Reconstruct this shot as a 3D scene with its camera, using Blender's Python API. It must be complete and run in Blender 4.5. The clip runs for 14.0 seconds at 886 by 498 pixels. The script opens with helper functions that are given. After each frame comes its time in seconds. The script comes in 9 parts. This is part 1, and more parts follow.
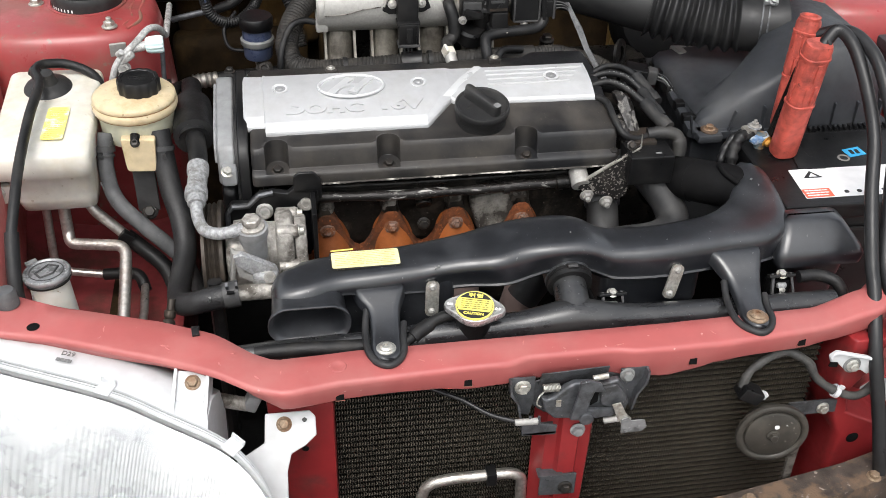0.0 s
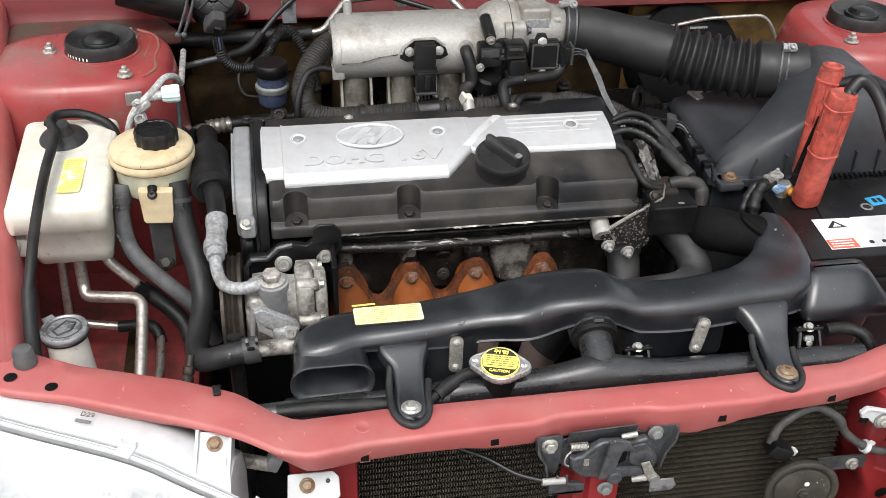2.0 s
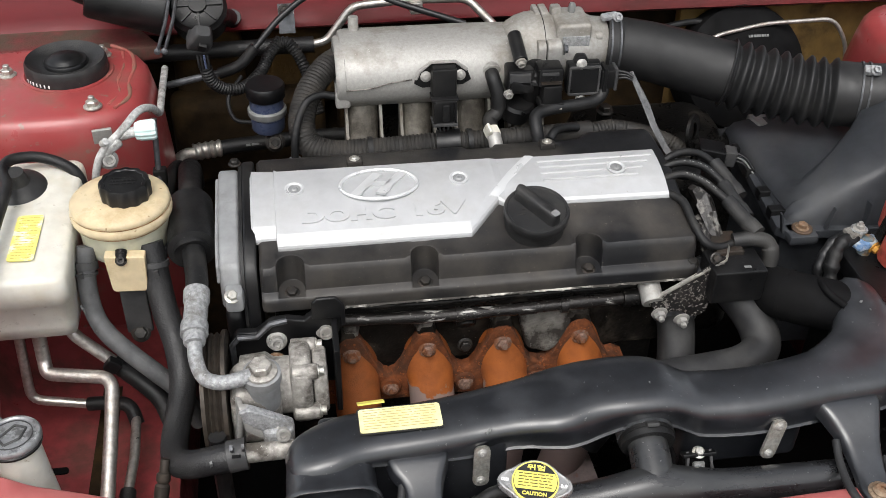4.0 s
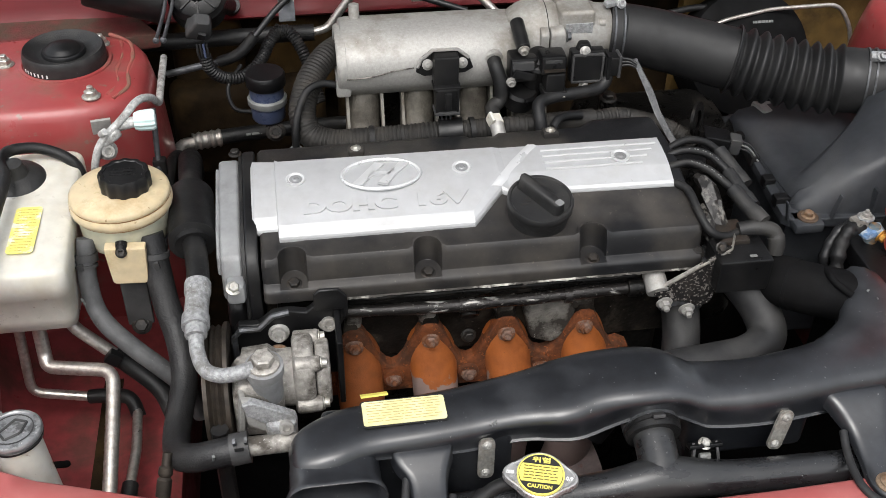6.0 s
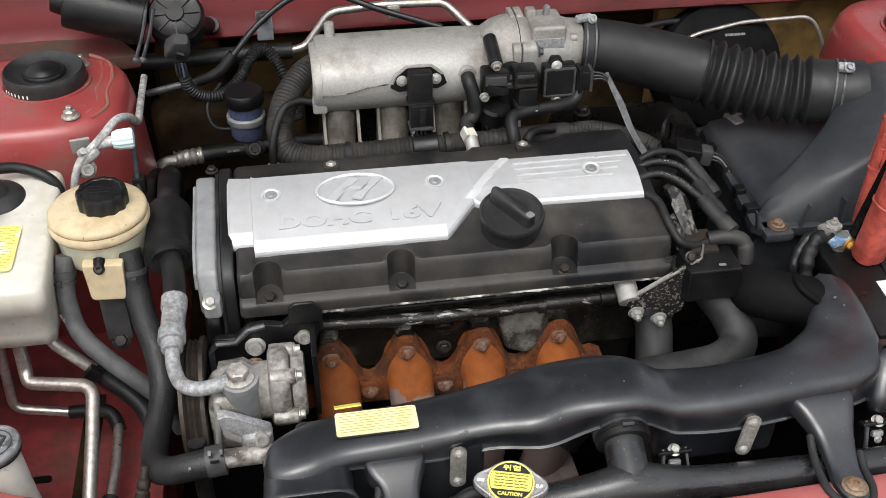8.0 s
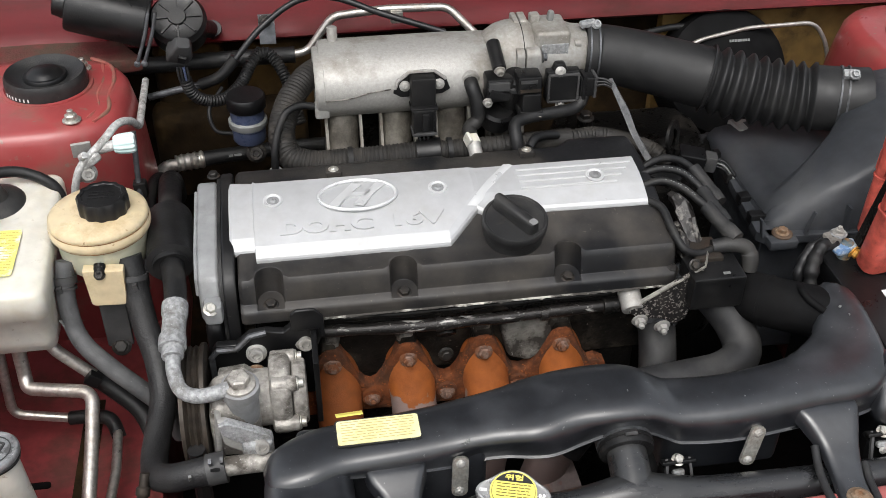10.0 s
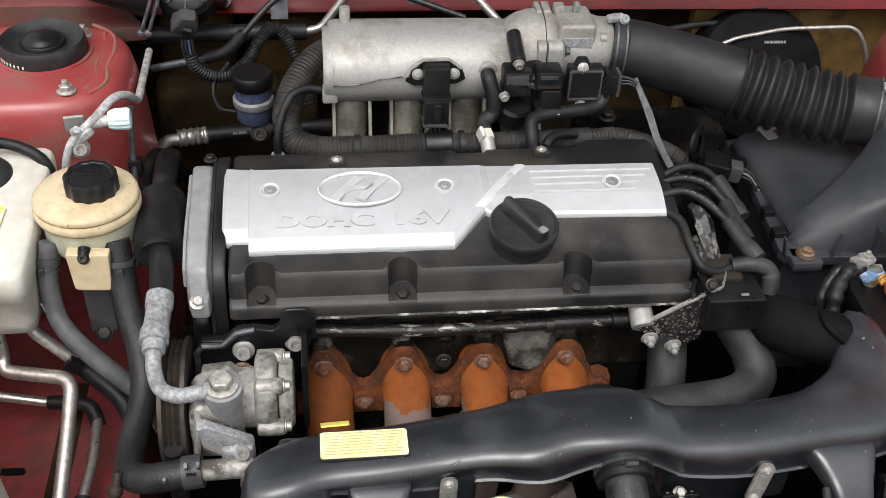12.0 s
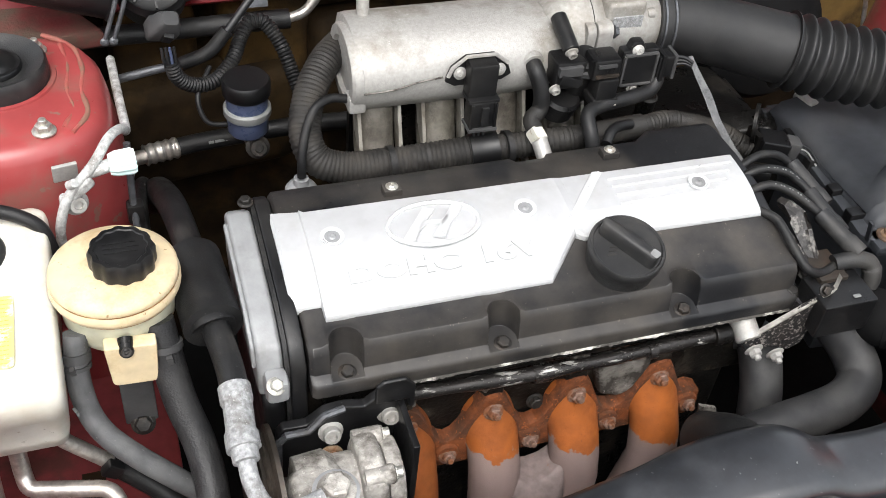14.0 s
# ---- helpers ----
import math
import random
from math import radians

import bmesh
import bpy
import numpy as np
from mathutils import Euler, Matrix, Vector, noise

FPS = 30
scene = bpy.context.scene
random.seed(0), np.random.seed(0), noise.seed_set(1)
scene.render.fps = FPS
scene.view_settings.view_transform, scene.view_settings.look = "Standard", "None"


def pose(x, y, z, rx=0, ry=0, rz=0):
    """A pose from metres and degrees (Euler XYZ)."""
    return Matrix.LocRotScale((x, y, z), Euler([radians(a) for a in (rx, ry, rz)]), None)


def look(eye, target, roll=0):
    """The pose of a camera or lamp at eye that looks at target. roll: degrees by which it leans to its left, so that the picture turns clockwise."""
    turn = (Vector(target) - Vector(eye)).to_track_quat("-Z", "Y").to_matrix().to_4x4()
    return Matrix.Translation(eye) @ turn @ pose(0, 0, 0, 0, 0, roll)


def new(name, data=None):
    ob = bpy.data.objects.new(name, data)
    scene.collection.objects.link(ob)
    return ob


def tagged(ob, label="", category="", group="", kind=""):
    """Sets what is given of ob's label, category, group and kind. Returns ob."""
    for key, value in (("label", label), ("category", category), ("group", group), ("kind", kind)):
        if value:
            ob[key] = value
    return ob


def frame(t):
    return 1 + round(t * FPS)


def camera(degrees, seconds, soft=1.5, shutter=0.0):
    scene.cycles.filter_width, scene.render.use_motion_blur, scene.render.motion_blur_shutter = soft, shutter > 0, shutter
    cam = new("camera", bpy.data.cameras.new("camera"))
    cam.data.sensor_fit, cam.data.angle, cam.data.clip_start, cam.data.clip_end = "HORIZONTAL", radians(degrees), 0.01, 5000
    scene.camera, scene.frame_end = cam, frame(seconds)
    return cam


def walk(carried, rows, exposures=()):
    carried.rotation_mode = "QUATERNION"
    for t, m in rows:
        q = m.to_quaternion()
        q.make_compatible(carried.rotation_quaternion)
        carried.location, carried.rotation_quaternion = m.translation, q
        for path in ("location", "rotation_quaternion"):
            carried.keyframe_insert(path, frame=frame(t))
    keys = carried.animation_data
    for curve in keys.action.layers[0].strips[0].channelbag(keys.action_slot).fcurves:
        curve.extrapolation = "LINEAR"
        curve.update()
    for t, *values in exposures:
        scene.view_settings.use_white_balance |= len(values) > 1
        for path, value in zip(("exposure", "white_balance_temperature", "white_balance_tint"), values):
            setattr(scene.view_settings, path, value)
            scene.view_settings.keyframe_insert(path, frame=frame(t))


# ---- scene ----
cam = camera(45.4, 14.0, soft=0.45)
PATH = [
    (0, (-0.037, -0.01, 1.601), (0.241, 1.592, 0.437), 1.6),
    (0.5, (-0.036, -0.01, 1.607), (0.23, 1.604, 0.457), 1.6),
    (1, (-0.039, -0.008, 1.61), (0.23, 1.614, 0.471), 1.7),
    (1.5, (-0.046, 0.0, 1.617), (0.234, 1.631, 0.493), 1.8),
    (2, (-0.064, 0.028, 1.618), (0.226, 1.656, 0.493), 1.6),
    (2.2, (-0.075, 0.048, 1.617), (0.222, 1.671, 0.487), 0.9),
    (2.5, (-0.091, 0.088, 1.608), (0.235, 1.683, 0.447), 0.1),
    (2.7, (-0.075, 0.136, 1.610), (0.233, 1.705, 0.407), 0.2),
    (3, (-0.049, 0.207, 1.606), (0.241, 1.785, 0.413), 1.4),
    (3.2, (-0.03, 0.242, 1.611), (0.227, 1.826, 0.417), 1.3),
    (5.5, (-0.038, 0.29, 1.609), (0.219, 1.844, 0.375), 1.1),
    (6, (-0.034, 0.288, 1.608), (0.22, 1.846, 0.38), 1.0),
    (6.5, (-0.029, 0.282, 1.61), (0.232, 1.846, 0.392), 1.1),
    (7, (-0.023, 0.276, 1.611), (0.24, 1.846, 0.401), 0.9),
    (7.5, (-0.017, 0.274, 1.611), (0.245, 1.844, 0.401), 0.7),
    (8, (-0.009, 0.268, 1.617), (0.249, 1.843, 0.412), 0.3),
    (8.5, (-0.008, 0.271, 1.617), (0.245, 1.849, 0.414), 0.2),
    (11, (-0.011, 0.292, 1.617), (0.251, 1.868, 0.414), 1.1),
    (11.5, (0.003, 0.319, 1.613), (0.248, 1.877, 0.384), 2.1),
    (12, (0.015, 0.345, 1.609), (0.235, 1.889, 0.358), 3.2),
    (12.5, (-0.001, 0.377, 1.603), (0.242, 1.919, 0.352), 4.2),
    (13, (-0.028, 0.413, 1.601), (0.287, 1.91, 0.312), 4.5),
    (13.5, (-0.08, 0.468, 1.597), (0.327, 1.93, 0.294), 6.0),
    (13.7, (-0.132, 0.513, 1.599), (0.358, 1.927, 0.272), 6.4),
    (14, (-0.206, 0.59, 1.597), (0.348, 1.937, 0.226), 6.8),
]
walk(cam, [(t, look(eye, target, roll)) for t, eye, target, roll in PATH], [(0, -0.06), (2.5, -0.07), (3.2, -0.16), (5.5, -0.26), (11, -0.25), (12.5, -0.17), (13.4, -0.07), (13.75, 0.07), (14, 0.30)])

# ---- light ----
world = bpy.data.worlds.new("sky")
scene.world = world
world.use_nodes = True
_wn = world.node_tree.nodes
_sky = _wn.new("ShaderNodeTexSky")
_sky.sky_type = "NISHITA"
_sky.sun_disc = False
_sky.sun_elevation, _sky.sun_rotation = radians(62), radians(200)
_sky.air_density, _sky.dust_density, _sky.ozone_density = 1.6, 5.0, 1.0
_hsv = _wn.new("ShaderNodeHueSaturation")
_hsv.inputs["Saturation"].default_value = 0.28
_hsv.inputs["Value"].default_value = 1.55
world.node_tree.links.new(_sky.outputs[0], _hsv.inputs["Color"])
world.node_tree.links.new(_hsv.outputs[0], _wn["Background"].inputs[0])
_wn["Background"].inputs[1].default_value = 0.168
_sun = bpy.data.lights.new("sun", "SUN")
_sun.energy, _sun.angle, _sun.color = 0.95, radians(35), (0.97, 0.985, 1.0)
sun = new("sun", _sun)
sun.matrix_world = look((-0.5, -0.4, 3.4), (0, 1.1, 0.8))

# ---- materials ----
WHITE = (1, 1, 1)


def material(name, col, rough=0.5, metal=0.0, var=0.2, scale=70, stain=None, amount=0.5, size=14, lo=0.48, hi=0.68, bump=0.08,
             fine=500, coat=0.0, sss=0.0, trans=0.0, ior=1.45, spec=0.5, specks=None, speck_lo=0.66, speck_size=260,
             stretch=None, split=None, split_col=WHITE, coat_rough=0.15, wear=0.22):
    m = bpy.data.materials.new(name)
    m.use_nodes = True
    nt = m.node_tree
    N, L = nt.nodes, nt.links
    b = N["Principled BSDF"]
    geo = N.new("ShaderNodeNewGeometry")
    place = geo.outputs["Position"]
    if stretch:
        vm = N.new("ShaderNodeVectorMath")
        vm.operation = "MULTIPLY"
        vm.inputs[1].default_value = stretch
        L.new(place, vm.inputs[0])
        place = vm.outputs[0]
    n1 = N.new("ShaderNodeTexNoise")
    n1.inputs["Scale"].default_value, n1.inputs["Detail"].default_value = scale, 6
    L.new(place, n1.inputs["Vector"])
    r1 = N.new("ShaderNodeMapRange")
    r1.inputs["From Min"].default_value, r1.inputs["From Max"].default_value = 0.3, 0.7
    r1.inputs["To Min"].default_value, r1.inputs["To Max"].default_value = 1 - var, 1 + var
    L.new(n1.outputs["Fac"], r1.inputs["Value"])
    mul = N.new("ShaderNodeMix")
    mul.data_type, mul.blend_type = "RGBA", "MULTIPLY"
    mul.inputs["Factor"].default_value = 1
    mul.inputs["A"].default_value = (*col, 1)
    L.new(r1.outputs["Result"], mul.inputs["B"])
    out = mul.outputs["Result"]
    n6 = N.new("ShaderNodeTexNoise")
    n6.inputs["Scale"].default_value, n6.inputs["Detail"].default_value, n6.inputs["Roughness"].default_value = 38, 7, 0.7
    L.new(place, n6.inputs["Vector"])
    r6 = N.new("ShaderNodeMapRange")
    r6.inputs["From Min"].default_value, r6.inputs["From Max"].default_value = 0.32, 0.68
    r6.inputs["To Min"].default_value, r6.inputs["To Max"].default_value = max(0.02, rough - wear * 0.5) if rough else 0, rough + wear * 0.5 if rough else 0
    L.new(n6.outputs["Fac"], r6.inputs["Value"])
    L.new(r6.outputs["Result"], b.inputs["Roughness"])
    if stain:
        n2 = N.new("ShaderNodeTexNoise")
        n2.inputs["Scale"].default_value, n2.inputs["Detail"].default_value = size, 8
        n2.inputs["Roughness"].default_value = 0.65
        L.new(place, n2.inputs["Vector"])
        r2 = N.new("ShaderNodeMapRange")
        r2.inputs["From Min"].default_value, r2.inputs["From Max"].default_value = lo, hi
        r2.inputs["To Max"].default_value = amount
        L.new(n2.outputs["Fac"], r2.inputs["Value"])
        mx = N.new("ShaderNodeMix")
        mx.data_type = "RGBA"
        L.new(r2.outputs["Result"], mx.inputs["Factor"])
        L.new(out, mx.inputs["A"])
        mx.inputs["B"].default_value = (*stain, 1)
        out = mx.outputs["Result"]
        r3 = N.new("ShaderNodeMath")
        r3.operation, r3.use_clamp = "MULTIPLY_ADD", True
        r3.inputs[1].default_value = 0.35
        L.new(r2.outputs["Result"], r3.inputs[0])
        L.new(r6.outputs["Result"], r3.inputs[2])
        L.new(r3.outputs[0], b.inputs["Roughness"])
    if specks:
        n4 = N.new("ShaderNodeTexNoise")
        n4.inputs["Scale"].default_value, n4.inputs["Detail"].default_value = speck_size, 3
        L.new(geo.outputs["Position"], n4.inputs["Vector"])
        r4 = N.new("ShaderNodeMapRange")
        r4.inputs["From Min"].default_value, r4.inputs["From Max"].default_value = speck_lo, speck_lo + 0.05
        r4.inputs["To Max"].default_value = 0.8
        L.new(n4.outputs["Fac"], r4.inputs["Value"])
        mx4 = N.new("ShaderNodeMix")
        mx4.data_type = "RGBA"
        L.new(r4.outputs["Result"], mx4.inputs["Factor"])
        L.new(out, mx4.inputs["A"])
        mx4.inputs["B"].default_value = (*specks, 1)
        out = mx4.outputs["Result"]
    if split:
        # a ragged border across the casting: below it the scale has another colour
        dot = N.new("ShaderNodeVectorMath")
        dot.operation = "DOT_PRODUCT"
        dot.inputs[1].default_value = split[:3]
        L.new(geo.outputs["Position"], dot.inputs[0])
        n5 = N.new("ShaderNodeTexNoise")
        n5.inputs["Scale"].default_value, n5.inputs["Detail"].default_value = 70, 6
        L.new(geo.outputs["Position"], n5.inputs["Vector"])
        ad = N.new("ShaderNodeMath")
        ad.operation = "MULTIPLY_ADD"
        ad.inputs[1].default_value = 0.035
        L.new(n5.outputs["Fac"], ad.inputs[0])
        L.new(dot.outputs["Value"], ad.inputs[2])
        r5 = N.new("ShaderNodeMapRange")
        r5.inputs["From Min"].default_value, r5.inputs["From Max"].default_value = split[3] + 0.0165, split[3] + 0.0185
        r5.inputs["To Min"].default_value, r5.inputs["To Max"].default_value = 0.92, 0.0
        L.new(ad.outputs[0], r5.inputs["Value"])
        mx5 = N.new("ShaderNodeMix")
        mx5.data_type = "RGBA"
        L.new(r5.outputs["Result"], mx5.inputs["Factor"])
        L.new(out, mx5.inputs["A"])
        mx5.inputs["B"].default_value = (*split_col, 1)
        out = mx5.outputs["Result"]
    L.new(out, b.inputs["Base Color"])
    b.inputs["Metallic"].default_value = metal
    b.inputs["Coat Weight"].default_value = coat
    b.inputs["Coat Roughness"].default_value = coat_rough
    b.inputs["IOR"].default_value = ior
    b.inputs["Specular IOR Level"].default_value = spec
    b.inputs["Transmission Weight"].default_value = trans
    if sss:
        b.inputs["Subsurface Weight"].default_value = sss
        b.inputs["Subsurface Radius"].default_value = (0.02, 0.014, 0.008)
    if bump:
        n3 = N.new("ShaderNodeTexNoise")
        n3.inputs["Scale"].default_value, n3.inputs["Detail"].default_value = fine, 4
        L.new(geo.outputs["Position"], n3.inputs["Vector"])
        bp = N.new("ShaderNodeBump")
        bp.inputs["Strength"].default_value, bp.inputs["Distance"].default_value = bump, 0.002
        L.new(n3.outputs["Fac"], bp.inputs["Height"])
        L.new(bp.outputs["Normal"], b.inputs["Normal"])
    return m


RED = material("red_paint", (0.40, 0.102, 0.097), 0.40, var=0.07, scale=25, stain=(0.44, 0.20, 0.18), amount=0.35, size=9, bump=0.02, coat=0.15, specks=(0.62, 0.38, 0.35), speck_lo=0.72, speck_size=110)
# inner wing red: thin paint and brown dirt, base darkened for bay shade
RED_IN = material("red_inner_paint", (0.25, 0.044, 0.046), 0.38, var=0.18, stain=(0.090, 0.040, 0.030), amount=0.75, size=10, lo=0.50, hi=0.62, bump=0.05, coat=0.2)
RED_TOWER = material("red_dusty_paint", (0.31, 0.050, 0.050), 0.36, var=0.12, scale=30, stain=(0.20, 0.095, 0.075), amount=0.7, size=15, lo=0.48, hi=0.62, bump=0.03, coat=0.3, specks=(0.20, 0.13, 0.10), speck_lo=0.66, speck_size=80)
RED_DUST = material("dust_over_red_paint", (0.30, 0.070, 0.060), 0.5, var=0.2, scale=60, stain=(0.20, 0.125, 0.085), amount=0.8, size=40, lo=0.46, hi=0.60, bump=0.15)
RED_SCUFF = material("scuffed_pale_red_paint", (0.50, 0.185, 0.17), 0.5, var=0.2, scale=200, stain=(0.42, 0.12, 0.11), amount=0.7, size=160, bump=0.1)
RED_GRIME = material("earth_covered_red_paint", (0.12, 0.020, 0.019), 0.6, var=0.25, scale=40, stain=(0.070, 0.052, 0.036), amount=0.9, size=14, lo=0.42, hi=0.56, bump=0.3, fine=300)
# the body red again, darkened for the shade on the posts
RED_POST = material("shaded_red_paint", (0.24, 0.020, 0.022), 0.40, var=0.15, scale=30, stain=(0.09, 0.035, 0.03), amount=0.6, size=14, lo=0.52, hi=0.66, bump=0.03, coat=0.2)
# cowl red: grime stains, base darkened for the shade under the hood
RED_COWL = material("shaded_grimy_red_paint", (0.125, 0.008, 0.011), 0.42, var=0.12, scale=30, stain=(0.050, 0.018, 0.015), amount=0.7, size=6, lo=0.46, hi=0.62, bump=0.03, stretch=(0.5, 1.0, 1.6), spec=0.28)
DUCT = material("glossy_black_plastic", (0.0100, 0.0112, 0.0142), 0.40, var=0.3, stain=(0.056, 0.059, 0.066), amount=0.5, size=9, lo=0.50, hi=0.70, bump=0.05, fine=900, spec=0.7, coat=1.0, coat_rough=0.25, specks=(0.13, 0.13, 0.13), speck_lo=0.70, speck_size=260)
BLACK = material("black_plastic", (0.0065, 0.0065, 0.007), 0.36, spec=0.45, var=0.3, stain=(0.028, 0.026, 0.024), amount=0.4, size=18, lo=0.5, hi=0.68, bump=0.08, specks=(0.06, 0.056, 0.052), speck_lo=0.71)
AIRBOX = material("grey_black_plastic", (0.034, 0.0365, 0.0415), 0.42, var=0.2, stain=(0.066, 0.067, 0.068), amount=0.5, size=9, lo=0.50, hi=0.66, bump=0.10, fine=900, specks=(0.07, 0.07, 0.066), speck_lo=0.72, speck_size=380)
RUBBER = material("dusty_rubber", (0.0095, 0.0095, 0.010), 0.45, spec=0.42, var=0.3, stain=(0.040, 0.037, 0.033), amount=0.5, size=34, lo=0.5, hi=0.66, bump=0.22, fine=800, specks=(0.065, 0.062, 0.058), speck_lo=0.69, speck_size=420)
COVER = material("dusty_cover_plastic", (0.0110, 0.0112, 0.0125), 0.36, var=0.25, stain=(0.082, 0.071, 0.059), amount=0.75, size=6, lo=0.42, hi=0.66, bump=0.08, fine=1400, specks=(0.10, 0.085, 0.07), speck_lo=0.69, speck_size=260)
SILVER = material("silver_paint", (0.51, 0.515, 0.525), 0.40, metal=0.3, var=0.05, stain=(0.40, 0.39, 0.37), amount=0.35, size=20, bump=0.03, fine=1200, specks=(0.34, 0.32, 0.29), speck_lo=0.74, speck_size=200)
TRIM = material("silver_relief", (0.62, 0.625, 0.63), 0.34, metal=0.3, var=0.03, bump=0.02)
ALU = material("cast_aluminium", (0.39, 0.38, 0.36), 0.50, metal=0.4, var=0.10, scale=300, stain=(0.20, 0.175, 0.14), amount=0.7, size=8, lo=0.50, hi=0.62, bump=0.2, fine=700, specks=(0.52, 0.51, 0.49), speck_lo=0.69, speck_size=420)
ALU_DIRTY = material("oily_aluminium", (0.38, 0.36, 0.33), 0.46, metal=0.35, var=0.35, scale=120, stain=(0.050, 0.040, 0.030), amount=0.85, size=26, lo=0.47, hi=0.62, bump=0.5, fine=300, specks=(0.66, 0.64, 0.60), speck_lo=0.67, speck_size=350)
ALU_GRIME = material("grime_streaked_aluminium", (0.26, 0.245, 0.22), 0.5, metal=0.3, var=0.4, scale=120, stain=(0.030, 0.024, 0.019), amount=0.92, size=30, lo=0.46, hi=0.56, bump=0.5, fine=300, specks=(0.55, 0.53, 0.50), speck_lo=0.68, speck_size=300)
GREYCOVER = material("grey_painted_casting", (0.30, 0.305, 0.31), 0.5, metal=0.3, var=0.12, stain=(0.10, 0.09, 0.08), amount=0.4, size=20, bump=0.1)
STEEL = material("bare_steel_pipe", (0.60, 0.57, 0.53), 0.36, metal=0.85, var=0.2, scale=200, stain=(0.30, 0.24, 0.19), amount=0.6, size=60, bump=0.15, fine=600)
ZINC = material("zinc_bolt", (0.52, 0.51, 0.47), 0.42, metal=0.8, var=0.25, scale=300, stain=(0.24, 0.17, 0.10), amount=0.5, size=90, bump=0.15)
OLD_BOLT = material("rusty_bolt", (0.26, 0.19, 0.13), 0.6, metal=0.5, var=0.3, scale=300, stain=(0.24, 0.10, 0.04), amount=0.7, size=70, bump=0.25)
NUT_RUST = material("scaled_rusty_nut", (0.21, 0.135, 0.105), 0.6, metal=0.35, var=0.3, scale=300, stain=(0.20, 0.070, 0.025), amount=0.85, size=90, lo=0.46, hi=0.58, bump=0.3)
RUSTY_WASHER = material("brown_washer", (0.105, 0.072, 0.050), 0.6, metal=0.4, var=0.3, scale=200, stain=(0.10, 0.045, 0.02), amount=0.7, size=60, bump=0.2)
DARK_BOLT = material("black_oxide_bolt", (0.030, 0.028, 0.026), 0.42, metal=0.5, var=0.3, scale=300, stain=(0.085, 0.062, 0.045), amount=0.5, size=80, bump=0.15)
# first runner's rust, taken darker than its neighbours for the shade there
RUST = material("orange_rust", (0.235, 0.065, 0.013), 0.65, var=0.18, scale=70, stain=(0.15, 0.045, 0.014), amount=0.45, size=24, lo=0.50, hi=0.66, bump=0.25, fine=700, specks=(0.16, 0.055, 0.02), speck_lo=0.67, speck_size=420)
RUST_CAST = material("blotched_cast_rust", (0.155, 0.043, 0.011), 0.75, var=0.35, scale=110, stain=(0.052, 0.026, 0.015), amount=0.75, size=26, lo=0.44, hi=0.58, bump=0.4, fine=600, specks=(0.30, 0.085, 0.02), speck_lo=0.62, speck_size=300)
RUST_SCALED = material("rust_over_grey_scale", (0.305, 0.084, 0.014), 0.65, var=0.16, scale=60, stain=(0.20, 0.056, 0.014), amount=0.65, size=24, lo=0.50, hi=0.68, bump=0.22, fine=700, split=(0.12, 0.0, 1.0, 0.770), split_col=(0.225, 0.175, 0.165), specks=(0.20, 0.060, 0.018), speck_lo=0.67, speck_size=460)
SCALED = material("grey_scaled_iron", (0.21, 0.165, 0.155), 0.75, metal=0.1, var=0.2, scale=120, stain=(0.26, 0.085, 0.03), amount=0.7, size=22, lo=0.54, hi=0.62, bump=0.3, fine=300)
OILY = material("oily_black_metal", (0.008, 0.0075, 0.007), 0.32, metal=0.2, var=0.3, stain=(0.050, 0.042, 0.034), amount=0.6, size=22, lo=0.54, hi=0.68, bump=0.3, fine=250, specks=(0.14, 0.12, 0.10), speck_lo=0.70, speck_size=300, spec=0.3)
GRIMY_CAST = material("grime_covered_casting", (0.011, 0.0095, 0.008), 0.55, metal=0.2, var=0.5, scale=90, stain=(0.080, 0.066, 0.050), amount=0.55, size=32, lo=0.52, hi=0.66, bump=0.6, fine=220, specks=(0.20, 0.175, 0.145), speck_lo=0.69, speck_size=260, spec=0.3)
SCUFFED = material("scuffed_black_pipe", (0.018, 0.016, 0.015), 0.30, metal=0.3, var=0.3, stain=(0.55, 0.53, 0.50), amount=0.9, size=60, lo=0.575, hi=0.64, bump=0.35, stretch=(0.38, 1.2, 1.2), specks=(0.26, 0.25, 0.23), speck_lo=0.655, speck_size=400)
GASKET = material("pale_gasket", (0.42, 0.40, 0.36), 0.6, var=0.4, scale=160, stain=(0.03, 0.027, 0.024), amount=0.95, size=30, lo=0.37, hi=0.47, bump=0.5)
GREY_RUBBER = material("dusty_grey_rubber", (0.078, 0.079, 0.081), 0.6, var=0.3, stain=(0.12, 0.12, 0.118), amount=0.55, size=40, bump=0.25, fine=800, specks=(0.168, 0.162, 0.156), speck_lo=0.68)
SPECKLED = material("speckled_black_steel", (0.016, 0.015, 0.015), 0.4, metal=0.3, var=0.3, stain=(0.06, 0.05, 0.045), amount=0.6, size=60, bump=0.3, specks=(0.38, 0.35, 0.32), speck_lo=0.57, speck_size=330)
CORRODED_PALE = material("white_crusted_aluminium", (0.50, 0.50, 0.49), 0.55, metal=0.2, var=0.3, scale=260, stain=(0.16, 0.14, 0.12), amount=0.7, size=42, lo=0.50, hi=0.62, bump=0.5, fine=700, specks=(0.72, 0.72, 0.71), speck_lo=0.64, speck_size=380)
CORRODED = material("corroded_grey_aluminium", (0.33, 0.335, 0.34), 0.55, metal=0.3, var=0.35, scale=260, stain=(0.15, 0.14, 0.125), amount=0.7, size=38, lo=0.50, hi=0.64, bump=0.5, fine=700, specks=(0.52, 0.52, 0.51), speck_lo=0.65, speck_size=380)
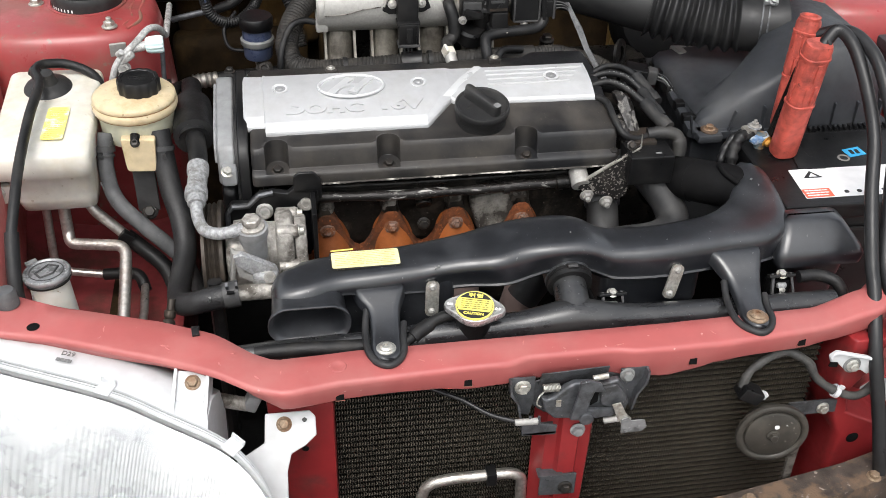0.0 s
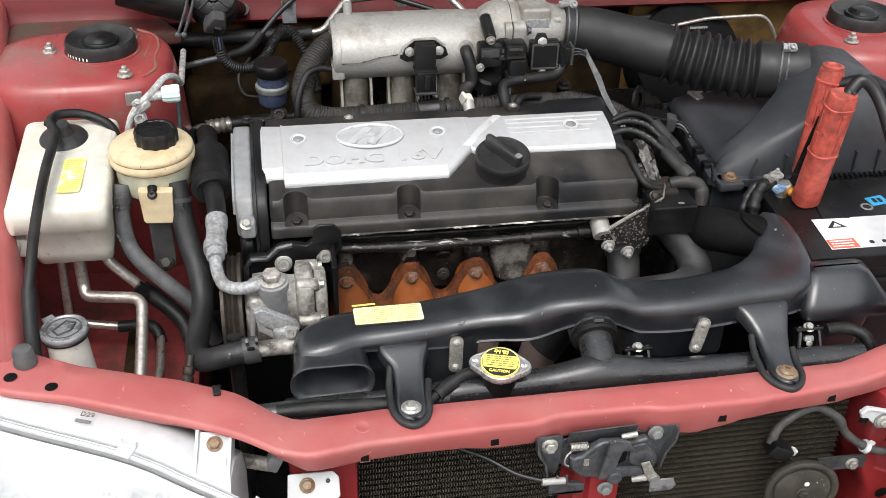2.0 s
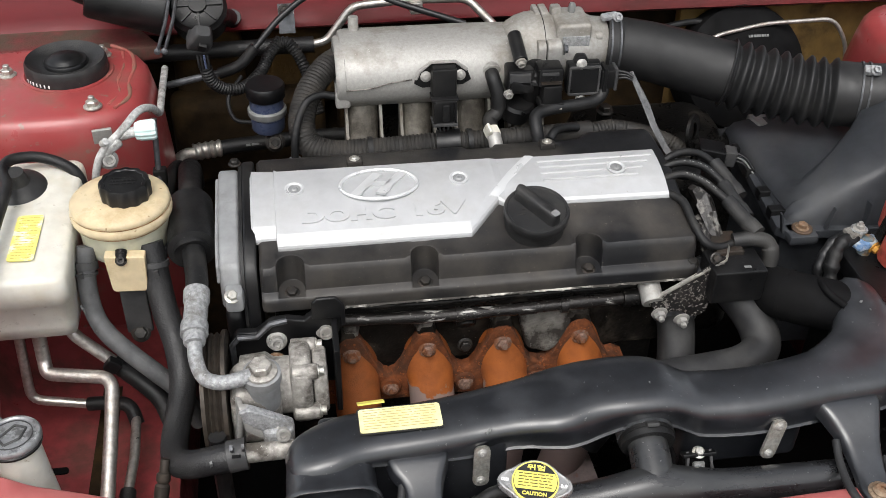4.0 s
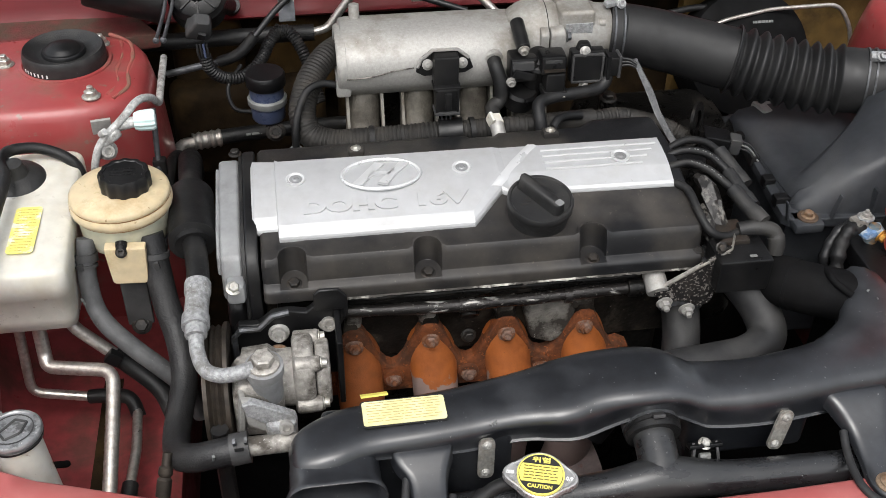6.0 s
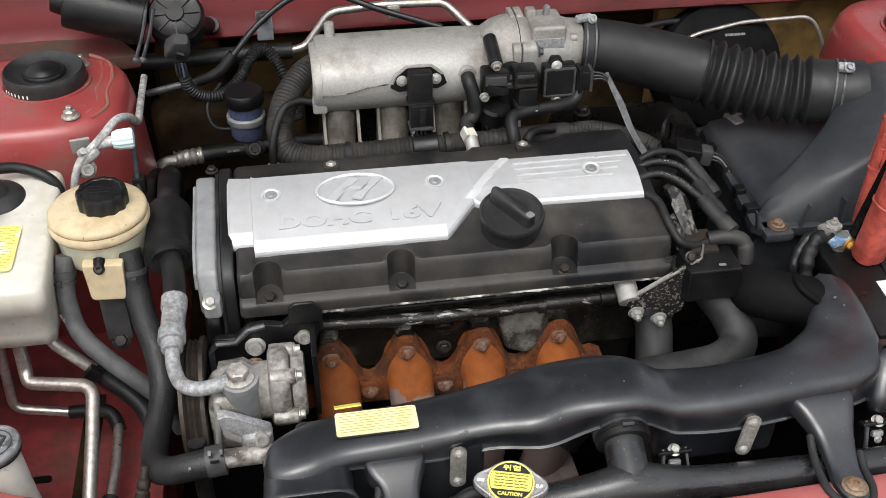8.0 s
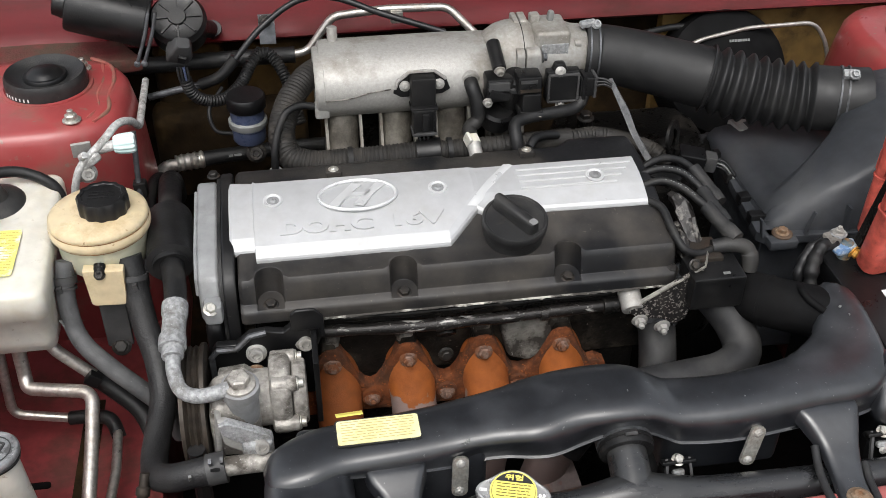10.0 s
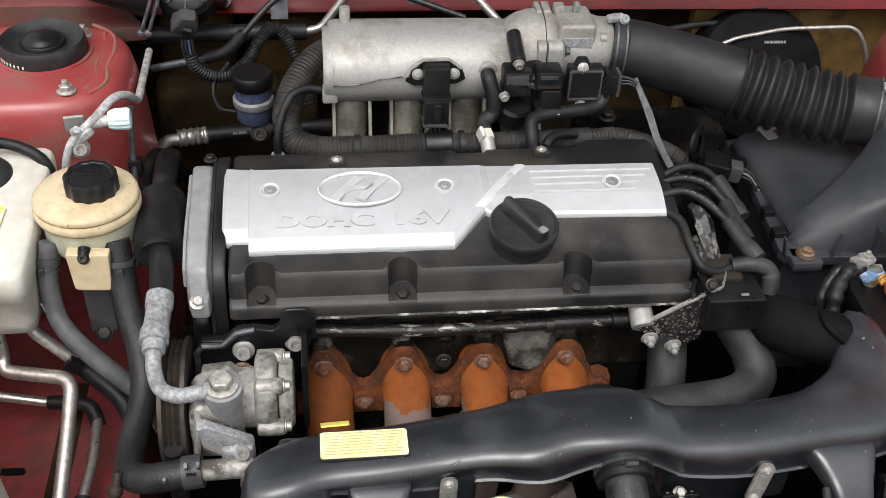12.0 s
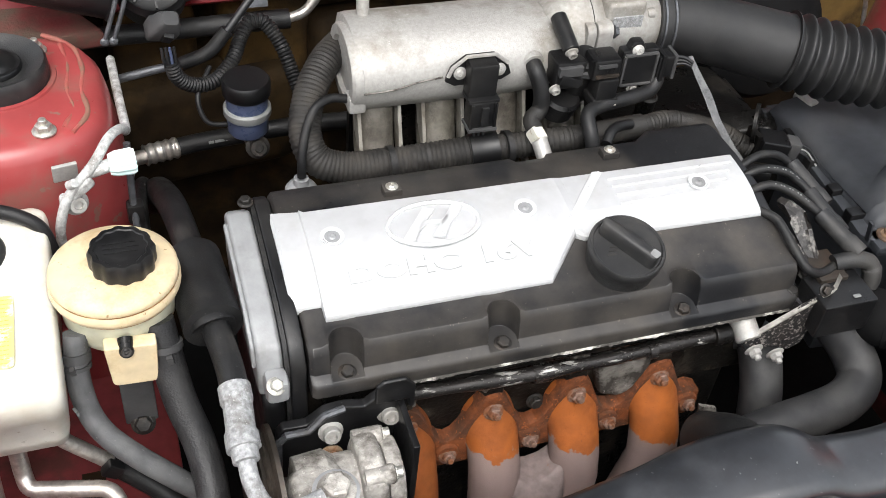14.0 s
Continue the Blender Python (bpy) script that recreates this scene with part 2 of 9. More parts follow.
FOIL = material("charred_heat_wrap", (0.018, 0.016, 0.015), 0.36, var=0.4, scale=90, stain=(0.20, 0.19, 0.175), amount=0.8, size=70, lo=0.53, hi=0.60, bump=0.8, fine=140)
CORE_PLATE = material("browned_core_steel", (0.032, 0.026, 0.021), 0.55, metal=0.3, var=0.3, stain=(0.075, 0.045, 0.03), amount=0.6, size=40, bump=0.3)
HORN_GREY = material("dusty_grey_steel", (0.048, 0.044, 0.038), 0.40, metal=0.25, var=0.25, scale=60, stain=(0.12, 0.105, 0.085), amount=0.5, size=18, lo=0.48, hi=0.64, bump=0.12, specks=(0.26, 0.24, 0.21), speck_lo=0.69)
GREYCAP_DARK = material("dusty_dark_grey_plastic", (0.045, 0.045, 0.046), 0.5, var=0.2, stain=(0.08, 0.077, 0.074), amount=0.5, size=40, bump=0.1)
GREYCAP = material("grey_plastic", (0.19, 0.195, 0.19), 0.42, var=0.15, stain=(0.10, 0.10, 0.095), amount=0.5, size=34, bump=0.12)
WORN_SILVER = material("worn_silver_cap", (0.30, 0.305, 0.31), 0.35, metal=0.5, var=0.25, scale=90, stain=(0.075, 0.075, 0.075), amount=0.8, size=55, lo=0.50, hi=0.60, bump=0.15, specks=(0.6, 0.6, 0.6), speck_lo=0.67)
# near-black that carries the shade inside holes and under the bay
DEEP = material("deep_shade_black", (0.005, 0.005, 0.005), 0.8, var=0.3, bump=0.2, spec=0.12)
TANK = material("white_translucent_plastic", (0.63, 0.61, 0.545), 0.34, var=0.08, stain=(0.44, 0.36, 0.23), amount=0.6, size=11, lo=0.47, hi=0.72, bump=0.06, sss=0.12, specks=(0.36, 0.30, 0.22), speck_lo=0.70, speck_size=120)
CREAM = material("yellowed_plastic", (0.62, 0.51, 0.33), 0.34, var=0.1, stain=(0.36, 0.22, 0.09), amount=0.6, size=24, lo=0.52, hi=0.70, bump=0.06, sss=0.12, specks=(0.26, 0.15, 0.06), speck_lo=0.71, speck_size=160)
AMBER_STAIN = material("brown_dried_fluid", (0.26, 0.13, 0.045), 0.5, var=0.4, scale=60, stain=(0.60, 0.46, 0.26), amount=0.8, size=30, lo=0.5, hi=0.62)
FLUID = material("greenish_tank_plastic", (0.52, 0.51, 0.39), 0.45, var=0.1, stain=(0.16, 0.11, 0.06), amount=0.4, size=34, lo=0.52, hi=0.75, bump=0.06, sss=0.15)
LABEL_PALE = material("faded_yellow_label", (0.80, 0.71, 0.36), 0.45, var=0.10, scale=40, stain=(0.86, 0.82, 0.60), amount=0.6, size=40, bump=0.0)
LABEL_PALE_LINE = material("faded_brown_print", (0.50, 0.41, 0.16), 0.5, var=0.15, bump=0.0)
# runner casting: brown dirt, base darkened for the shade under the plenum
RUNNER_GREY = material("shaded_dirty_runner_casting", (0.105, 0.095, 0.078), 0.55, metal=0.2, var=0.3, scale=120, stain=(0.040, 0.033, 0.026), amount=0.8, size=26, lo=0.46, hi=0.62, bump=0.4, fine=400)
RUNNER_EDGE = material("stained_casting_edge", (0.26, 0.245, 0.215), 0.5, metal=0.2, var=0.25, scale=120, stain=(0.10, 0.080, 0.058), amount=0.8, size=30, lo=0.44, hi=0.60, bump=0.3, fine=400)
YELLOW = material("yellow_label", (0.86, 0.74, 0.16), 0.5, var=0.06, bump=0.0)
LABEL_LINE = material("brown_print", (0.50, 0.40, 0.08), 0.6, var=0.1, bump=0.0)
DARK_PRINT = material("dark_brown_print", (0.13, 0.10, 0.02), 0.6, var=0.1, bump=0.0)
INK = material("black_print", (0.02, 0.02, 0.02), 0.5, bump=0.0)
PAPER = material("white_label", (0.78, 0.78, 0.78), 0.5, var=0.05, bump=0.0)
ORANGE_PRINT = material("red_orange_print", (0.70, 0.13, 0.07), 0.5, var=0.1, bump=0.0)
CYAN = material("cyan_sticker", (0.05, 0.42, 0.75), 0.4, var=0.05, bump=0.0)
GRIP = material("worn_red_grip", (0.47, 0.085, 0.062), 0.42, var=0.3, scale=90, stain=(0.16, 0.035, 0.028), amount=0.75, size=24, lo=0.5, hi=0.64, bump=0.15, specks=(0.10, 0.03, 0.025), speck_lo=0.68, speck_size=150)
CABLE = material("black_cable", (0.014, 0.014, 0.015), 0.38, var=0.2, bump=0.03)
CAPMETAL = material("stamped_steel", (0.44, 0.435, 0.43), 0.28, metal=0.6, var=0.12, scale=200, bump=0.08)
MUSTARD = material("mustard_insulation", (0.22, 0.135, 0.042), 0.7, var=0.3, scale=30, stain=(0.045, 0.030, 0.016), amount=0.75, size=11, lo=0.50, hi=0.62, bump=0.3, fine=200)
MUSTARD_DARK = material("dark_mustard_insulation", (0.085, 0.048, 0.015), 0.75, var=0.3, scale=30, stain=(0.024, 0.016, 0.009), amount=0.85, size=12, lo=0.42, hi=0.60, bump=0.4, fine=200, spec=0.2)
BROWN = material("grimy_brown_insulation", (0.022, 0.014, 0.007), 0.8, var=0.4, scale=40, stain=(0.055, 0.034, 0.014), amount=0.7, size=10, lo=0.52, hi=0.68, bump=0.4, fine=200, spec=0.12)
BLUE = material("blue_tinted_plastic", (0.055, 0.070, 0.125), 0.3, var=0.15, stain=(0.13, 0.14, 0.16), amount=0.5, size=40, bump=0.03)
TEAL = material("pale_teal_plastic", (0.62, 0.80, 0.79), 0.5, var=0.1, stain=(0.86, 0.88, 0.87), amount=0.8, size=55, lo=0.46, hi=0.54, bump=0.05)
HOUSING = material("white_lamp_housing", (0.55, 0.56, 0.57), 0.5, var=0.06, stain=(0.40, 0.40, 0.39), amount=0.4, size=10, bump=0.04)
REFLECTOR = material("bright_reflector", (0.38, 0.385, 0.39), 0.30, metal=0.45, var=0.14, scale=40, bump=0.0)
ALU_PALE = material("pale_metal_seal", (0.42, 0.43, 0.43), 0.35, metal=0.4, var=0.1, bump=0.05)
LENS = material("clear_lamp_glass", (0.97, 0.98, 0.98), 0.0, var=0.0, bump=0.0, trans=1.0, ior=1.12, coat=0.4)
CORE = material("dusty_cooler_fins", (0.115, 0.100, 0.077), 0.5, metal=0.2, var=0.4, scale=150, stain=(0.07, 0.056, 0.038), amount=0.7, size=9, bump=0.1)
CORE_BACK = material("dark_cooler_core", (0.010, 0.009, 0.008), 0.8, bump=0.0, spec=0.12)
CORE_TUBE = material("dark_cooler_tube", (0.012, 0.011, 0.0095), 0.6, var=0.4, stain=(0.03, 0.026, 0.02), amount=0.6, size=9, bump=0.1, spec=0.3)
LATCH = material("greasy_latch_steel", (0.098, 0.102, 0.110), 0.38, metal=0.5, var=0.3, scale=120, stain=(0.040, 0.037, 0.035), amount=0.65, size=34, lo=0.49, hi=0.62, bump=0.2, specks=(0.36, 0.35, 0.34), speck_lo=0.70, speck_size=260)
BUMPER = material("rusty_beam", (0.055, 0.042, 0.034), 0.6, metal=0.2, var=0.4, scale=60, stain=(0.17, 0.11, 0.07), amount=0.8, size=18, lo=0.5, hi=0.6, bump=0.35, specks=(0.30, 0.26, 0.22), speck_lo=0.66, speck_size=120)
BOUNCE_GROUND = material("pale_bounce_ground", (0.30, 0.295, 0.28), 0.85, var=0.15, scale=40, stain=(0.20, 0.195, 0.185), amount=0.5, size=1.2, bump=0.4, fine=150)
WINDOW = material("dark_glass", (0.02, 0.022, 0.024), 0.08, var=0.0, bump=0.0)
HOSE_DUSTY = material("dusty_air_hose_rubber", (0.017, 0.017, 0.0175), 0.44, var=0.25, stain=(0.055, 0.052, 0.048), amount=0.55, size=22, lo=0.48, hi=0.64, bump=0.2, fine=800, specks=(0.085, 0.08, 0.075), speck_lo=0.70, speck_size=380)
# rubber taken blacker than the rest, for the shade around the duct boot
BOOT = material("shade_black_rubber", (0.0050, 0.0050, 0.0054), 0.7, spec=0.12, var=0.3, stain=(0.012, 0.0115, 0.011), amount=0.5, size=30, bump=0.1, fine=700)
HOSE_SMOOTH = material("matte_black_rubber", (0.0125, 0.0125, 0.0132), 0.48, var=0.2, stain=(0.030, 0.029, 0.028), amount=0.5, size=14, lo=0.48, hi=0.66, bump=0.06, fine=900)
HOSE_GREY = material("dusty_coolant_hose_rubber", (0.020, 0.020, 0.021), 0.5, var=0.2, stain=(0.072, 0.070, 0.067), amount=0.5, size=18, lo=0.48, hi=0.66, bump=0.12, fine=800)
HOSE_WOVEN = material("woven_hose_rubber", (0.017, 0.017, 0.0178), 0.42, var=0.35, scale=340, stain=(0.042, 0.041, 0.040), amount=0.5, size=30, lo=0.48, hi=0.66, bump=0.35, fine=520)
WIRE_TAPE = material("grey_wound_tape", (0.050, 0.049, 0.047), 0.5, var=0.3, scale=160, stain=(0.090, 0.085, 0.078), amount=0.6, size=60, bump=0.3, fine=400)
LOOM = material("dust_caked_loom", (0.018, 0.0165, 0.015), 0.6, var=0.3, stain=(0.048, 0.042, 0.035), amount=0.6, size=26, lo=0.46, hi=0.64, bump=0.25, fine=700)
TANK_BLACK = material("shiny_tank_plastic", (0.016, 0.0165, 0.018), 0.28, var=0.25, stain=(0.070, 0.070, 0.068), amount=0.55, size=12, lo=0.50, hi=0.66, bump=0.05, fine=900, coat=0.5, stretch=(0.35, 1, 1), specks=(0.16, 0.16, 0.155), speck_lo=0.68, speck_size=260)
STICKER_WORN = material("worn_yellow_sticker", (0.84, 0.75, 0.20), 0.5, var=0.08, stain=(0.84, 0.83, 0.76), amount=0.85, size=42, lo=0.50, hi=0.58, bump=0.0)
SLEEVE_GREY = material("glossy_grey_sleeve", (0.085, 0.086, 0.09), 0.28, var=0.2, scale=90, stain=(0.20, 0.20, 0.20), amount=0.6, size=60, bump=0.15)
PULLEY = material("browned_pulley_steel", (0.050, 0.042, 0.035), 0.42, metal=0.5, var=0.3, scale=120, stain=(0.10, 0.075, 0.055), amount=0.6, size=40, bump=0.15)
BLUE_CRUST = material("blue_white_crust", (0.13, 0.23, 0.40), 0.7, var=0.3, scale=200, stain=(0.46, 0.49, 0.51), amount=0.8, size=80, lo=0.46, hi=0.54, bump=0.5, fine=500)
BRASS = material("orange_brass", (0.58, 0.30, 0.06), 0.42, metal=0.5, var=0.3, scale=200, stain=(0.30, 0.14, 0.04), amount=0.6, size=70, bump=0.2)
COPPER = material("brassy_terminal", (0.42, 0.24, 0.09), 0.5, metal=0.6, var=0.4, scale=200, stain=(0.16, 0.27, 0.34), amount=0.85, size=45, lo=0.42, hi=0.55, bump=0.2)

# ---- mesh helpers ----
WORLD = {}


def V(*a):
    return Vector(a)


def thing(name, loc, label, category, group="", kind=""):
    """An Empty at a thing's base."""
    e = new(name)
    e.empty_display_size = 0.02
    e.location = loc
    WORLD[e] = Vector(loc)
    return tagged(e, label, category, group, kind)


def part(name, bm, mat, parent=None, label="", bevel=0.0, sharp=38, seg=2):
    """Links a bmesh, in world coordinates, as one mesh object under a thing or a part."""
    bmesh.ops.remove_doubles(bm, verts=bm.verts, dist=1e-5)
    bmesh.ops.recalc_face_normals(bm, faces=bm.faces)
    if bevel:
        es = [e for e in bm.edges if len(e.link_faces) == 2 and e.calc_face_angle(0) > radians(sharp)]
        bmesh.ops.bevel(bm, geom=es, offset=bevel, segments=seg, affect="EDGES", profile=0.5, clamp_overlap=True)
    for f in bm.faces:
        f.smooth = True
    for e in bm.edges:
        if len(e.link_faces) == 2:
            e.smooth = e.calc_face_angle(0) < radians(sharp)
    lo = [min(v.co[i] for v in bm.verts) for i in range(3)]
    hi = [max(v.co[i] for v in bm.verts) for i in range(3)]
    c = Vector([(lo[i] + hi[i]) / 2 for i in range(3)])
    bmesh.ops.translate(bm, verts=bm.verts, vec=-c)
    me = bpy.data.meshes.new(name)
    bm.to_mesh(me)
    bm.free()
    me.materials.append(mat)
    ob = new(name, me)
    if bevel:
        wn = ob.modifiers.new("weighted_normal", "WEIGHTED_NORMAL")
        wn.keep_sharp, wn.weight = True, 60
    WORLD[ob] = c
    if parent:
        ob.parent = parent
        ob.location = c - WORLD[parent]
    else:
        ob.location = c
    return tagged(ob, label)


def B():
    return bmesh.new()


def box(bm, c, s, rot=(0, 0, 0)):
    m = pose(*c, *rot) @ Matrix.Diagonal((*s, 1))
    bmesh.ops.create_cube(bm, size=1, matrix=m)
    return bm


def aim(d):
    return Vector(d).normalized().to_track_quat("Z", "Y").to_matrix().to_4x4()


def lathe(bm, prof, origin, axis=(0, 0, 1), seg=28, wob=None):
    """A turned form: prof holds (radius, height) along the axis."""
    m = Matrix.Translation(origin) @ aim(axis)
    rings = []
    for r, h in prof:
        ring = []
        for i in range(seg):
            a = 2 * math.pi * i / seg
            k = wob(a, h) if wob else 1
            ring.append(m @ V(r * k * math.cos(a), r * k * math.sin(a), h))
        rings.append(ring)
    return loft(bm, rings)


def cyl(bm, p0, p1, r, r1=None, seg=20):
    d = Vector(p1) - Vector(p0)
    return lathe(bm, [(r, 0), (r if r1 is None else r1, d.length)], p0, d, seg)


def loft(bm, rings, cap=True, closed=True):
    vs = [[bm.verts.new(p) for p in ring] for ring in rings]
    n = len(vs[0])
    for a, b in zip(vs, vs[1:]):
        for i in range(n if closed else n - 1):
            j = (i + 1) % n
            bm.faces.new((a[i], a[j], b[j], b[i]))
    if cap and closed:
        bm.faces.new(vs[0])
        bm.faces.new(vs[-1])
    return bm


def glide(pts, n=8):
    """A smooth line through points."""
    P = [Vector(p) for p in pts]
    P = [2 * P[0] - P[1]] + P + [2 * P[-1] - P[-2]]
    out = []
    for i in range(1, len(P) - 2):
        a, b, c, d = P[i - 1:i + 3]
        for k in range(n):
            t = k / n
            out.append(0.5 * (2 * b + (c - a) * t + (2 * a - 5 * b + 4 * c - d) * t * t + (3 * b - a - 3 * c + d) * t ** 3))
    out.append(P[-2])
    return out


def tube(bm, pts, r, seg=14, n=8, smooth=True, hollow=False):
    """A pipe along a line; r is a radius or a function of the length run and of the share of the whole."""
    line = glide(pts, n) if smooth else [Vector(p) for p in pts]
    L = [0]
    for a, b in zip(line, line[1:]):
        L.append(L[-1] + (b - a).length)
    t0 = (line[1] - line[0]).normalized()
    u = t0.orthogonal().normalized()
    rings = []
    for i, p in enumerate(line):
        t = (line[min(i + 1, len(line) - 1)] - line[max(i - 1, 0)]).normalized()
        u = (u - t * u.dot(t)).normalized()
        w = t.cross(u)
        rad = r(L[i], L[i] / L[-1]) if callable(r) else r
        rings.append([p + rad * (u * math.cos(2 * math.pi * k / seg) + w * math.sin(2 * math.pi * k / seg)) for k in range(seg)])
    return loft(bm, rings, cap=not hollow)


def prism(bm, pts, plane, lo, hi):
    """A flat outline pulled to a thickness. plane: the two axes of the outline."""
    def at(p, h):
        u, v = p
        return {"xy": V(u, v, h), "xz": V(u, h, v), "yz": V(h, u, v)}[plane]
    return loft(bm, [[at(p, lo) for p in pts], [at(p, hi) for p in pts]])


def rrect(cu, cv, w, h, r, n=5):
    out = []
    for sx, sy, a0 in ((1, 1, 0), (-1, 1, 90), (-1, -1, 180), (1, -1, 270)):
        for k in range(n + 1):
            a = radians(a0 + 90 * k / n)
            out.append((cu + sx * (w / 2 - r) + r * math.cos(a), cv + sy * (h / 2 - r) + r * math.sin(a)))
    return out


def ramp(x, table):
    """Straight steps through (x, y) pairs."""
    if x <= table[0][0]:
        return table[0][1]
    for (a, p), (b, q) in zip(table, table[1:]):
        if x <= b:
            return p + (q - p) * (x - a) / (b - a)
    return table[-1][1]


def soft(x, table):
    """The same, eased."""
    if x <= table[0][0]:
        return table[0][1]
    for (a, p), (b, q) in zip(table, table[1:]):
        if x <= b:
            t = (x - a) / (b - a)
            return p + (q - p) * t * t * (3 - 2 * t)
    return table[-1][1]


BOLTS = {}


def bolt(parent, loc, axis=(0, 0, 1), size=0.007, mat=ZINC, kind="hex", name="bolt", label=""):
    """A hexagon bolt, nut on a stud or socket screw; size: half its width."""
    key = (mat.name, kind)
    if key not in BOLTS:
        bm = B()
        lathe(bm, [(1.45, 0), (1.45, 0.18), (1.1, 0.34)], (0, 0, 0), seg=20)
        if kind == "socket":
            lathe(bm, [(0.98, 0.3), (1.0, 1.15), (0.92, 1.28), (0.55, 1.28), (0.5, 0.8), (0.0001, 0.8)], (0, 0, 0), seg=18)
        elif kind == "screw":
            lathe(bm, [(1.1, 0.2), (1.05, 0.5), (0.7, 0.75), (0.3, 0.78), (0.25, 0.55), (0.0001, 0.55)], (0, 0, 0), seg=18)
        else:
            lathe(bm, [(1.02, 0.3), (1.02, 1.02), (0.84, 1.16), (0.0001, 1.18)], (0, 0, 0), seg=6)
            if kind == "stud":
                lathe(bm, [(0.5, 1.1), (0.5, 1.75), (0.42, 1.85), (0.0001, 1.85)], (0, 0, 0), seg=12)
        for f in bm.faces:
            f.smooth = False
        me = bpy.data.meshes.new("bolt")
        bmesh.ops.recalc_face_normals(bm, faces=bm.faces)
        bm.to_mesh(me)
        bm.free()
        me.materials.append(mat)
        BOLTS[key] = me
    ob = new(name, BOLTS[key])
    ob.parent = parent
    ob.matrix_basis = Matrix.Translation(Vector(loc) - WORLD[parent]) @ aim(axis) @ Matrix.Diagonal((size, size, size, 1))
    return tagged(ob, label)


def flat(name, pts, m, mat, parent, label="", thick=0.0006):
    """A thin printed or glued-on shape, drawn in its own plane."""
    bm = loft(B(), [[m @ V(u, v, 0) for u, v in pts], [m @ V(u, v, thick) for u, v in pts]])
    return part(name, bm, mat, parent, label)


def rect(u0, v0, u1, v1):
    return [(u0, v0), (u1, v0), (u1, v1), (u0, v1)]


def print_bars(name, m, mat, parent, rows, height, width, step, seed, thick=0.0009):
    """Lines of print too small to read."""
    rng = random.Random(seed)
    bm = B()
    for k in range(rows):
        u = 0.0
        while u < width * 0.94:
            w = min(rng.uniform(0.08, 0.25) * width, width - u)
            loft(bm, [[m @ V(a, b - k * step, h) for a, b in rect(u, 0, u + w, -height)] for h in (0, thick)])
            u += w + 0.03 * width
    return part(name, bm, mat, parent)


def lettering(name, body, m, size, mat, parent, depth=0.0008, bold=0.0, stretch=1.0, width=0.0):
    cu = bpy.data.curves.new(name, "FONT")
    cu.body, cu.size, cu.extrude, cu.offset, cu.align_x, cu.align_y = body, size, depth, bold, "CENTER", "CENTER"
    cu.resolution_u = 3
    tmp = bpy.data.objects.new(name, cu)
    me = bpy.data.meshes.new_from_object(tmp)
    bpy.data.objects.remove(tmp)
    if width:
        us = [v.co.x for v in me.vertices]
        stretch = width / (max(us) - min(us))
    me.transform(m @ Matrix.Diagonal((stretch, 1, 1, 1)))
    bm = B()
    bm.from_mesh(me)
    return part(name, bm, mat, parent)


def axes(o, u, v):
    """A plane's own frame: origin, and the ways of its u and v."""
    u = Vector(u).normalized()
    w = u.cross(Vector(v)).normalized()
    v = w.cross(u)
    m = Matrix((u, v, w)).transposed().to_4x4()
    m.translation = o
    return m


def clamp_band(name, parent, c, axis, r, width, mat=STEEL, seg=28):
    bm = B()
    lathe(bm, [(r - 0.001, -width / 2), (r + 0.0012, -width / 2), (r + 0.0012, width / 2), (r - 0.001, width / 2)], c, axis, seg)
    return part(name, bm, mat, parent)


def ribbed(r, pitch, depth):
    return lambda s, k: r + depth * math.cos(2 * math.pi * s / pitch)


def bent(pts, r, n=5):
    """A pipe's line with rounded bends of radius r."""
    P = [Vector(p) for p in pts]
    out = [P[0]]
    for a, b, c in zip(P, P[1:], P[2:]):
        d0, d1 = (a - b), (c - b)
        k = min(r, d0.length * 0.48, d1.length * 0.48)
        p, q = b + d0.normalized() * k, b + d1.normalized() * k
        for i in range(n + 1):
            t = i / n
            out.append((1 - t) ** 2 * p + 2 * t * (1 - t) * b + t * t * q)
    out.append(P[-1])
    return out


def pipe(name, pts, r, mat, parent, bend=0.012, label="", seg=12):
    return part(name, tube(B(), bent(pts, bend), r, seg=seg, smooth=False), mat, parent, label)


def hose(name, pts, r, mat, parent, label="", seg=16, n=8):
    return part(name, tube(B(), pts, r, seg=seg, n=n), mat, parent, label)

# ---- ground and car body ----
# ground is out of view; its pale colour throws light up at the front
g = part("ground", prism(B(), [(-400, -400), (400, -400), (400, 400), (-400, 400)], "xy", -0.3, 0.0), BOUNCE_GROUND)
tagged(g, "unseen pale ground, lightened to bounce light onto the car front", "ground", kind="structure")


def strip(sections, thick=0.0025):
    """Pressed sheet: open sections pulled into one sheet with a thickness."""
    rings = []
    for sec in sections:
        P = [Vector(p) for p in sec]
        off = []
        for i, p in enumerate(P):
            t = (P[min(i + 1, len(P) - 1)] - P[max(i - 1, 0)]).normalized()
            nrm = V(0, -t.z, t.y) if abs(t.x) < 0.5 else V(-t.z, 0, t.x)
            off.append(p + nrm.normalized() * thick)
        rings.append(P + off[::-1])
    return loft(B(), rings)


SUP_F = [(-0.47, 0.965), (-0.367, 0.918), (-0.307, 0.904), (-0.184, 0.860), (-0.126, 0.833), (-0.09, 0.812), (-0.056, 0.802), (0.0, 0.812), (0.14, 0.818), (0.185, 0.818),
         (0.205, 0.826), (0.305, 0.826), (0.325, 0.820), (0.43, 0.820), (0.535, 0.830), (0.62, 0.842), (0.70, 0.88)]
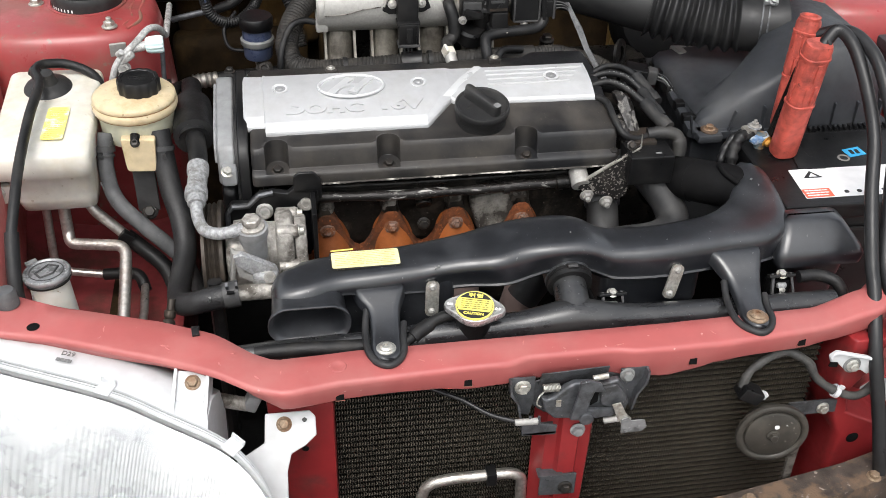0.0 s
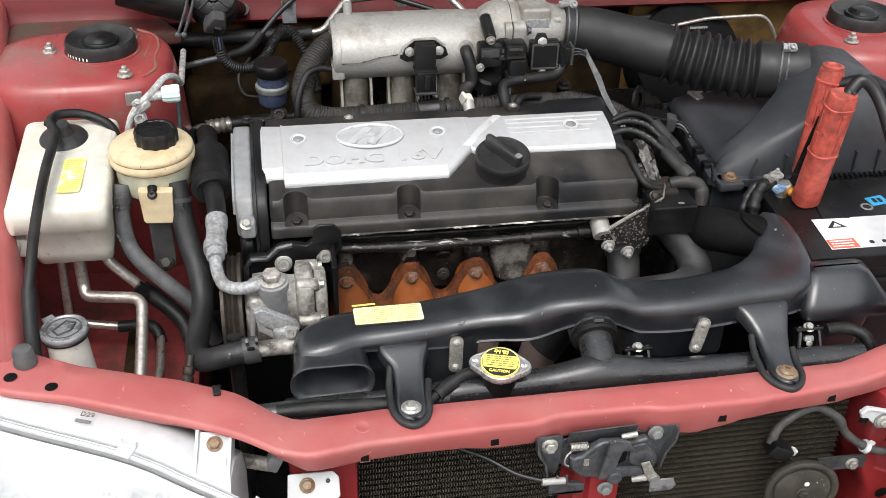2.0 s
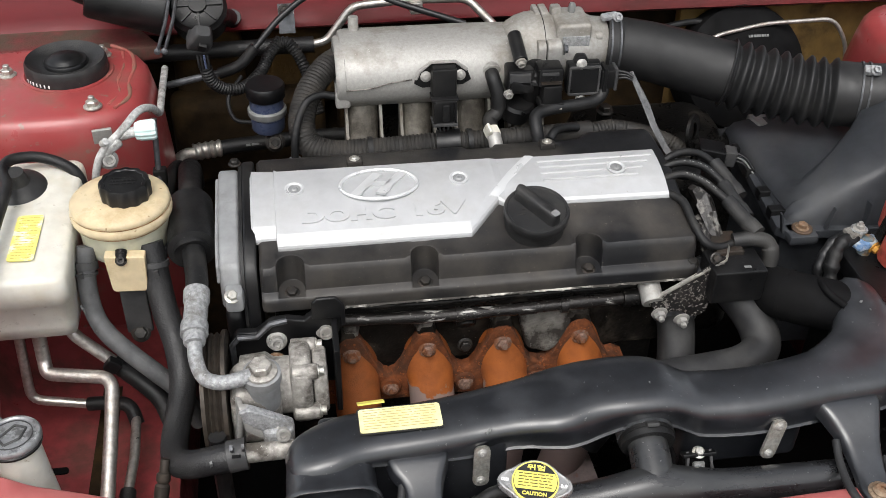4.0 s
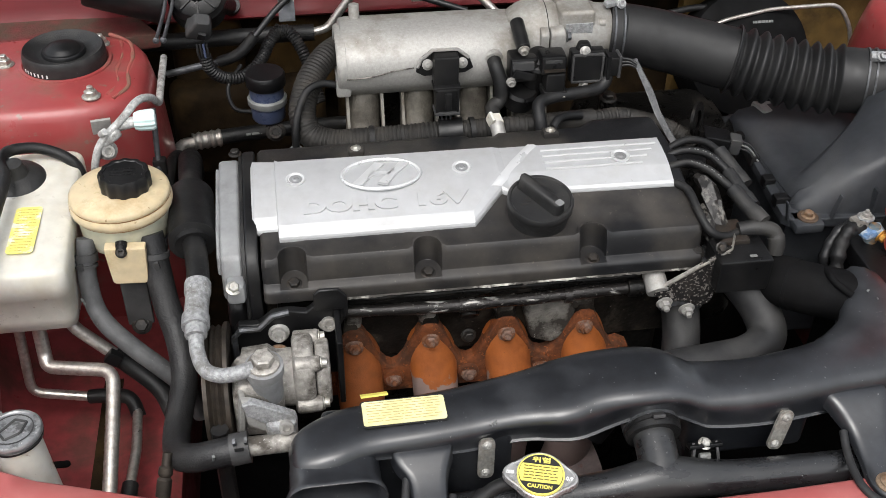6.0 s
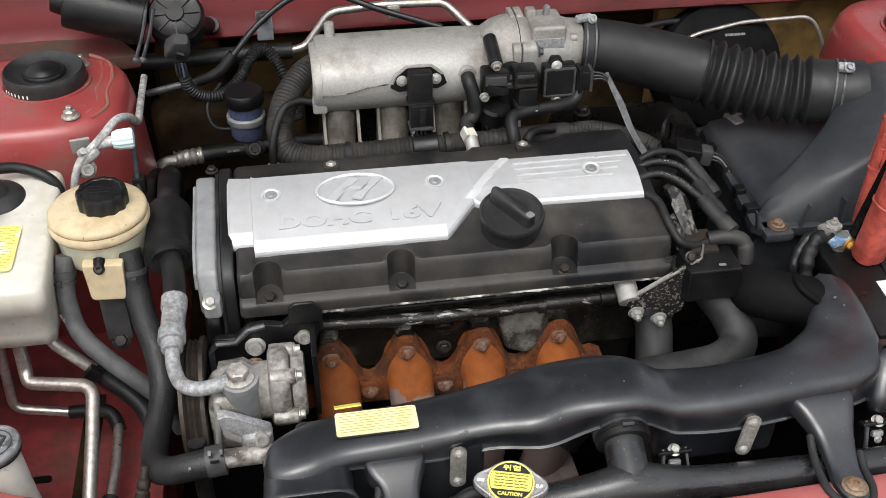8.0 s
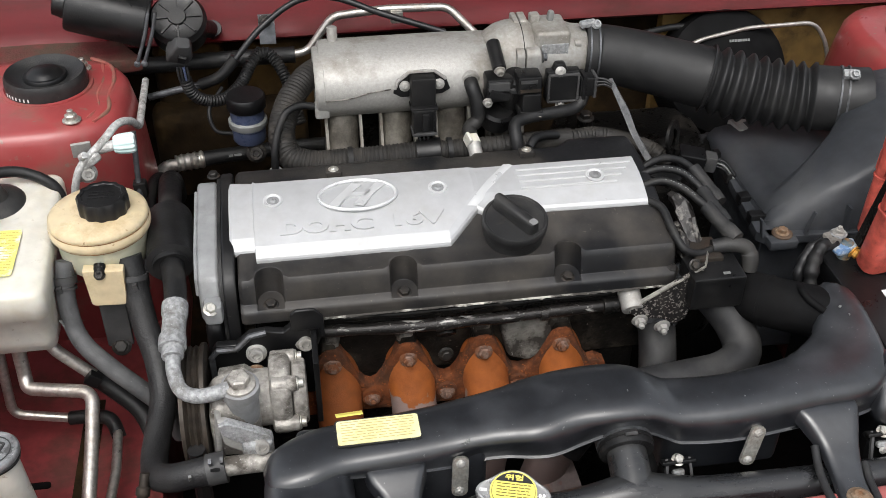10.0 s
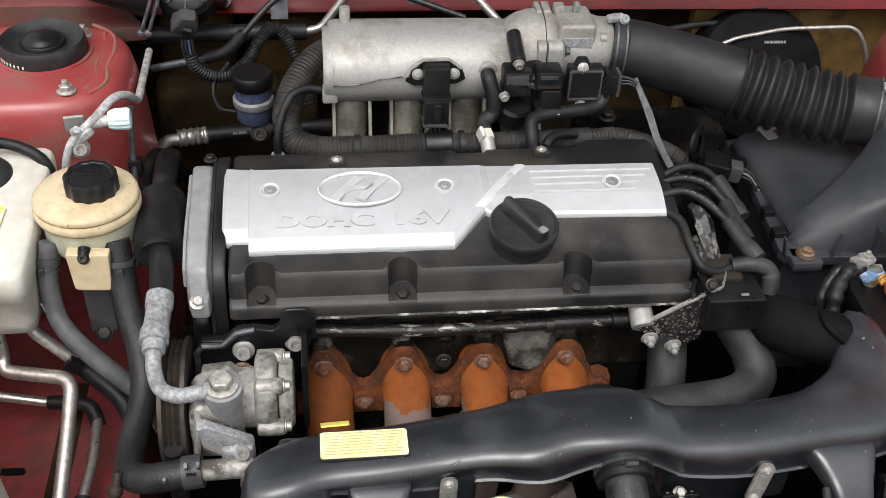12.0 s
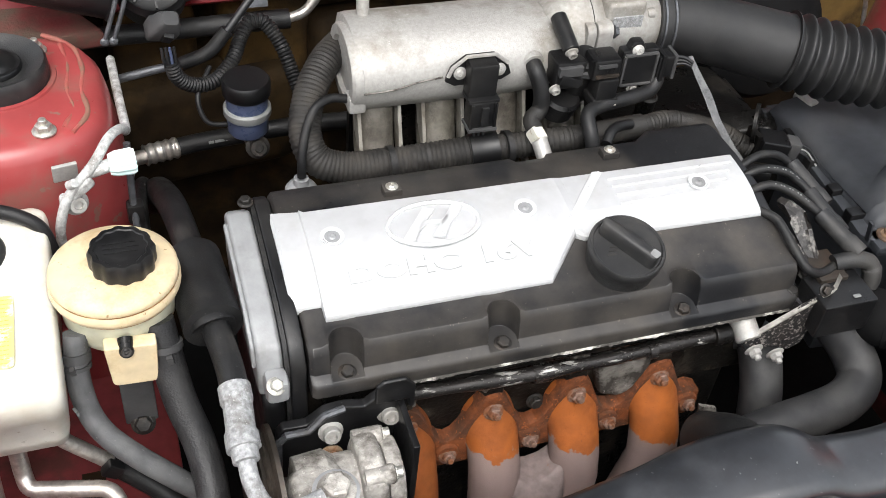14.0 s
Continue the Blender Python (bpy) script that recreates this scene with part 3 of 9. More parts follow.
SUP_B = [(-0.47, 1.06), (-0.355, 0.988), (-0.295, 0.958), (-0.188, 0.928), (-0.126, 0.900), (-0.09, 0.872), (-0.066, 0.860), (0.02, 0.866), (0.38, 0.867), (0.552, 0.872), (0.62, 0.888), (0.70, 0.95)]
SUP_T = [(-0.47, 0.872), (-0.32, 0.859), (-0.15, 0.851), (-0.06, 0.841), (0.0, 0.840), (0.55, 0.841), (0.62, 0.850), (0.70, 0.872)]
SUP_L = [(-0.47, 0.848), (-0.20, 0.836), (-0.126, 0.836), (-0.10, 0.832), (-0.08, 0.822), (-0.06, 0.812), (-0.02, 0.810), (0.05, 0.811), (0.10, 0.809), (0.142, 0.803), (0.18, 0.805), (0.245, 0.802), (0.31, 0.799), (0.345, 0.797), (0.366, 0.794), (0.38, 0.797),
         (0.40, 0.801), (0.424, 0.808), (0.46, 0.810), (0.535, 0.809), (0.56, 0.812), (0.70, 0.83)]
secs = []
for i in range(118):
    x = -0.47 + 1.17 * i / 117
    yf, yb, zt, zl = ramp(x, SUP_F), ramp(x, SUP_B), soft(x, SUP_T), soft(x, SUP_L)
    secs.append([V(x, yb + 0.001, zt - 0.03), V(x, yb, zt - 0.004), V(x, yb - 0.004, zt), V(x, yb * 0.6 + yf * 0.4, zt + 0.001), V(x, yf + 0.0062, zt + 0.0006), V(x, yf + 0.0034, zt + 0.0001), V(x, yf + 0.0014, zt - 0.0014),
                 V(x, yf + 0.0004, zt - 0.0034), V(x, yf + 0.0001, zt - 0.0060), V(x, yf + 0.003, zt * 0.45 + zl * 0.55), V(x, yf + 0.0052, zl + 0.0035), V(x, yf + 0.0062, zl + 0.001), V(x, yf + 0.0085, zl)])
sup = part("radiator_support", strip(secs), RED, sharp=45)
tagged(sup, "red painted pressed steel front cross member, dusty and scratched", "cross member", kind="structure")
# holes drawn as near-black discs and boxes, inner shade in their colour
for x, y, w in ((-0.32, 0.922, 0.0068), (-0.364, 0.940, 0.0072)):
    z = soft(x, SUP_T) + 0.0012
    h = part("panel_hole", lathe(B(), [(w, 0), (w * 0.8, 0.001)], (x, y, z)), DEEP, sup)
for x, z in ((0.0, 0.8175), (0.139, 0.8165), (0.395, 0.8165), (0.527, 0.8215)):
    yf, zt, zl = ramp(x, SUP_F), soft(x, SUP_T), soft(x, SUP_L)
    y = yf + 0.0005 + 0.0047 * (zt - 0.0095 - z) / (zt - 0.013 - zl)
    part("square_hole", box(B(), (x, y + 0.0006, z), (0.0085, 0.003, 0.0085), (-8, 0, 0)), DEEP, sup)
    part("hole_rim", box(B(), (x, y + 0.0001, z - 0.0052), (0.0105, 0.0022, 0.0013), (-8, 0, 0)), RED_DUST, sup)
part("round_emboss", lathe(B(), [(0.010, 0), (0.009, 0.0012), (0.006, 0.0014), (0.005, 0.0008)], (0.0, 0.838, 0.8405)), RED, sup)
rng = random.Random(17)
for x, k, r in ((-0.246, 0.5, 0.0022), (-0.181, 0.35, 0.0030), (-0.178, 0.30, 0.0018), (-0.123, 0.25, 0.0026), (-0.110, 0.65, 0.0020), (-0.085, 0.30, 0.0028), (-0.06, 0.55, 0.0017), (0.09, 0.4, 0.0016), (0.205, 0.6, 0.0018), (0.31, 0.2, 0.0022), (0.36, 0.7, 0.0015), (0.42, 0.4, 0.0020)):
    y = ramp(x, SUP_F) * (1 - k) + ramp(x, SUP_B) * k
    a0, long = rng.uniform(0, 3), rng.uniform(1.2, 2.8)
    M = pose(x, y, soft(x, SUP_T) + 0.0008) @ Matrix.Rotation(a0, 4, "Z")
    part("paint_scuff", loft(B(), [[M @ V(r * long * math.cos(a) * q, r * 0.55 * math.sin(a) * q * (0.7 + 0.3 * math.cos(3 * a + a0)), h) for a in [2 * math.pi * i / 12 for i in range(12)]] for q, h in ((1.0, -0.0006), (0.9, 0.0004))]), RED_SCUFF, sup)
# rubber buffers on the cross member
bu = thing("rubber_buffer", (-0.352, 0.963, 0.862), "round grey rubber hood stop on the red cross member", "buffer")
part("stop", lathe(B(), [(0.0125, 0), (0.0125, 0.005), (0.0115, 0.007), (0.0115, 0.016), (0.009, 0.020), (0.003, 0.021)], (-0.352, 0.963, 0.862)), GREY_RUBBER, bu)
wc = thing("wire_clip", (-0.149, 0.903, 0.852), "small dark plastic wire clip pushed into the cross member", "clip")
part("clip_body", box(box(B(), (-0.149, 0.899, 0.8535), (0.008, 0.011, 0.004), (12, 0, 8)), (-0.149, 0.904, 0.855), (0.009, 0.003, 0.005)), BLACK, wc, bevel=0.001)

# inner wing panels, floor of the bay, towers
FLOOR_SEC = [(-0.60, 0.80), (-0.47, 0.79), (-0.42, 0.745), (-0.385, 0.702), (-0.33, 0.692), (-0.205, 0.686), (-0.192, 0.676), (-0.19, 0.56)]
lf = part("apron_panel", loft(B(), [[V(x, y, z) for x, z in FLOOR_SEC] + [V(x, y, z - 0.004) for x, z in FLOOR_SEC[::-1]] for y in (0.90, 1.0, 1.2, 1.42, 1.60)]), RED_IN, sharp=50)
tagged(lf, "dull red inner wing panel with brown dirt below the tanks", "body panel", kind="structure")
part("panel_slot", prism(B(), rrect(-0.330, 1.121, 0.034, 0.009, 0.004), "xy", 0.6905, 0.6935), DEEP, lf)
part("dirt_seam", box(B(), (-0.277, 1.10, 0.6895), (0.022, 0.30, 0.0035)), BROWN, lf)
rf = part("apron_panel", loft(B(), [[V(0.50 - x * 0.9, y, z) for x, z in FLOOR_SEC] + [V(0.50 - x * 0.9, y, z - 0.004) for x, z in FLOOR_SEC[::-1]] for y in (0.90, 1.2, 1.60)]), RED_IN, sharp=50)
tagged(rf, "dull red inner wing panel beside the battery", "body panel", kind="structure")


def tower(name, cx, cy, sx, sy, top, label):
    """Strut tower: a dome-shouldered turret."""
    rings = []
    for k, z in ((1.16, 0.66), (1.10, 0.80), (1.04, 0.92), (1.0, top - 0.035), (0.965, top - 0.014), (0.91, top - 0.003), (0.80, top), (0.0001, top + 0.002)):
        ring = []
        for i in range(48):
            a = 2 * math.pi * i / 48
            c, s = math.cos(a), math.sin(a)
            q = (abs(c) ** 3.2 + abs(s) ** 3.2) ** (-1 / 3.2)
            ring.append(V(cx + sx * k * q * c, cy + sy * k * q * s, z))
        rings.append(ring)
    ob = part(name, loft(B(), rings), RED_TOWER, sharp=60)
    return tagged(ob, label, "strut tower", kind="structure")


tower("strut_tower", -0.335, 1.487, 0.130, 0.105, 0.986, "red painted strut tower with brown dirt streaks")
tower("strut_tower", 0.874, 1.474, 0.125, 0.125, 0.990, "red painted strut tower behind the air filter box")


def strut_mount(x, y, z):
    m = thing("strut_mount", (x, y, z), "round black rubber strut top mount in the red tower", "strut mount", "strut mounts")
    part("rubber_ring", lathe(B(), [(0.0495, 0), (0.0497, 0.011), (0.0490, 0.018), (0.0470, 0.0212), (0.0455, 0.0205), (0.0420, 0.0175), (0.0330, 0.0135), (0.0290, 0.0130), (0.0001, 0.0125)], (x, y, z), seg=48), HOSE_DUSTY, m)
    part("dust_cap", lathe(B(), [(0.0265, 0.010), (0.0262, 0.0165), (0.0250, 0.0180), (0.0222, 0.0176), (0.0205, 0.0185), (0.0180, 0.0215), (0.0120, 0.0240), (0.0001, 0.0250)], (x, y, z), seg=36), BLACK, m)
    part("seat_lip", lathe(B(), [(0.0490, -0.001), (0.0560, -0.001), (0.0552, 0.0028), (0.0515, 0.0032), (0.0490, 0.001)], (x, y, z), seg=44), RED_TOWER, m, "raised red pressed lip")
    return m


sm = strut_mount(-0.307, 1.507, 0.986)
for k in range(7):
    a = radians(-146 + 6.5 * k)
    o = V(-0.307 + 0.0501 * math.cos(a), 1.507 + 0.0501 * math.sin(a), 0.990)
    flat("moulded_mark", rect(-0.0008, 0, 0.0008, 0.004), axes(o, (-math.sin(a), math.cos(a), 0), (0, 0, 1)), PAPER, sm)
strut_mount(0.850, 1.480, 0.990)
for x, y, z in ((-0.267, 1.415, 0.987), (-0.269, 1.548, 0.987), (-0.378, 1.506, 0.987), (0.800, 1.408, 0.991)):
    t = thing("tower_stud", (x, y, z), "zinc stud and flanged nut on the strut tower", "bolt", "tower studs")
    bolt(t, (x, y, z), (0, 0, 1), 0.0075, ZINC, "stud", "nut")

for P in ([(-0.262, 1.580), (-0.236, 1.556), (-0.228, 1.515), (-0.231, 1.475), (-0.228, 1.440), (-0.243, 1.412)], [(-0.246, 1.560), (-0.241, 1.520), (-0.244, 1.478), (-0.240, 1.448), (-0.250, 1.420)]):
    sbd = thing("sealant_bead", (P[0][0], P[0][1], 0.986), "flat dusty sealant smear on the red strut tower", "sealant", "sealant beads")
    part("bead", tube(B(), [(x, y, 0.9842 + 0.0003 * math.sin(60 * y)) for x, y in P], lambda q, k: 0.0025 + 0.0006 * math.sin(q * 150) * math.sin(q * 61), seg=16, n=10), RED_DUST, sbd)

# wings beside the bay
for name, s, x0 in (("fender", -1, -0.455), ("fender", 1, 0.93)):
    rings = []
    for y in (0.75, 0.95, 1.15, 1.4, 1.75, 2.1) if s > 0 else (0.965, 1.02, 1.1, 1.25, 1.4, 1.6, 1.75, 2.1):
        x0 = x0 if s > 0 else ramp(y, [(0.9, -0.352), (1.08, -0.376), (1.22, -0.404), (1.38, -0.424), (1.55, -0.452), (2.1, -0.53)])
        dz = soft(y, [(0.96, -0.080), (1.0, -0.050), (1.1, -0.028), (1.25, 0.0), (1.4, 0.035), (1.55, 0.07), (2.1, 0.10)]) if s < 0 else soft(y, [(0.75, -0.10), (1.0, -0.035), (1.75, 0.06), (2.1, 0.09)])
        sec = [(0.0, 0.70), (0.0, 0.925 + dz), (0.012, 0.945 + dz), (0.05, 0.952 + dz), (0.14, 0.935 + dz), (0.22, 0.86 + dz), (0.25, 0.70), (0.25, 0.45)]
        P = [V(x0 + s * u, y, z) for u, z in sec]
        rings.append(P + [p + V(-s * 0.004, 0, -0.004) for p in P[::-1]])
    tagged(part(name, loft(B(), rings), RED, sharp=50), "red painted front wing edge beside the engine bay", "car wing", kind="structure")

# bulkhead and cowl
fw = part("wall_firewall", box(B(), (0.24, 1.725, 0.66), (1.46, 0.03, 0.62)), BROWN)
tagged(fw, "grimy brown sound insulation on the bulkhead", "bulkhead", kind="structure")
part("insulation_pad", box(B(), (0.73, 1.700, 0.86), (0.36, 0.025, 0.22)), MUSTARD, fw, "mustard yellow insulation pad", bevel=0.008)
# pads above 0.84 dark mustard, lower ones brown
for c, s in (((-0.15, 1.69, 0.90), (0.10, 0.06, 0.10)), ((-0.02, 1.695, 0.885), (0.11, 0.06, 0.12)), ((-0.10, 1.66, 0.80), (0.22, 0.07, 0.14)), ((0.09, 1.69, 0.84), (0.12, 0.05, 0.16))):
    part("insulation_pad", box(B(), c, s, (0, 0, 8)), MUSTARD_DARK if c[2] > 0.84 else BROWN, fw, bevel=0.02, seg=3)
rings = []
for x in (-0.47, -0.2, 0.2, 0.5, 0.8, 0.96):
    k = 0.012 * ((x - 0.25) / 0.7) ** 2
    sec = [(1.646, 0.968), (1.656, 0.963), (1.666, 0.969), (1.675, 0.988), (1.692, 1.02), (1.712, 1.05), (1.76, 1.065), (1.80, 1.06)]
    rings.append([V(x, y - k, z) for y, z in sec] + [V(x, y - k + 0.004, z - 0.004) for y, z in sec[::-1]])
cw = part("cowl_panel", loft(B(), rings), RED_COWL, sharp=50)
tagged(cw, "red painted cowl panel across the back of the bay", "cowl", kind="structure")
for x in (0.415, 0.487):
    part("grommet", lathe(B(), [(0.008, 0), (0.007, 0.002), (0.003, 0.003)], (x, 1.676, 0.995), (0, -1, 0.5)), BLACK, cw)
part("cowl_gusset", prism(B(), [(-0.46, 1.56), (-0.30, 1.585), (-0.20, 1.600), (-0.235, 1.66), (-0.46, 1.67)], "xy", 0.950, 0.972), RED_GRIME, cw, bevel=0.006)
ws = part("windscreen", loft(B(), [[V(x, 1.95 + dy, 1.04), V(x, 2.7 + dy, 1.45), V(x, 2.7 + dy, 1.445), V(x, 1.95 + dy, 1.035)] for x, dy in ((-0.5, 0.1), (0.24, 0), (1.0, 0.1))]), WINDOW)
tagged(ws, "dark windscreen glass behind the cowl", "windscreen", kind="structure")
tagged(part("scuttle_tray", prism(B(), [(-0.5, 1.80), (1.0, 1.80), (1.0, 2.06), (-0.5, 2.06)], "xy", 1.03, 1.045), BLACK), "black plastic scuttle tray below the windscreen", "scuttle", kind="structure")
# the open hood, out of view, stands up behind the bay
HM = pose(0.24, 1.86, 1.07, -64, 0, 0)
hd = thing("hood", (0.24, 1.83, 1.07), "red hood standing open out of view, with an added dark pad", "hood")
part("hood_skin", loft(B(), [[HM @ V(x, y, -0.012 * (x / 0.7) ** 2 + h) for x, y in ((-0.68, 0.0), (0.68, 0.0), (0.60, -0.9), (0.38, -0.98), (-0.38, -0.98), (-0.60, -0.9))] for h in (0.0, 0.012)]), RED, hd)
# added pad: keeps the hood's red bounce and reflection off the bay
part("bounce_stop_pad", loft(B(), [[HM @ V(x, y, h) for x, y in ((-0.665, -0.01), (0.665, -0.01), (0.585, -0.89), (0.372, -0.968), (-0.372, -0.968), (-0.585, -0.89))] for h in (-0.03, -0.014)]), GREYCAP_DARK, hd, "dark grey pad added to stop red bounce")
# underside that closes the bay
tagged(part("subframe_floor", box(box(B(), (0.24, 1.25, 0.32), (1.3, 1.0, 0.03)), (0.24, 1.10, 0.42), (0.9, 0.10, 0.10)), DEEP), "near-black subframe floor, bay shade in its colour", "subframe", kind="structure")

# bumper cover and tray, out of view, added to stop light from below
bc_ = part("unseen_bumper_cover", loft(B(), [[V(x, y, 0.60), V(x, y - 0.02, 0.50), V(x, y - 0.01, 0.30), V(x, y + 0.10, 0.22), V(x, y + 0.10, 0.24), V(x, y + 0.02, 0.32), V(x, y + 0.01, 0.5), V(x, y + 0.01, 0.60)] for x, y in ((-0.7, 0.90), (-0.5, 0.72), (-0.1, 0.64), (0.24, 0.63), (0.6, 0.64), (1.0, 0.72), (1.18, 0.90))]), RED)
tagged(bc_, "unseen red bumper cover, added to keep light out below", "bumper", kind="structure")
tagged(part("light_stop_tray", box(B(), (0.24, 1.2, 0.24), (1.4, 1.1, 0.02)), DEEP), "unseen near-black tray, added to keep light out of the bay", "under tray", kind="structure")

# ---- engine ----
COVX = (-0.082, 0.392)
COV_TOP = [(1.352, 0.948), (1.340, 0.953), (1.290, 0.955), (1.25, 0.953), (1.215, 0.944), (1.185, 0.933), (1.166, 0.929)]


def cover_z(y):
    return ramp(y, sorted(COV_TOP))


eng = thing("engine", (0.15, 1.25, 0.45), "grimy dark four-cylinder engine block and head", "engine")
part("cylinder_head", prism(B(), rrect(0.155, 0.83, 0.475, 0.12, 0.006), "xz", 1.165, 1.36), GRIMY_CAST, eng, bevel=0.004)
for x, w in ((0.006, 0.012), (0.094, 0.013), (0.180, 0.014), (0.270, 0.015)):
    part("port_rib", loft(B(), [[V(x - w * s, 1.170, z), V(x - w * s * 0.8, d, z), V(x + w * s * 0.8, d, z), V(x + w * s, 1.170, z)] for z, s, d in ((0.800, 1.5, 1.158), (0.818, 1.0, 1.152), (0.832, 0.75, 1.150), (0.850, 0.85, 1.154), (0.862, 1.2, 1.160))]), GRIMY_CAST, eng, bevel=0.002)
part("engine_block", box(B(), (0.15, 1.27, 0.60), (0.44, 0.20, 0.36)), OILY, eng, bevel=0.01)
part("head_boss", cyl(B(), (0.137, 1.168, 0.852), (0.137, 1.145, 0.835), 0.011), OILY, eng, bevel=0.002)
part("oily_cast_web", prism(B(), [(0.198, 0.835), (0.25, 0.845), (0.262, 0.82), (0.255, 0.790), (0.235, 0.775), (0.21, 0.785)], "xz", 1.152, 1.17), ALU_GRIME, eng, bevel=0.006)
for x, w in ((0.009, 0.010), (0.092, 0.011), (0.179, 0.011), (0.266, 0.014)):
    part("stud_boss", loft(B(), [[V(x - w * k, 1.168, z), V(x - w * k * 0.7, d, z), V(x + w * k * 0.7, d, z), V(x + w * k, 1.168, z)] for z, k, d in ((0.826, 1.2, 1.152), (0.840, 1.0, 1.149), (0.856, 1.25, 1.154))]), ALU_GRIME, eng, bevel=0.0025)
part("heat_shield_lip", box(B(), (0.14, 1.155, 0.865), (0.42, 0.012, 0.014)), OILY, eng, bevel=0.003)
bolt(eng, (0.137, 1.150, 0.803), (0, -1, 0.2), 0.006, DARK_BOLT)

vc = thing("valve_cover", (0.155, 1.24, 0.88), "dusty black plastic valve cover with a silver trim plate", "valve cover")
POCKETS = ((-0.050, 0.0145), (0.091, 0.0145), (0.270, 0.0145))
xs = [COVX[0], COVX[0] + 0.004]
for c, w in POCKETS:
    xs += [c + w * q for q in (-1.42, -1.12, -1.0, -0.95, -0.8, -0.55, -0.3, 0.0, 0.3, 0.55, 0.8, 0.95, 1.0, 1.12, 1.42)]
xs += [0.02, 0.15, 0.16, 0.165, 0.195, 0.2, 0.30, 0.318, 0.34, 0.37, COVX[1] - 0.004, COVX[1]]
rings = []
for x in sorted(set(xs)):
    d = lift = 0.0
    for c, w in POCKETS:
        q = abs(x - c) / w
        if q < 1:
            d = 0.020 * math.sqrt(max(0, 1 - q ** 2.2))
        if q < 1.3:
            lift = 0.0030
    e = 0.003 if x in (COVX[0], COVX[1]) else 0.0
    low = 0.902
    bk = ramp(x, [(-0.08, 0.016), (0.30, 0.014), (0.318, 0.0), (0.40, 0.0)]) + (0.006 if 0.16 < x < 0.2 else 0)
    sec = [(1.356 - e - bk, 0.885), (1.354 - e - bk, 0.94)] + [(y - (e + bk if y > 1.3 else -e if y < 1.17 else 0), z - e) for y, z in COV_TOP]
    sec = sec[:-1] + [(1.166 + d * 0.5, 0.929 - e + lift * 0.3), (1.156 + d * 0.8 + e, 0.928 - e + lift), (1.151 + d + e, 0.922 - e), (1.148 + d + e, low), (1.1405 + e, low - 0.003), (1.1375 + e, low - 0.007), (1.1375 + e, 0.884)]
    rings.append([V(x, y, z) for y, z in sec])
body = part("cover_body", loft(B(), rings), COVER, vc, bevel=0.0012, sharp=40)
rng = random.Random(4)
gk = []
for i in range(120):
    x = 0.0 + 0.385 * i / 119
    h = rng.uniform(0.0, 0.0009) + (0.0014 if rng.random() < 0.12 else 0)
    gk.append([V(x, 1.150, 0.8845), V(x, 1.150, 0.883), V(x, 1.1362 - rng.uniform(0, 0.0012), 0.8838 - h), V(x, 1.1370, 0.8848)])
part("gasket_edge", loft(B(), gk), GASKET, vc, "ragged pale gasket edge", sharp=70)
for c in (0.091, 0.270, 0.388, -0.050):
    bolt(vc, (c, 1.148, 0.899 if c < 0.38 else 0.896), (0, -0.25, 1), 0.0058, DARK_BOLT, "hex", "bolt", "dark flanged bolt")
# trim plate
PF = [(-0.0885, 1.193), (-0.0625, 1.193), (-0.0615, 1.1795), (0.146, 1.1795), (0.182, 1.218), (0.190, 1.2135), (0.377, 1.2105)]
PLATE_Z = [(p.y, p.z) for p in glide([(0, y, z) for y, z in sorted(COV_TOP)], 6)]


def plate_z(y):
    return ramp(y, PLATE_Z)


PB = [(-0.0885, 1.293), (-0.064, 1.291), (-0.058, 1.2855), (0.377, 1.2835)]
rings = []
px_ = [-0.0885, -0.086, -0.0625, -0.0615, -0.058] + [-0.05 + 0.0196 * i for i in range(11)] + [0.155, 0.165, 0.175, 0.182, 0.190] + [0.20 + 0.0195 * i for i in range(10)] + [0.3765]
for x in px_:
    a, b = ramp(x, PF), ramp(x, PB)
    drop = 0.003 if x < -0.0622 else 0.0
    h = 0.0065 if x < 0.185 else 0.0048
    if x in (-0.0885, 0.3765):
        h -= 0.002
    fold = a + ramp(x, [(-0.07, 0.0125), (0.15, 0.0125), (0.19, 0.0245), (0.38, 0.0245)])
    ys = [b, b - 0.0015] + [b + (fold - b) * k / 8 for k in range(1, 9)] + [fold - 0.001, a + 0.004, a + 0.001, a]
    top = []
    for y in ys:
        rise = 0.0026 * min(1.0, max(0.0, (y - a - 0.001) / (fold - a - 0.001)))
        top.append(V(x, y, plate_z(y) + h + rise - drop - (0.0035 if y == a else 0.0012 if y in (b, a + 0.001) else 0)))
    rings.append(top + [V(x, y, cover_z(y) - 0.004) for y in (a, b)])
plate = part("trim_plate", loft(B(), rings), SILVER, vc, "silver painted trim plate with raised lettering", sharp=7)
bm = B()
P = [V(0.2300, 1.2825, 0.9632), V(0.205, 1.2535, 0.9618), V(0.188, 1.2335, 0.9572), V(0.178, 1.2215, 0.9535)]
loft(bm, [[p + V(-0.0085, 0.000, -0.002), p + V(-0.0070, 0, 0.0016), p + V(0.000, 0, 0.0012), p + V(0.0075, 0, -0.0025)] for p in P])
part("raised_band", bm, TRIM, plate, sharp=60)
bm = B()
for k, y in enumerate((1.240, 1.2505, 1.261, 1.2715)):
    box(bm, (0.303 - 0.004 * (3 - k), y, plate_z(y) + 0.0076), (0.135 - 0.008 * (3 - k), 0.0026, 0.0022))
part("raised_rib", bm, TRIM, plate, bevel=0.0007)
PL = axes((0.0525, 1.2475, 0.9626), (1, 0, 0), (0, 1, 0.12))
bm = B()
n = 48
rings = []
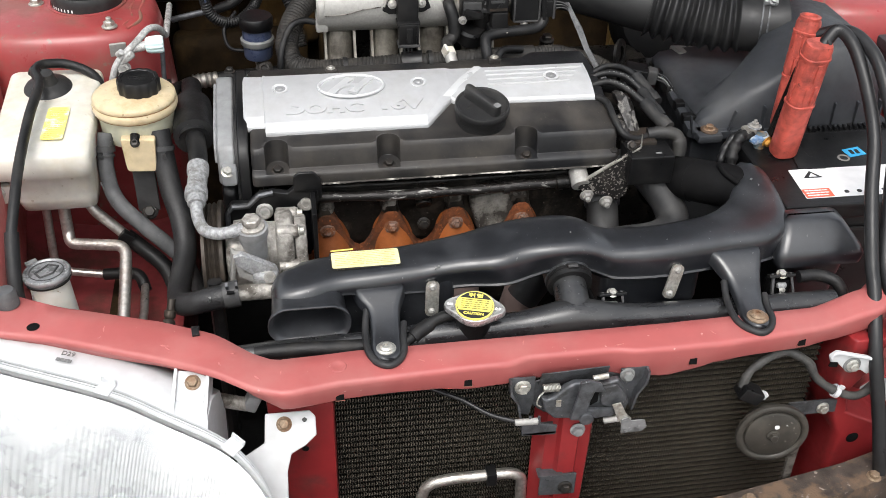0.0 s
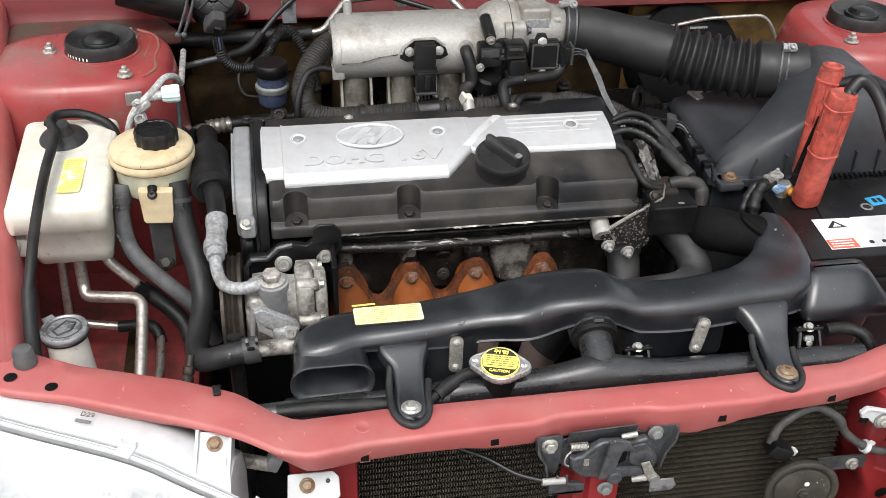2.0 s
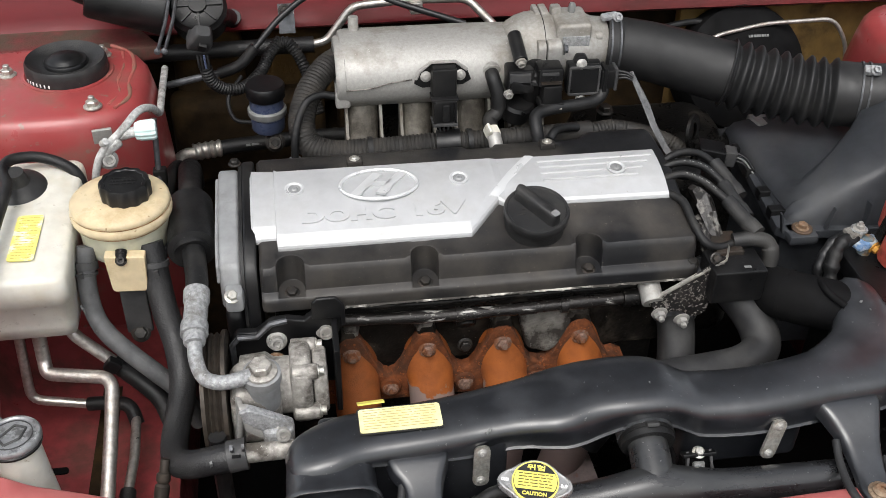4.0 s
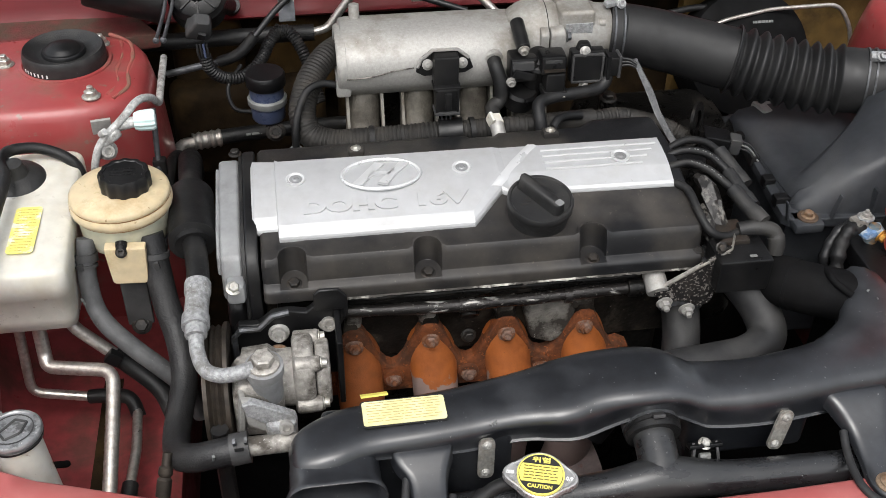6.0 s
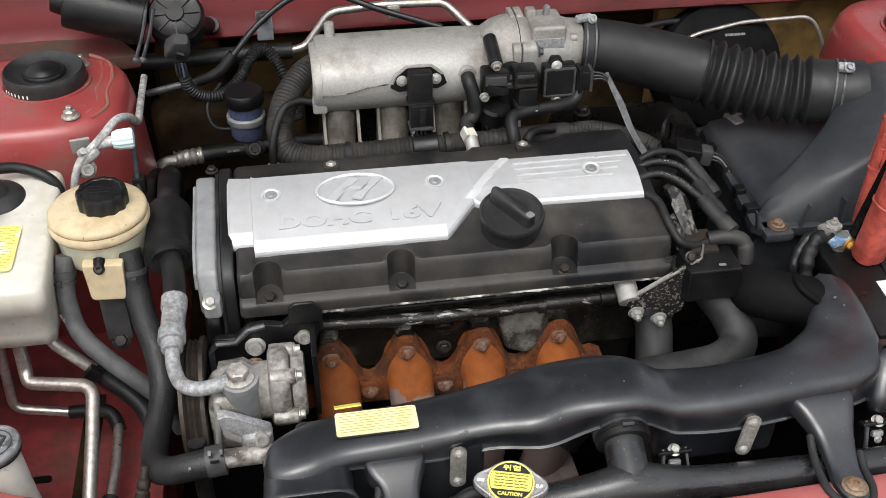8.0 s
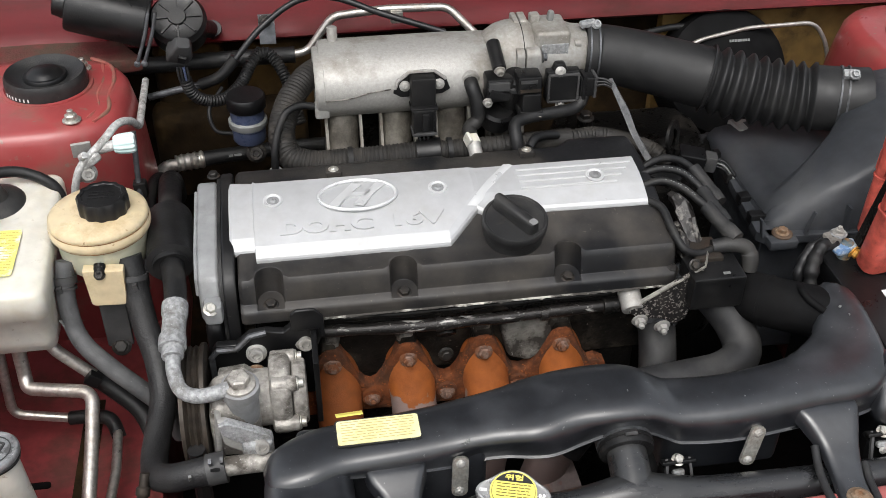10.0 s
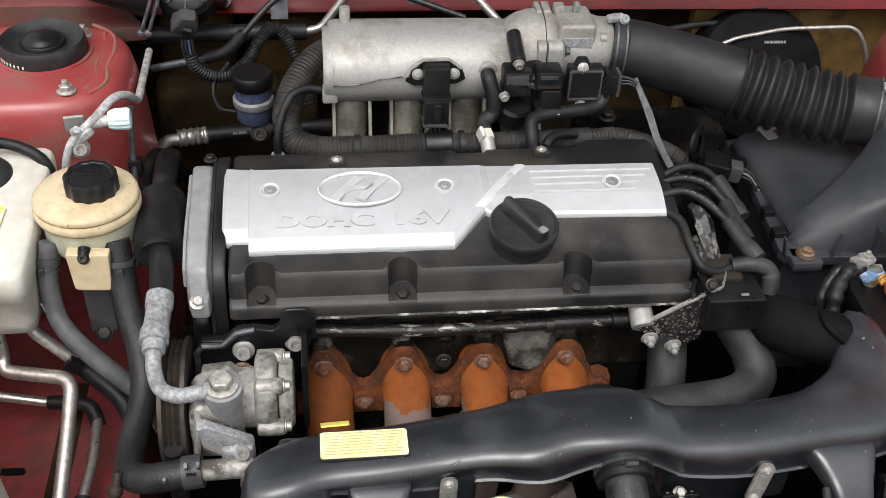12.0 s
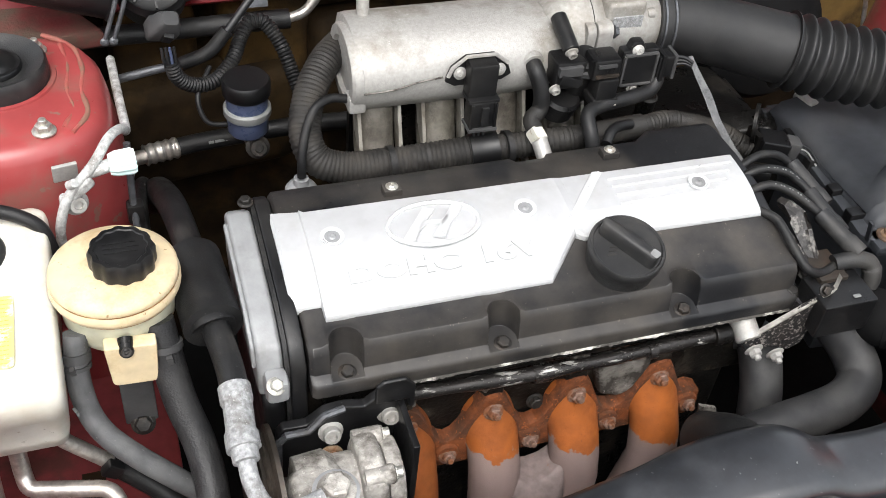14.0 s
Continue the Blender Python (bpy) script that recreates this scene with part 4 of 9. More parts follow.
for i in range(n + 1):
    a = 2 * math.pi * i / n
    c, s = math.cos(a), math.sin(a)
    rings.append([PL @ V(0.0445 * c, 0.0262 * s, -0.001), PL @ V(0.0445 * c, 0.0262 * s, 0.001), PL @ V(0.0428 * c, 0.0246 * s, 0.0022), PL @ V(0.0405 * c, 0.0226 * s, 0.0010), PL @ V(0.0405 * c, 0.0226 * s, -0.001)])
loft(bm, rings, cap=False)
for u in (-0.0140, 0.0140):
    P = [(u - 0.0190, -0.0150), (u - 0.0085, -0.0185), (u + 0.0010, -0.0040), (u + 0.0190, 0.0145), (u + 0.0090, 0.0185), (u - 0.0040, 0.0030)]
    loft(bm, [[PL @ V(p, q, h) for p, q in P] for h in (-0.001, 0.0018)])
loft(bm, [[PL @ V(p, q + 0.0028 * dq, h) for dq, h in ((-1, -0.001), (-1, 0.0018), (1, 0.0018), (1, -0.001))] for p, q in ((-0.0145, -0.0045), (-0.008, 0.0006), (0.0, 0.0), (0.008, -0.0006), (0.0145, 0.0045))])
part("emblem", bm, TRIM, plate, "raised oval emblem", sharp=50)
for word, x, w in (("DOHC", 0.0150, 0.1000), ("16V", 0.1120, 0.0560)):
    LT = axes((x, 1.2085, plate_z(1.2085) + 0.0100), (1, -0.012, 0), (0, 1, 0.335))
    lettering("lettering", word, LT, 0.0222, SILVER, plate, 0.0010, 0.0011, 1.0, w)
for x in (-0.040, 0.142, 0.323):
    part("screw_well", lathe(B(), [(0.0105, -0.0005), (0.0108, 0.0014), (0.0092, 0.0016), (0.0078, 0.0004)], (x, 1.25, 0.9618), (0, -0.12, 1)), TRIM, plate)
    part("well_floor", lathe(B(), [(0.0092, 0), (0.0001, 0.0004)], (x, 1.25, 0.9621), (0, -0.12, 1)), GREYCOVER, plate)
    bolt(plate, (x, 1.25, 0.9608), (0, -0.12, 1), 0.0036, GREYCOVER, "screw", "screw")
PB2 = axes((-0.079, 1.245, 0.9563), (0, 1, 0.0), (-1, 0, 0))
print_bars("moulded_mark", PB2, TRIM, plate, 1, 0.004, 0.032, 0.005, 5)
for x, y in ((0.030, 1.306), (0.258, 1.316)):
    part("bolt_pad", box(B(), (x, y, 0.956), (0.018, 0.014, 0.010)), COVER, vc, bevel=0.002)
    bolt(vc, (x, y, 0.9605), (0, 0, 1), 0.0042, ZINC, "screw", "screw")
oc = thing("oil_filler_cap", (0.2155, 1.180, 0.940), "black plastic oil filler cap with a raised grip", "oil cap")
OA, OC = (0, -0.20, 1), (0.2165, 1.1855, 0.9500)
part("cap_disc", lathe(B(), [(0.0325, -0.018), (0.0335, -0.002), (0.0355, 0.001), (0.0358, 0.0085), (0.0345, 0.0105), (0.0325, 0.0105), (0.0315, 0.0092), (0.0001, 0.0092)], OC, OA, 48), HOSE_DUSTY, oc)
GM = Matrix.Translation(OC) @ aim(OA) @ pose(0, 0, 0.0155, 0, 0, 0)
u = GM.to_3x3().inverted() @ Vector((0.56, -0.80, -0.18))
GR = GM @ Matrix.Rotation(math.atan2(u.y, u.x), 4, "Z")
part("grip", loft(B(), [[GR @ V(p, q * w, h) for p, q in rrect(0, 0, 0.060, 0.013, 0.005, 3)] for w, h in ((1.25, -0.009), (1.0, 0.002), (0.92, 0.0065), (0.7, 0.008))]), HOSE_DUSTY, oc, sharp=50)
part("pointer_mark", loft(B(), [[GR @ V(p, q, h) for p, q in rrect(0.0255, 0, 0.008, 0.008, 0.002)] for h in (0.007, 0.0086)]), GREYCOVER, oc, "worn pale pointer mark")
bm = B()
for k in range(3):
    loft(bm, [[GM @ V(-0.018 + 0.003 * k + p, -0.006 + 0.004 * k + q, h) for p, q in rrect(0, 0, 0.009, 0.0018, 0.0008, 2)] for h in (-0.0068, -0.0058)])
part("oil_mark", bm, COVER, oc)

tc = thing("timing_cover", (-0.10, 1.22, 0.60), "grey and black two-part timing belt cover", "timing cover")
T1 = [(1.327, 0.953), (1.312, 0.961), (1.29, 0.9605), (1.20, 0.944), (1.165, 0.931), (1.150, 0.912), (1.145, 0.86), (1.135, 0.81), (1.17, 0.74), (1.33, 0.74)]
part("inner_cover", prism(B(), T1, "yz", -0.098, -0.084), BLACK, tc, bevel=0.003)
part("cover_rim", prism(B(), [(y + (0.004 if y < 1.2 else 0.0), z - 0.002) for y, z in T1], "yz", -0.1015, -0.098), RUBBER, tc)
part("upper_cover", prism(B(), [(1.320, 0.946), (1.308, 0.955), (1.288, 0.954), (1.198, 0.938), (1.168, 0.925), (1.158, 0.905), (1.156, 0.878), (1.30, 0.868), (1.325, 0.90)], "yz", -0.124, -0.1015), GREYCOVER, tc, bevel=0.0045, seg=3)
part("cover_ledge", prism(B(), [(1.300, 0.950), (1.200, 0.9375), (1.172, 0.924), (1.166, 0.905), (1.176, 0.905), (1.205, 0.930), (1.298, 0.943)], "yz", -0.1275, -0.1235), GREYCOVER, tc, bevel=0.0015)
part("lower_cover", prism(B(), [(1.30, 0.870), (1.158, 0.876), (1.150, 0.862), (1.142, 0.81), (1.17, 0.74), (1.31, 0.74)], "yz", -0.122, -0.1015), BLACK, tc, bevel=0.008, seg=4)
part("cover_tab", box(B(), (-0.110, 1.150, 0.897), (0.020, 0.022, 0.024), (0, 0, 0)), GREYCOVER, tc, bevel=0.005)
bolt(tc, (-0.112, 1.143, 0.905), (0.2, -0.5, 1), 0.0055, ZINC)
bolt(tc, (-0.105, 1.312, 0.960), (0, 0, 1), 0.005, DARK_BOLT)

ex = thing("exhaust_manifold", (0.14, 1.13, 0.45), "orange rusted cast iron exhaust manifold with four runners", "exhaust manifold")
EXX = (0.009, 0.094, 0.180, 0.270)
out = [(-0.022, 0.733), (-0.022, 0.778)]
for i, x in enumerate(EXX):
    out += [(x - 0.036, 0.770), (x - 0.029, 0.780), (x - 0.021, 0.799), (x - 0.0145, 0.813), (x - 0.0100, 0.822), (x - 0.005, 0.8255), (x + 0.005, 0.8255), (x + 0.0100, 0.822), (x + 0.0145, 0.813), (x + 0.021, 0.799), (x + 0.029, 0.780), (x + 0.036, 0.770)]
    if i < 3:
        xm = (x + EXX[i + 1]) / 2
        out += [(xm, 0.767)]
out += [(0.314, 0.772), (0.326, 0.765), (0.326, 0.742), (0.318, 0.733)]
bm = loft(B(), [[V(x, y, z - k) for x, z in out] for y, k in ((1.148, 0.0022), (1.1487, 0.0008), (1.1500, 0.0), (1.164, 0.0))])
part("flange", bm, RUST_CAST, ex, sharp=30)
for i, x in enumerate(EXX):
    rings = []
    for z, hx, fy in ((0.817, 0.0085, 1.1488), (0.812, 0.0145, 1.1480), (0.805, 0.0195, 1.1464), (0.796, 0.0240, 1.1430), (0.783, 0.0275, 1.1372), (0.768, 0.0278, 1.1290), (0.752, 0.0260, 1.1180), (0.734, 0.0260, 1.1095), (0.70, 0.0262, 1.1020), (0.65, 0.0268, 1.0980), (0.58, 0.0275, 1.0950)):
        cx = x + ramp(z, [(0.58, 0.03 - 0.2 * x), (0.70, 0.006), (0.76, 0.004), (0.80, 0.0)])
        rings.append([V(cx + hx * math.cos(2 * math.pi * q / 24), fy + 0.96 * hx + 0.96 * hx * math.sin(2 * math.pi * q / 24), z) for q in range(24)])
    part("runner", loft(B(), rings), RUST_SCALED if i else RUST, ex, sharp=60)
    bolt(ex, (x, 1.1475, 0.803), (0, -1, 0.30), 0.0070, NUT_RUST, "stud", "nut")
for x, z in ((0.0515, 0.752), (0.138, 0.750), (0.222, 0.752), (0.312, 0.754)):
    part("lug", cyl(B(), (x, 1.165, z), (x, 1.143, z), 0.012), RUST_CAST, ex, bevel=0.002)
    bolt(ex, (x, 1.143, z), (0, -1, 0.35), 0.0062, NUT_RUST, "stud", "nut")
st_ = part("stay_tab", prism(B(), [(0.300, 0.792), (0.322, 0.781), (0.342, 0.729), (0.329, 0.714), (0.312, 0.735)], "xz", 1.112, 1.116), ALU_GRIME, ex, "bare metal stay tab", bevel=0.001)
part("tab_hole", lathe(B(), [(0.0045, 0), (0.004, 0.0008)], (0.330, 1.1118, 0.733), (0, -1, 0), 16), DEEP, st_)
part("runner_web", loft(B(), [[V(x, 1.150, zt - 0.004), V(x, fy + 0.006, zt), V(x, fy, zt - 0.008), V(x, fy - 0.010, 0.70), V(x, fy - 0.012, 0.62), V(x, 1.150, 0.62)] for x, zt, fy in ((0.100, 0.740, 1.116), (0.114, 0.727, 1.112), (0.126, 0.720, 1.108), (0.140, 0.717, 1.107), (0.154, 0.721, 1.109), (0.168, 0.734, 1.114))]), SCALED, ex, "grey scaled web between two runners", bevel=0.003)
part("collector", tube(B(), [(0.0, 1.105, 0.60), (0.14, 1.10, 0.56), (0.30, 1.105, 0.60)], 0.035), SCALED, ex)

wp = thing("coolant_pipe", (0.17, 1.138, 0.84), "black coolant pipe with scraped white patches along the head", "pipe")
part("pipe_run", tube(B(), [(-0.01, 1.146, 0.858), (0.05, 1.144, 0.8565), (0.10, 1.142, 0.856), (0.15, 1.140, 0.8575), (0.20, 1.141, 0.8565), (0.26, 1.143, 0.8575), (0.315, 1.143, 0.858)], lambda s, k: 0.0068 + 0.0009 * math.sin(9 * k) * math.sin(23 * k + 1)), SCUFFED, wp)
for x in (0.128, 0.245):
    part("pipe_clip", lathe(B(), [(0.0072, -0.004), (0.0086, -0.004), (0.0086, 0.004), (0.0072, 0.004)], (x, 1.1415, 0.8565), (1, 0, 0), 18), SCUFFED, wp)
part("pipe_end", cyl(B(), (0.312, 1.143, 0.858), (0.330, 1.143, 0.858), 0.0098), OILY, wp, bevel=0.002)
sl_ = thing("head_edge", (0.16, 1.15, 0.868), "oily black machined ledge along the cylinder head", "head edge")
part("ledge", tube(B(), [(0.02, 1.153, 0.868), (0.10, 1.151, 0.868), (0.19, 1.150, 0.869), (0.27, 1.151, 0.869), (0.32, 1.152, 0.868)], lambda s, k: 0.0040 + 0.0010 * math.sin(31 * k), seg=10), OILY, sl_)

# ---- tanks and lines beside the red wing ----
rs = thing("coolant_reservoir", (-0.33, 1.25, 0.845), "off-white translucent plastic coolant tank, yellowed at its edge", "coolant tank")
LEV = [(-0.364, -0.284, 1.176, 1.335, 0.846, 0.845), (-0.370, -0.280, 1.166, 1.340, 0.852, 0.852), (-0.374, -0.277, 1.158, 1.344, 0.872, 0.876), (-0.378, -0.276, 1.153, 1.346, 0.905, 0.910), (-0.3935, -0.2745, 1.1475, 1.3495, 0.908, 0.914), (-0.394, -0.274, 1.147, 1.350, 0.928, 0.948),
       (-0.393, -0.275, 1.148, 1.349, 0.935, 0.954), (-0.391, -0.277, 1.150, 1.347, 0.9385, 0.957), (-0.386, -0.282, 1.156, 1.342, 0.941, 0.9585), (-0.370, -0.30, 1.18, 1.32, 0.9455, 0.959)]
rings = []
for x0, x1, y0, y1, zf, zb in LEV:
    rings.append([V(u, v, zf + (zb - zf) * (v - y0) / (y1 - y0)) for u, v in rrect((x0 + x1) / 2, (y0 + y1) / 2, x1 - x0, y1 - y0, min(0.011, 0.3 * (x1 - x0)))])
part("tank", loft(B(), rings), TANK, rs, sharp=60)
SM = axes((-0.326, 1.170, 0.9468), (1, -0.03, 0), (0.04, 1, 0.085))
flat("sticker", rrect(0.006, 0.041, 0.027, 0.072, 0.004), SM, STICKER_WORN, rs, "worn yellow warning sticker")
print_bars("print", SM @ pose(-0.004, 0.073, 0.0004), LABEL_LINE, rs, 16, 0.0008, 0.020, 0.0042, 11, 0.0003)
part("filler_cap", lathe(B(), [(0.030, -0.004), (0.0305, 0.003), (0.0285, 0.006), (0.021, 0.0095), (0.014, 0.013), (0.011, 0.020), (0.0095, 0.026), (0.0001, 0.027)], (-0.338, 1.297, 0.954), (0.02, -0.15, 1), 32), HOSE_DUSTY, rs, "black rubber filler cap")
part("cap_tab", box(B(), (-0.362, 1.305, 0.953), (0.018, 0.014, 0.004)), BLACK, rs, bevel=0.0015)
part("mount_ear", box(B(), (-0.386, 1.17, 0.880), (0.022, 0.018, 0.026)), TANK, rs, bevel=0.003)
bolt(rs, (-0.392, 1.160, 0.884), (0, -1, 0.3), 0.006, ZINC)
oh = thing("overflow_hose", (-0.34, 1.30, 0.97), "black rubber overflow hose looped over the coolant tank", "hose")
hose("hose_run", [(-0.272, 1.315, 0.925), (-0.282, 1.322, 0.958), (-0.315, 1.332, 0.972), (-0.345, 1.322, 0.978), (-0.350, 1.295, 0.980), (-0.341, 1.265, 0.978), (-0.345, 1.198, 0.968), (-0.347, 1.112, 0.950), (-0.349, 1.057, 0.925), (-0.352, 1.027, 0.900), (-0.350, 1.005, 0.878),
                  (-0.348, 0.987, 0.852), (-0.345, 0.975, 0.82)], 0.0062, RUBBER, oh)
hose("hose_sleeve", [(-0.351, 1.035, 0.908), (-0.350, 1.005, 0.878), (-0.348, 0.987, 0.852), (-0.345, 0.975, 0.82)], 0.0082, RUBBER, oh)
part("elbow", cyl(B(), (-0.340, 1.297, 0.972), (-0.356, 1.305, 0.979), 0.0075), BLACK, oh)

ps = thing("steering_fluid_reservoir", (-0.224, 1.245, 0.90), "yellowed round plastic power steering fluid tank with black cap", "fluid tank")
C = (-0.2245, 1.2465, 0)
part("tank", lathe(B(), [(0.030, 0.905), (0.043, 0.912), (0.0465, 0.922), (0.048, 0.950)], C, seg=44), FLUID, ps, "greenish fluid-stained lower tank")
part("lid", lathe(B(), [(0.048, 0.947), (0.0525, 0.950), (0.0535, 0.953), (0.0535, 0.958), (0.0515, 0.961), (0.0525, 0.963), (0.0520, 0.967), (0.049, 0.970), (0.036, 0.9735), (0.030, 0.9745), (0.0001, 0.9745)], C, seg=48), CREAM, ps, "yellowed lid with a raised rim")
part("lid_seam", lathe(B(), [(0.047, 0.9478), (0.0515, 0.9484), (0.0515, 0.9492), (0.047, 0.9496)], C, seg=48), AMBER_STAIN, ps, "brown dried fluid in the lid seam")
part("rim_stain", lathe(B(), [(0.0505, 0.9606), (0.0524, 0.9610), (0.0524, 0.9616), (0.0505, 0.9620)], C, seg=48), AMBER_STAIN, ps)
part("screw_cap", lathe(B(), [(0.0255, 0.973), (0.0262, 0.976), (0.0262, 0.989), (0.0245, 0.9925), (0.021, 0.9925), (0.020, 0.9915), (0.0001, 0.9915)], (-0.216, 1.243, 0), seg=72,
                        wob=lambda a, h: 1 + 0.035 * math.cos(12 * a)), BLACK, ps, "black scalloped screw cap")
print_bars("cap_print", axes((-0.230, 1.250, 0.9915), (1, 0, 0), (0, 1, 0)), RUBBER, ps, 3, 0.002, 0.028, 0.0055, 3)
part("mount_ear", prism(B(), [(-0.2415, 0.934), (-0.1995, 0.931), (-0.2020, 0.888), (-0.205, 0.885), (-0.236, 0.887), (-0.2390, 0.890)], "xz", 1.188, 1.202), CREAM, ps, bevel=0.0025)
part("ear_recess", cyl(B(), (-0.224, 1.1875, 0.928), (-0.224, 1.198, 0.934), 0.0062, seg=18), OILY, ps)
bolt(ps, (-0.224, 1.1885, 0.9285), (0, -0.8, 0.6), 0.0042, DARK_BOLT, "socket")
part("stay", box(B(), (-0.2215, 1.204, 0.855), (0.028, 0.006, 0.075)), GREYCAP_DARK, ps, "black steel stay", bevel=0.0015)
bolt(ps, (-0.221, 1.200, 0.818), (0, -0.8, 0.6), 0.0075, DARK_BOLT)
rh = thing("return_hose", (-0.25, 1.19, 0.84), "dusty grey rubber hose below the steering fluid tank", "hose")
hose("hose_run", [(-0.262, 1.216, 0.930), (-0.2645, 1.206, 0.910), (-0.2655, 1.196, 0.890), (-0.261, 1.182, 0.865), (-0.249, 1.167, 0.849), (-0.226, 1.152, 0.830), (-0.200, 1.142, 0.806), (-0.178, 1.140, 0.775), (-0.165, 1.14, 0.73)], 0.0100, GREY_RUBBER, rh)
print_bars("hose_print", axes((-0.2715, 1.1802, 0.880), (0.30, -0.12, -0.8), (0.9, 0, 0.3)), GREYCAP, rh, 1, 0.0025, 0.034, 0.01, 9)
clamp_band("hose_clamp", rh, (-0.2642, 1.207, 0.912), (0, 0.45, 1), 0.0110, 0.008, GREYCAP_DARK)
clamp_band("hose_clamp", rh, (-0.2650, 1.203, 0.904), (0, 0.45, 1), 0.0108, 0.003, GREYCAP_DARK)
part("clamp_ear", box(box(B(), (-0.2765, 1.200, 0.911), (0.006, 0.003, 0.006), (0, 20, 0)), (-0.268, 1.194, 0.909), (0.004, 0.006, 0.006), (0, -10, 0)), GREYCAP_DARK, rh)
sh = thing("suction_hose", (-0.18, 1.10, 0.80), "thick black rubber suction hose running to the steering pump", "hose")
hose("hose_run", [(-0.197, 1.216, 0.930), (-0.1945, 1.206, 0.909), (-0.192, 1.196, 0.888), (-0.187, 1.178, 0.862), (-0.177, 1.152, 0.834), (-0.173, 1.12, 0.810), (-0.178, 1.08, 0.797), (-0.180, 1.045, 0.795), (-0.174, 1.017, 0.802), (-0.158, 1.002, 0.813), (-0.138, 0.996, 0.822), (-0.105, 0.996, 0.828)],
     0.0142, HOSE_WOVEN, sh, n=10)
part("hose_mark", box(B(), (-0.138, 0.9835, 0.830), (0.0025, 0.003, 0.010), (20, 0, 20)), GREYCAP, sh)
clamp_band("hose_clamp", sh, (-0.1945, 1.206, 0.909), (0, 0.45, 1), 0.0150, 0.006, GREYCAP_DARK)
part("clamp_ear", box(B(), (-0.191, 1.190, 0.907), (0.005, 0.006, 0.008), (0, -10, 0)), GREYCAP_DARK, sh)
clamp_band("hose_clamp", sh, (-0.113, 0.9955, 0.827), (1, 0.05, 0.1), 0.0146, 0.018, GREYCAP_DARK)
part("clamp_window", box(B(), (-0.113, 0.9835, 0.838), (0.008, 0.003, 0.013), (40, 0, 0)), BOOT, sh)
part("clamp_ear", box(box(B(), (-0.117, 0.9875, 0.844), (0.003, 0.005, 0.016), (30, 0, 0)), (-0.106, 0.9875, 0.844), (0.003, 0.005, 0.016), (30, 0, 0)), LATCH, sh)

ph = thing("pressure_hose", (-0.15, 1.2, 0.92), "black pressure hose with a foam sleeve and grey crimped fitting", "hose")
hose("hose_run", [(-0.176, 1.50, 0.815), (-0.172, 1.46, 0.862), (-0.164, 1.38, 0.905), (-0.158, 1.30, 0.922), (-0.153, 1.22, 0.925), (-0.147, 1.165, 0.921), (-0.146, 1.13, 0.916)], lambda s, k: 0.0155 - 0.004 * k, RUBBER, ph)
part("foam_sleeve", tube(B(), [(-0.159, 1.292, 0.922), (-0.158, 1.287, 0.922), (-0.1565, 1.262, 0.9235), (-0.1545, 1.232, 0.9245), (-0.1525, 1.205, 0.9245), (-0.152, 1.200, 0.924)], lambda s, k: 0.0255 if 0.03 < k < 0.97 else 0.019, seg=24), RUBBER, ph)
part("crimp_fitting", tube(B(), [(-0.1462, 1.140, 0.918), (-0.1465, 1.120, 0.914), (-0.148, 1.095, 0.909), (-0.148, 1.086, 0.907)], lambda s, k: 0.0134 if k < 0.25 else 0.0120 if k < 0.7 else 0.0138, seg=20, n=6), CORRODED, ph, "grey corroded crimped fitting")
part("fitting_collar", tube(B(), [(-0.148, 1.088, 0.907), (-0.1478, 1.076, 0.9035)], 0.011, smooth=False), CORRODED, ph, bevel=0.0015)
part("metal_pipe", tube(B(), [(-0.1478, 1.082, 0.905), (-0.147, 1.062, 0.897), (-0.140, 1.043, 0.890), (-0.126, 1.036, 0.887), (-0.110, 1.037, 0.887), (-0.095, 1.041, 0.888)], 0.0074), CORRODED, ph)
part("upper_loop", tube(B(), [(-0.176, 1.50, 0.815), (-0.186, 1.49, 0.85), (-0.192, 1.44, 0.875), (-0.195, 1.38, 0.87)], 0.007), RUBBER, ph)

pp = thing("steering_pump", (-0.07, 1.06, 0.80), "cast aluminium power steering pump with grimy bolts", "steering pump")
part("pump_body", lathe(B(), [(0.020, -0.050), (0.034, -0.046), (0.036, -0.020), (0.030, -0.012), (0.030, 0.006)], (-0.062, 1.080, 0.834), (1, 0, 0), 30), ALU_DIRTY, pp, sharp=30)
part("rear_housing", prism(B(), [(1.050, 0.806), (1.046, 0.842), (1.056, 0.868), (1.082, 0.876), (1.108, 0.870), (1.118, 0.84), (1.110, 0.806), (1.08, 0.796)], "yz", -0.058, -0.036), ALU_DIRTY, pp, bevel=0.006, seg=3)
part("rear_cover", prism(B(), [(1.056, 0.812), (1.052, 0.842), (1.062, 0.862), (1.083, 0.869), (1.104, 0.863), (1.112, 0.84), (1.105, 0.812), (1.08, 0.803)], "yz", -0.0355, -0.020), ALU_DIRTY, pp, bevel=0.004, seg=2)
for y, z in ((1.064, 0.868), (1.050, 0.826), (1.106, 0.866)):
    part("housing_lug", cyl(B(), (-0.056, y, z - 0.004), (-0.030, y, z - 0.004), 0.0085, seg=18), ALU_DIRTY, pp, bevel=0.002)
    bolt(pp, (-0.030, y, z - 0.004), (1, 0, 0), 0.0052, ZINC, "socket")
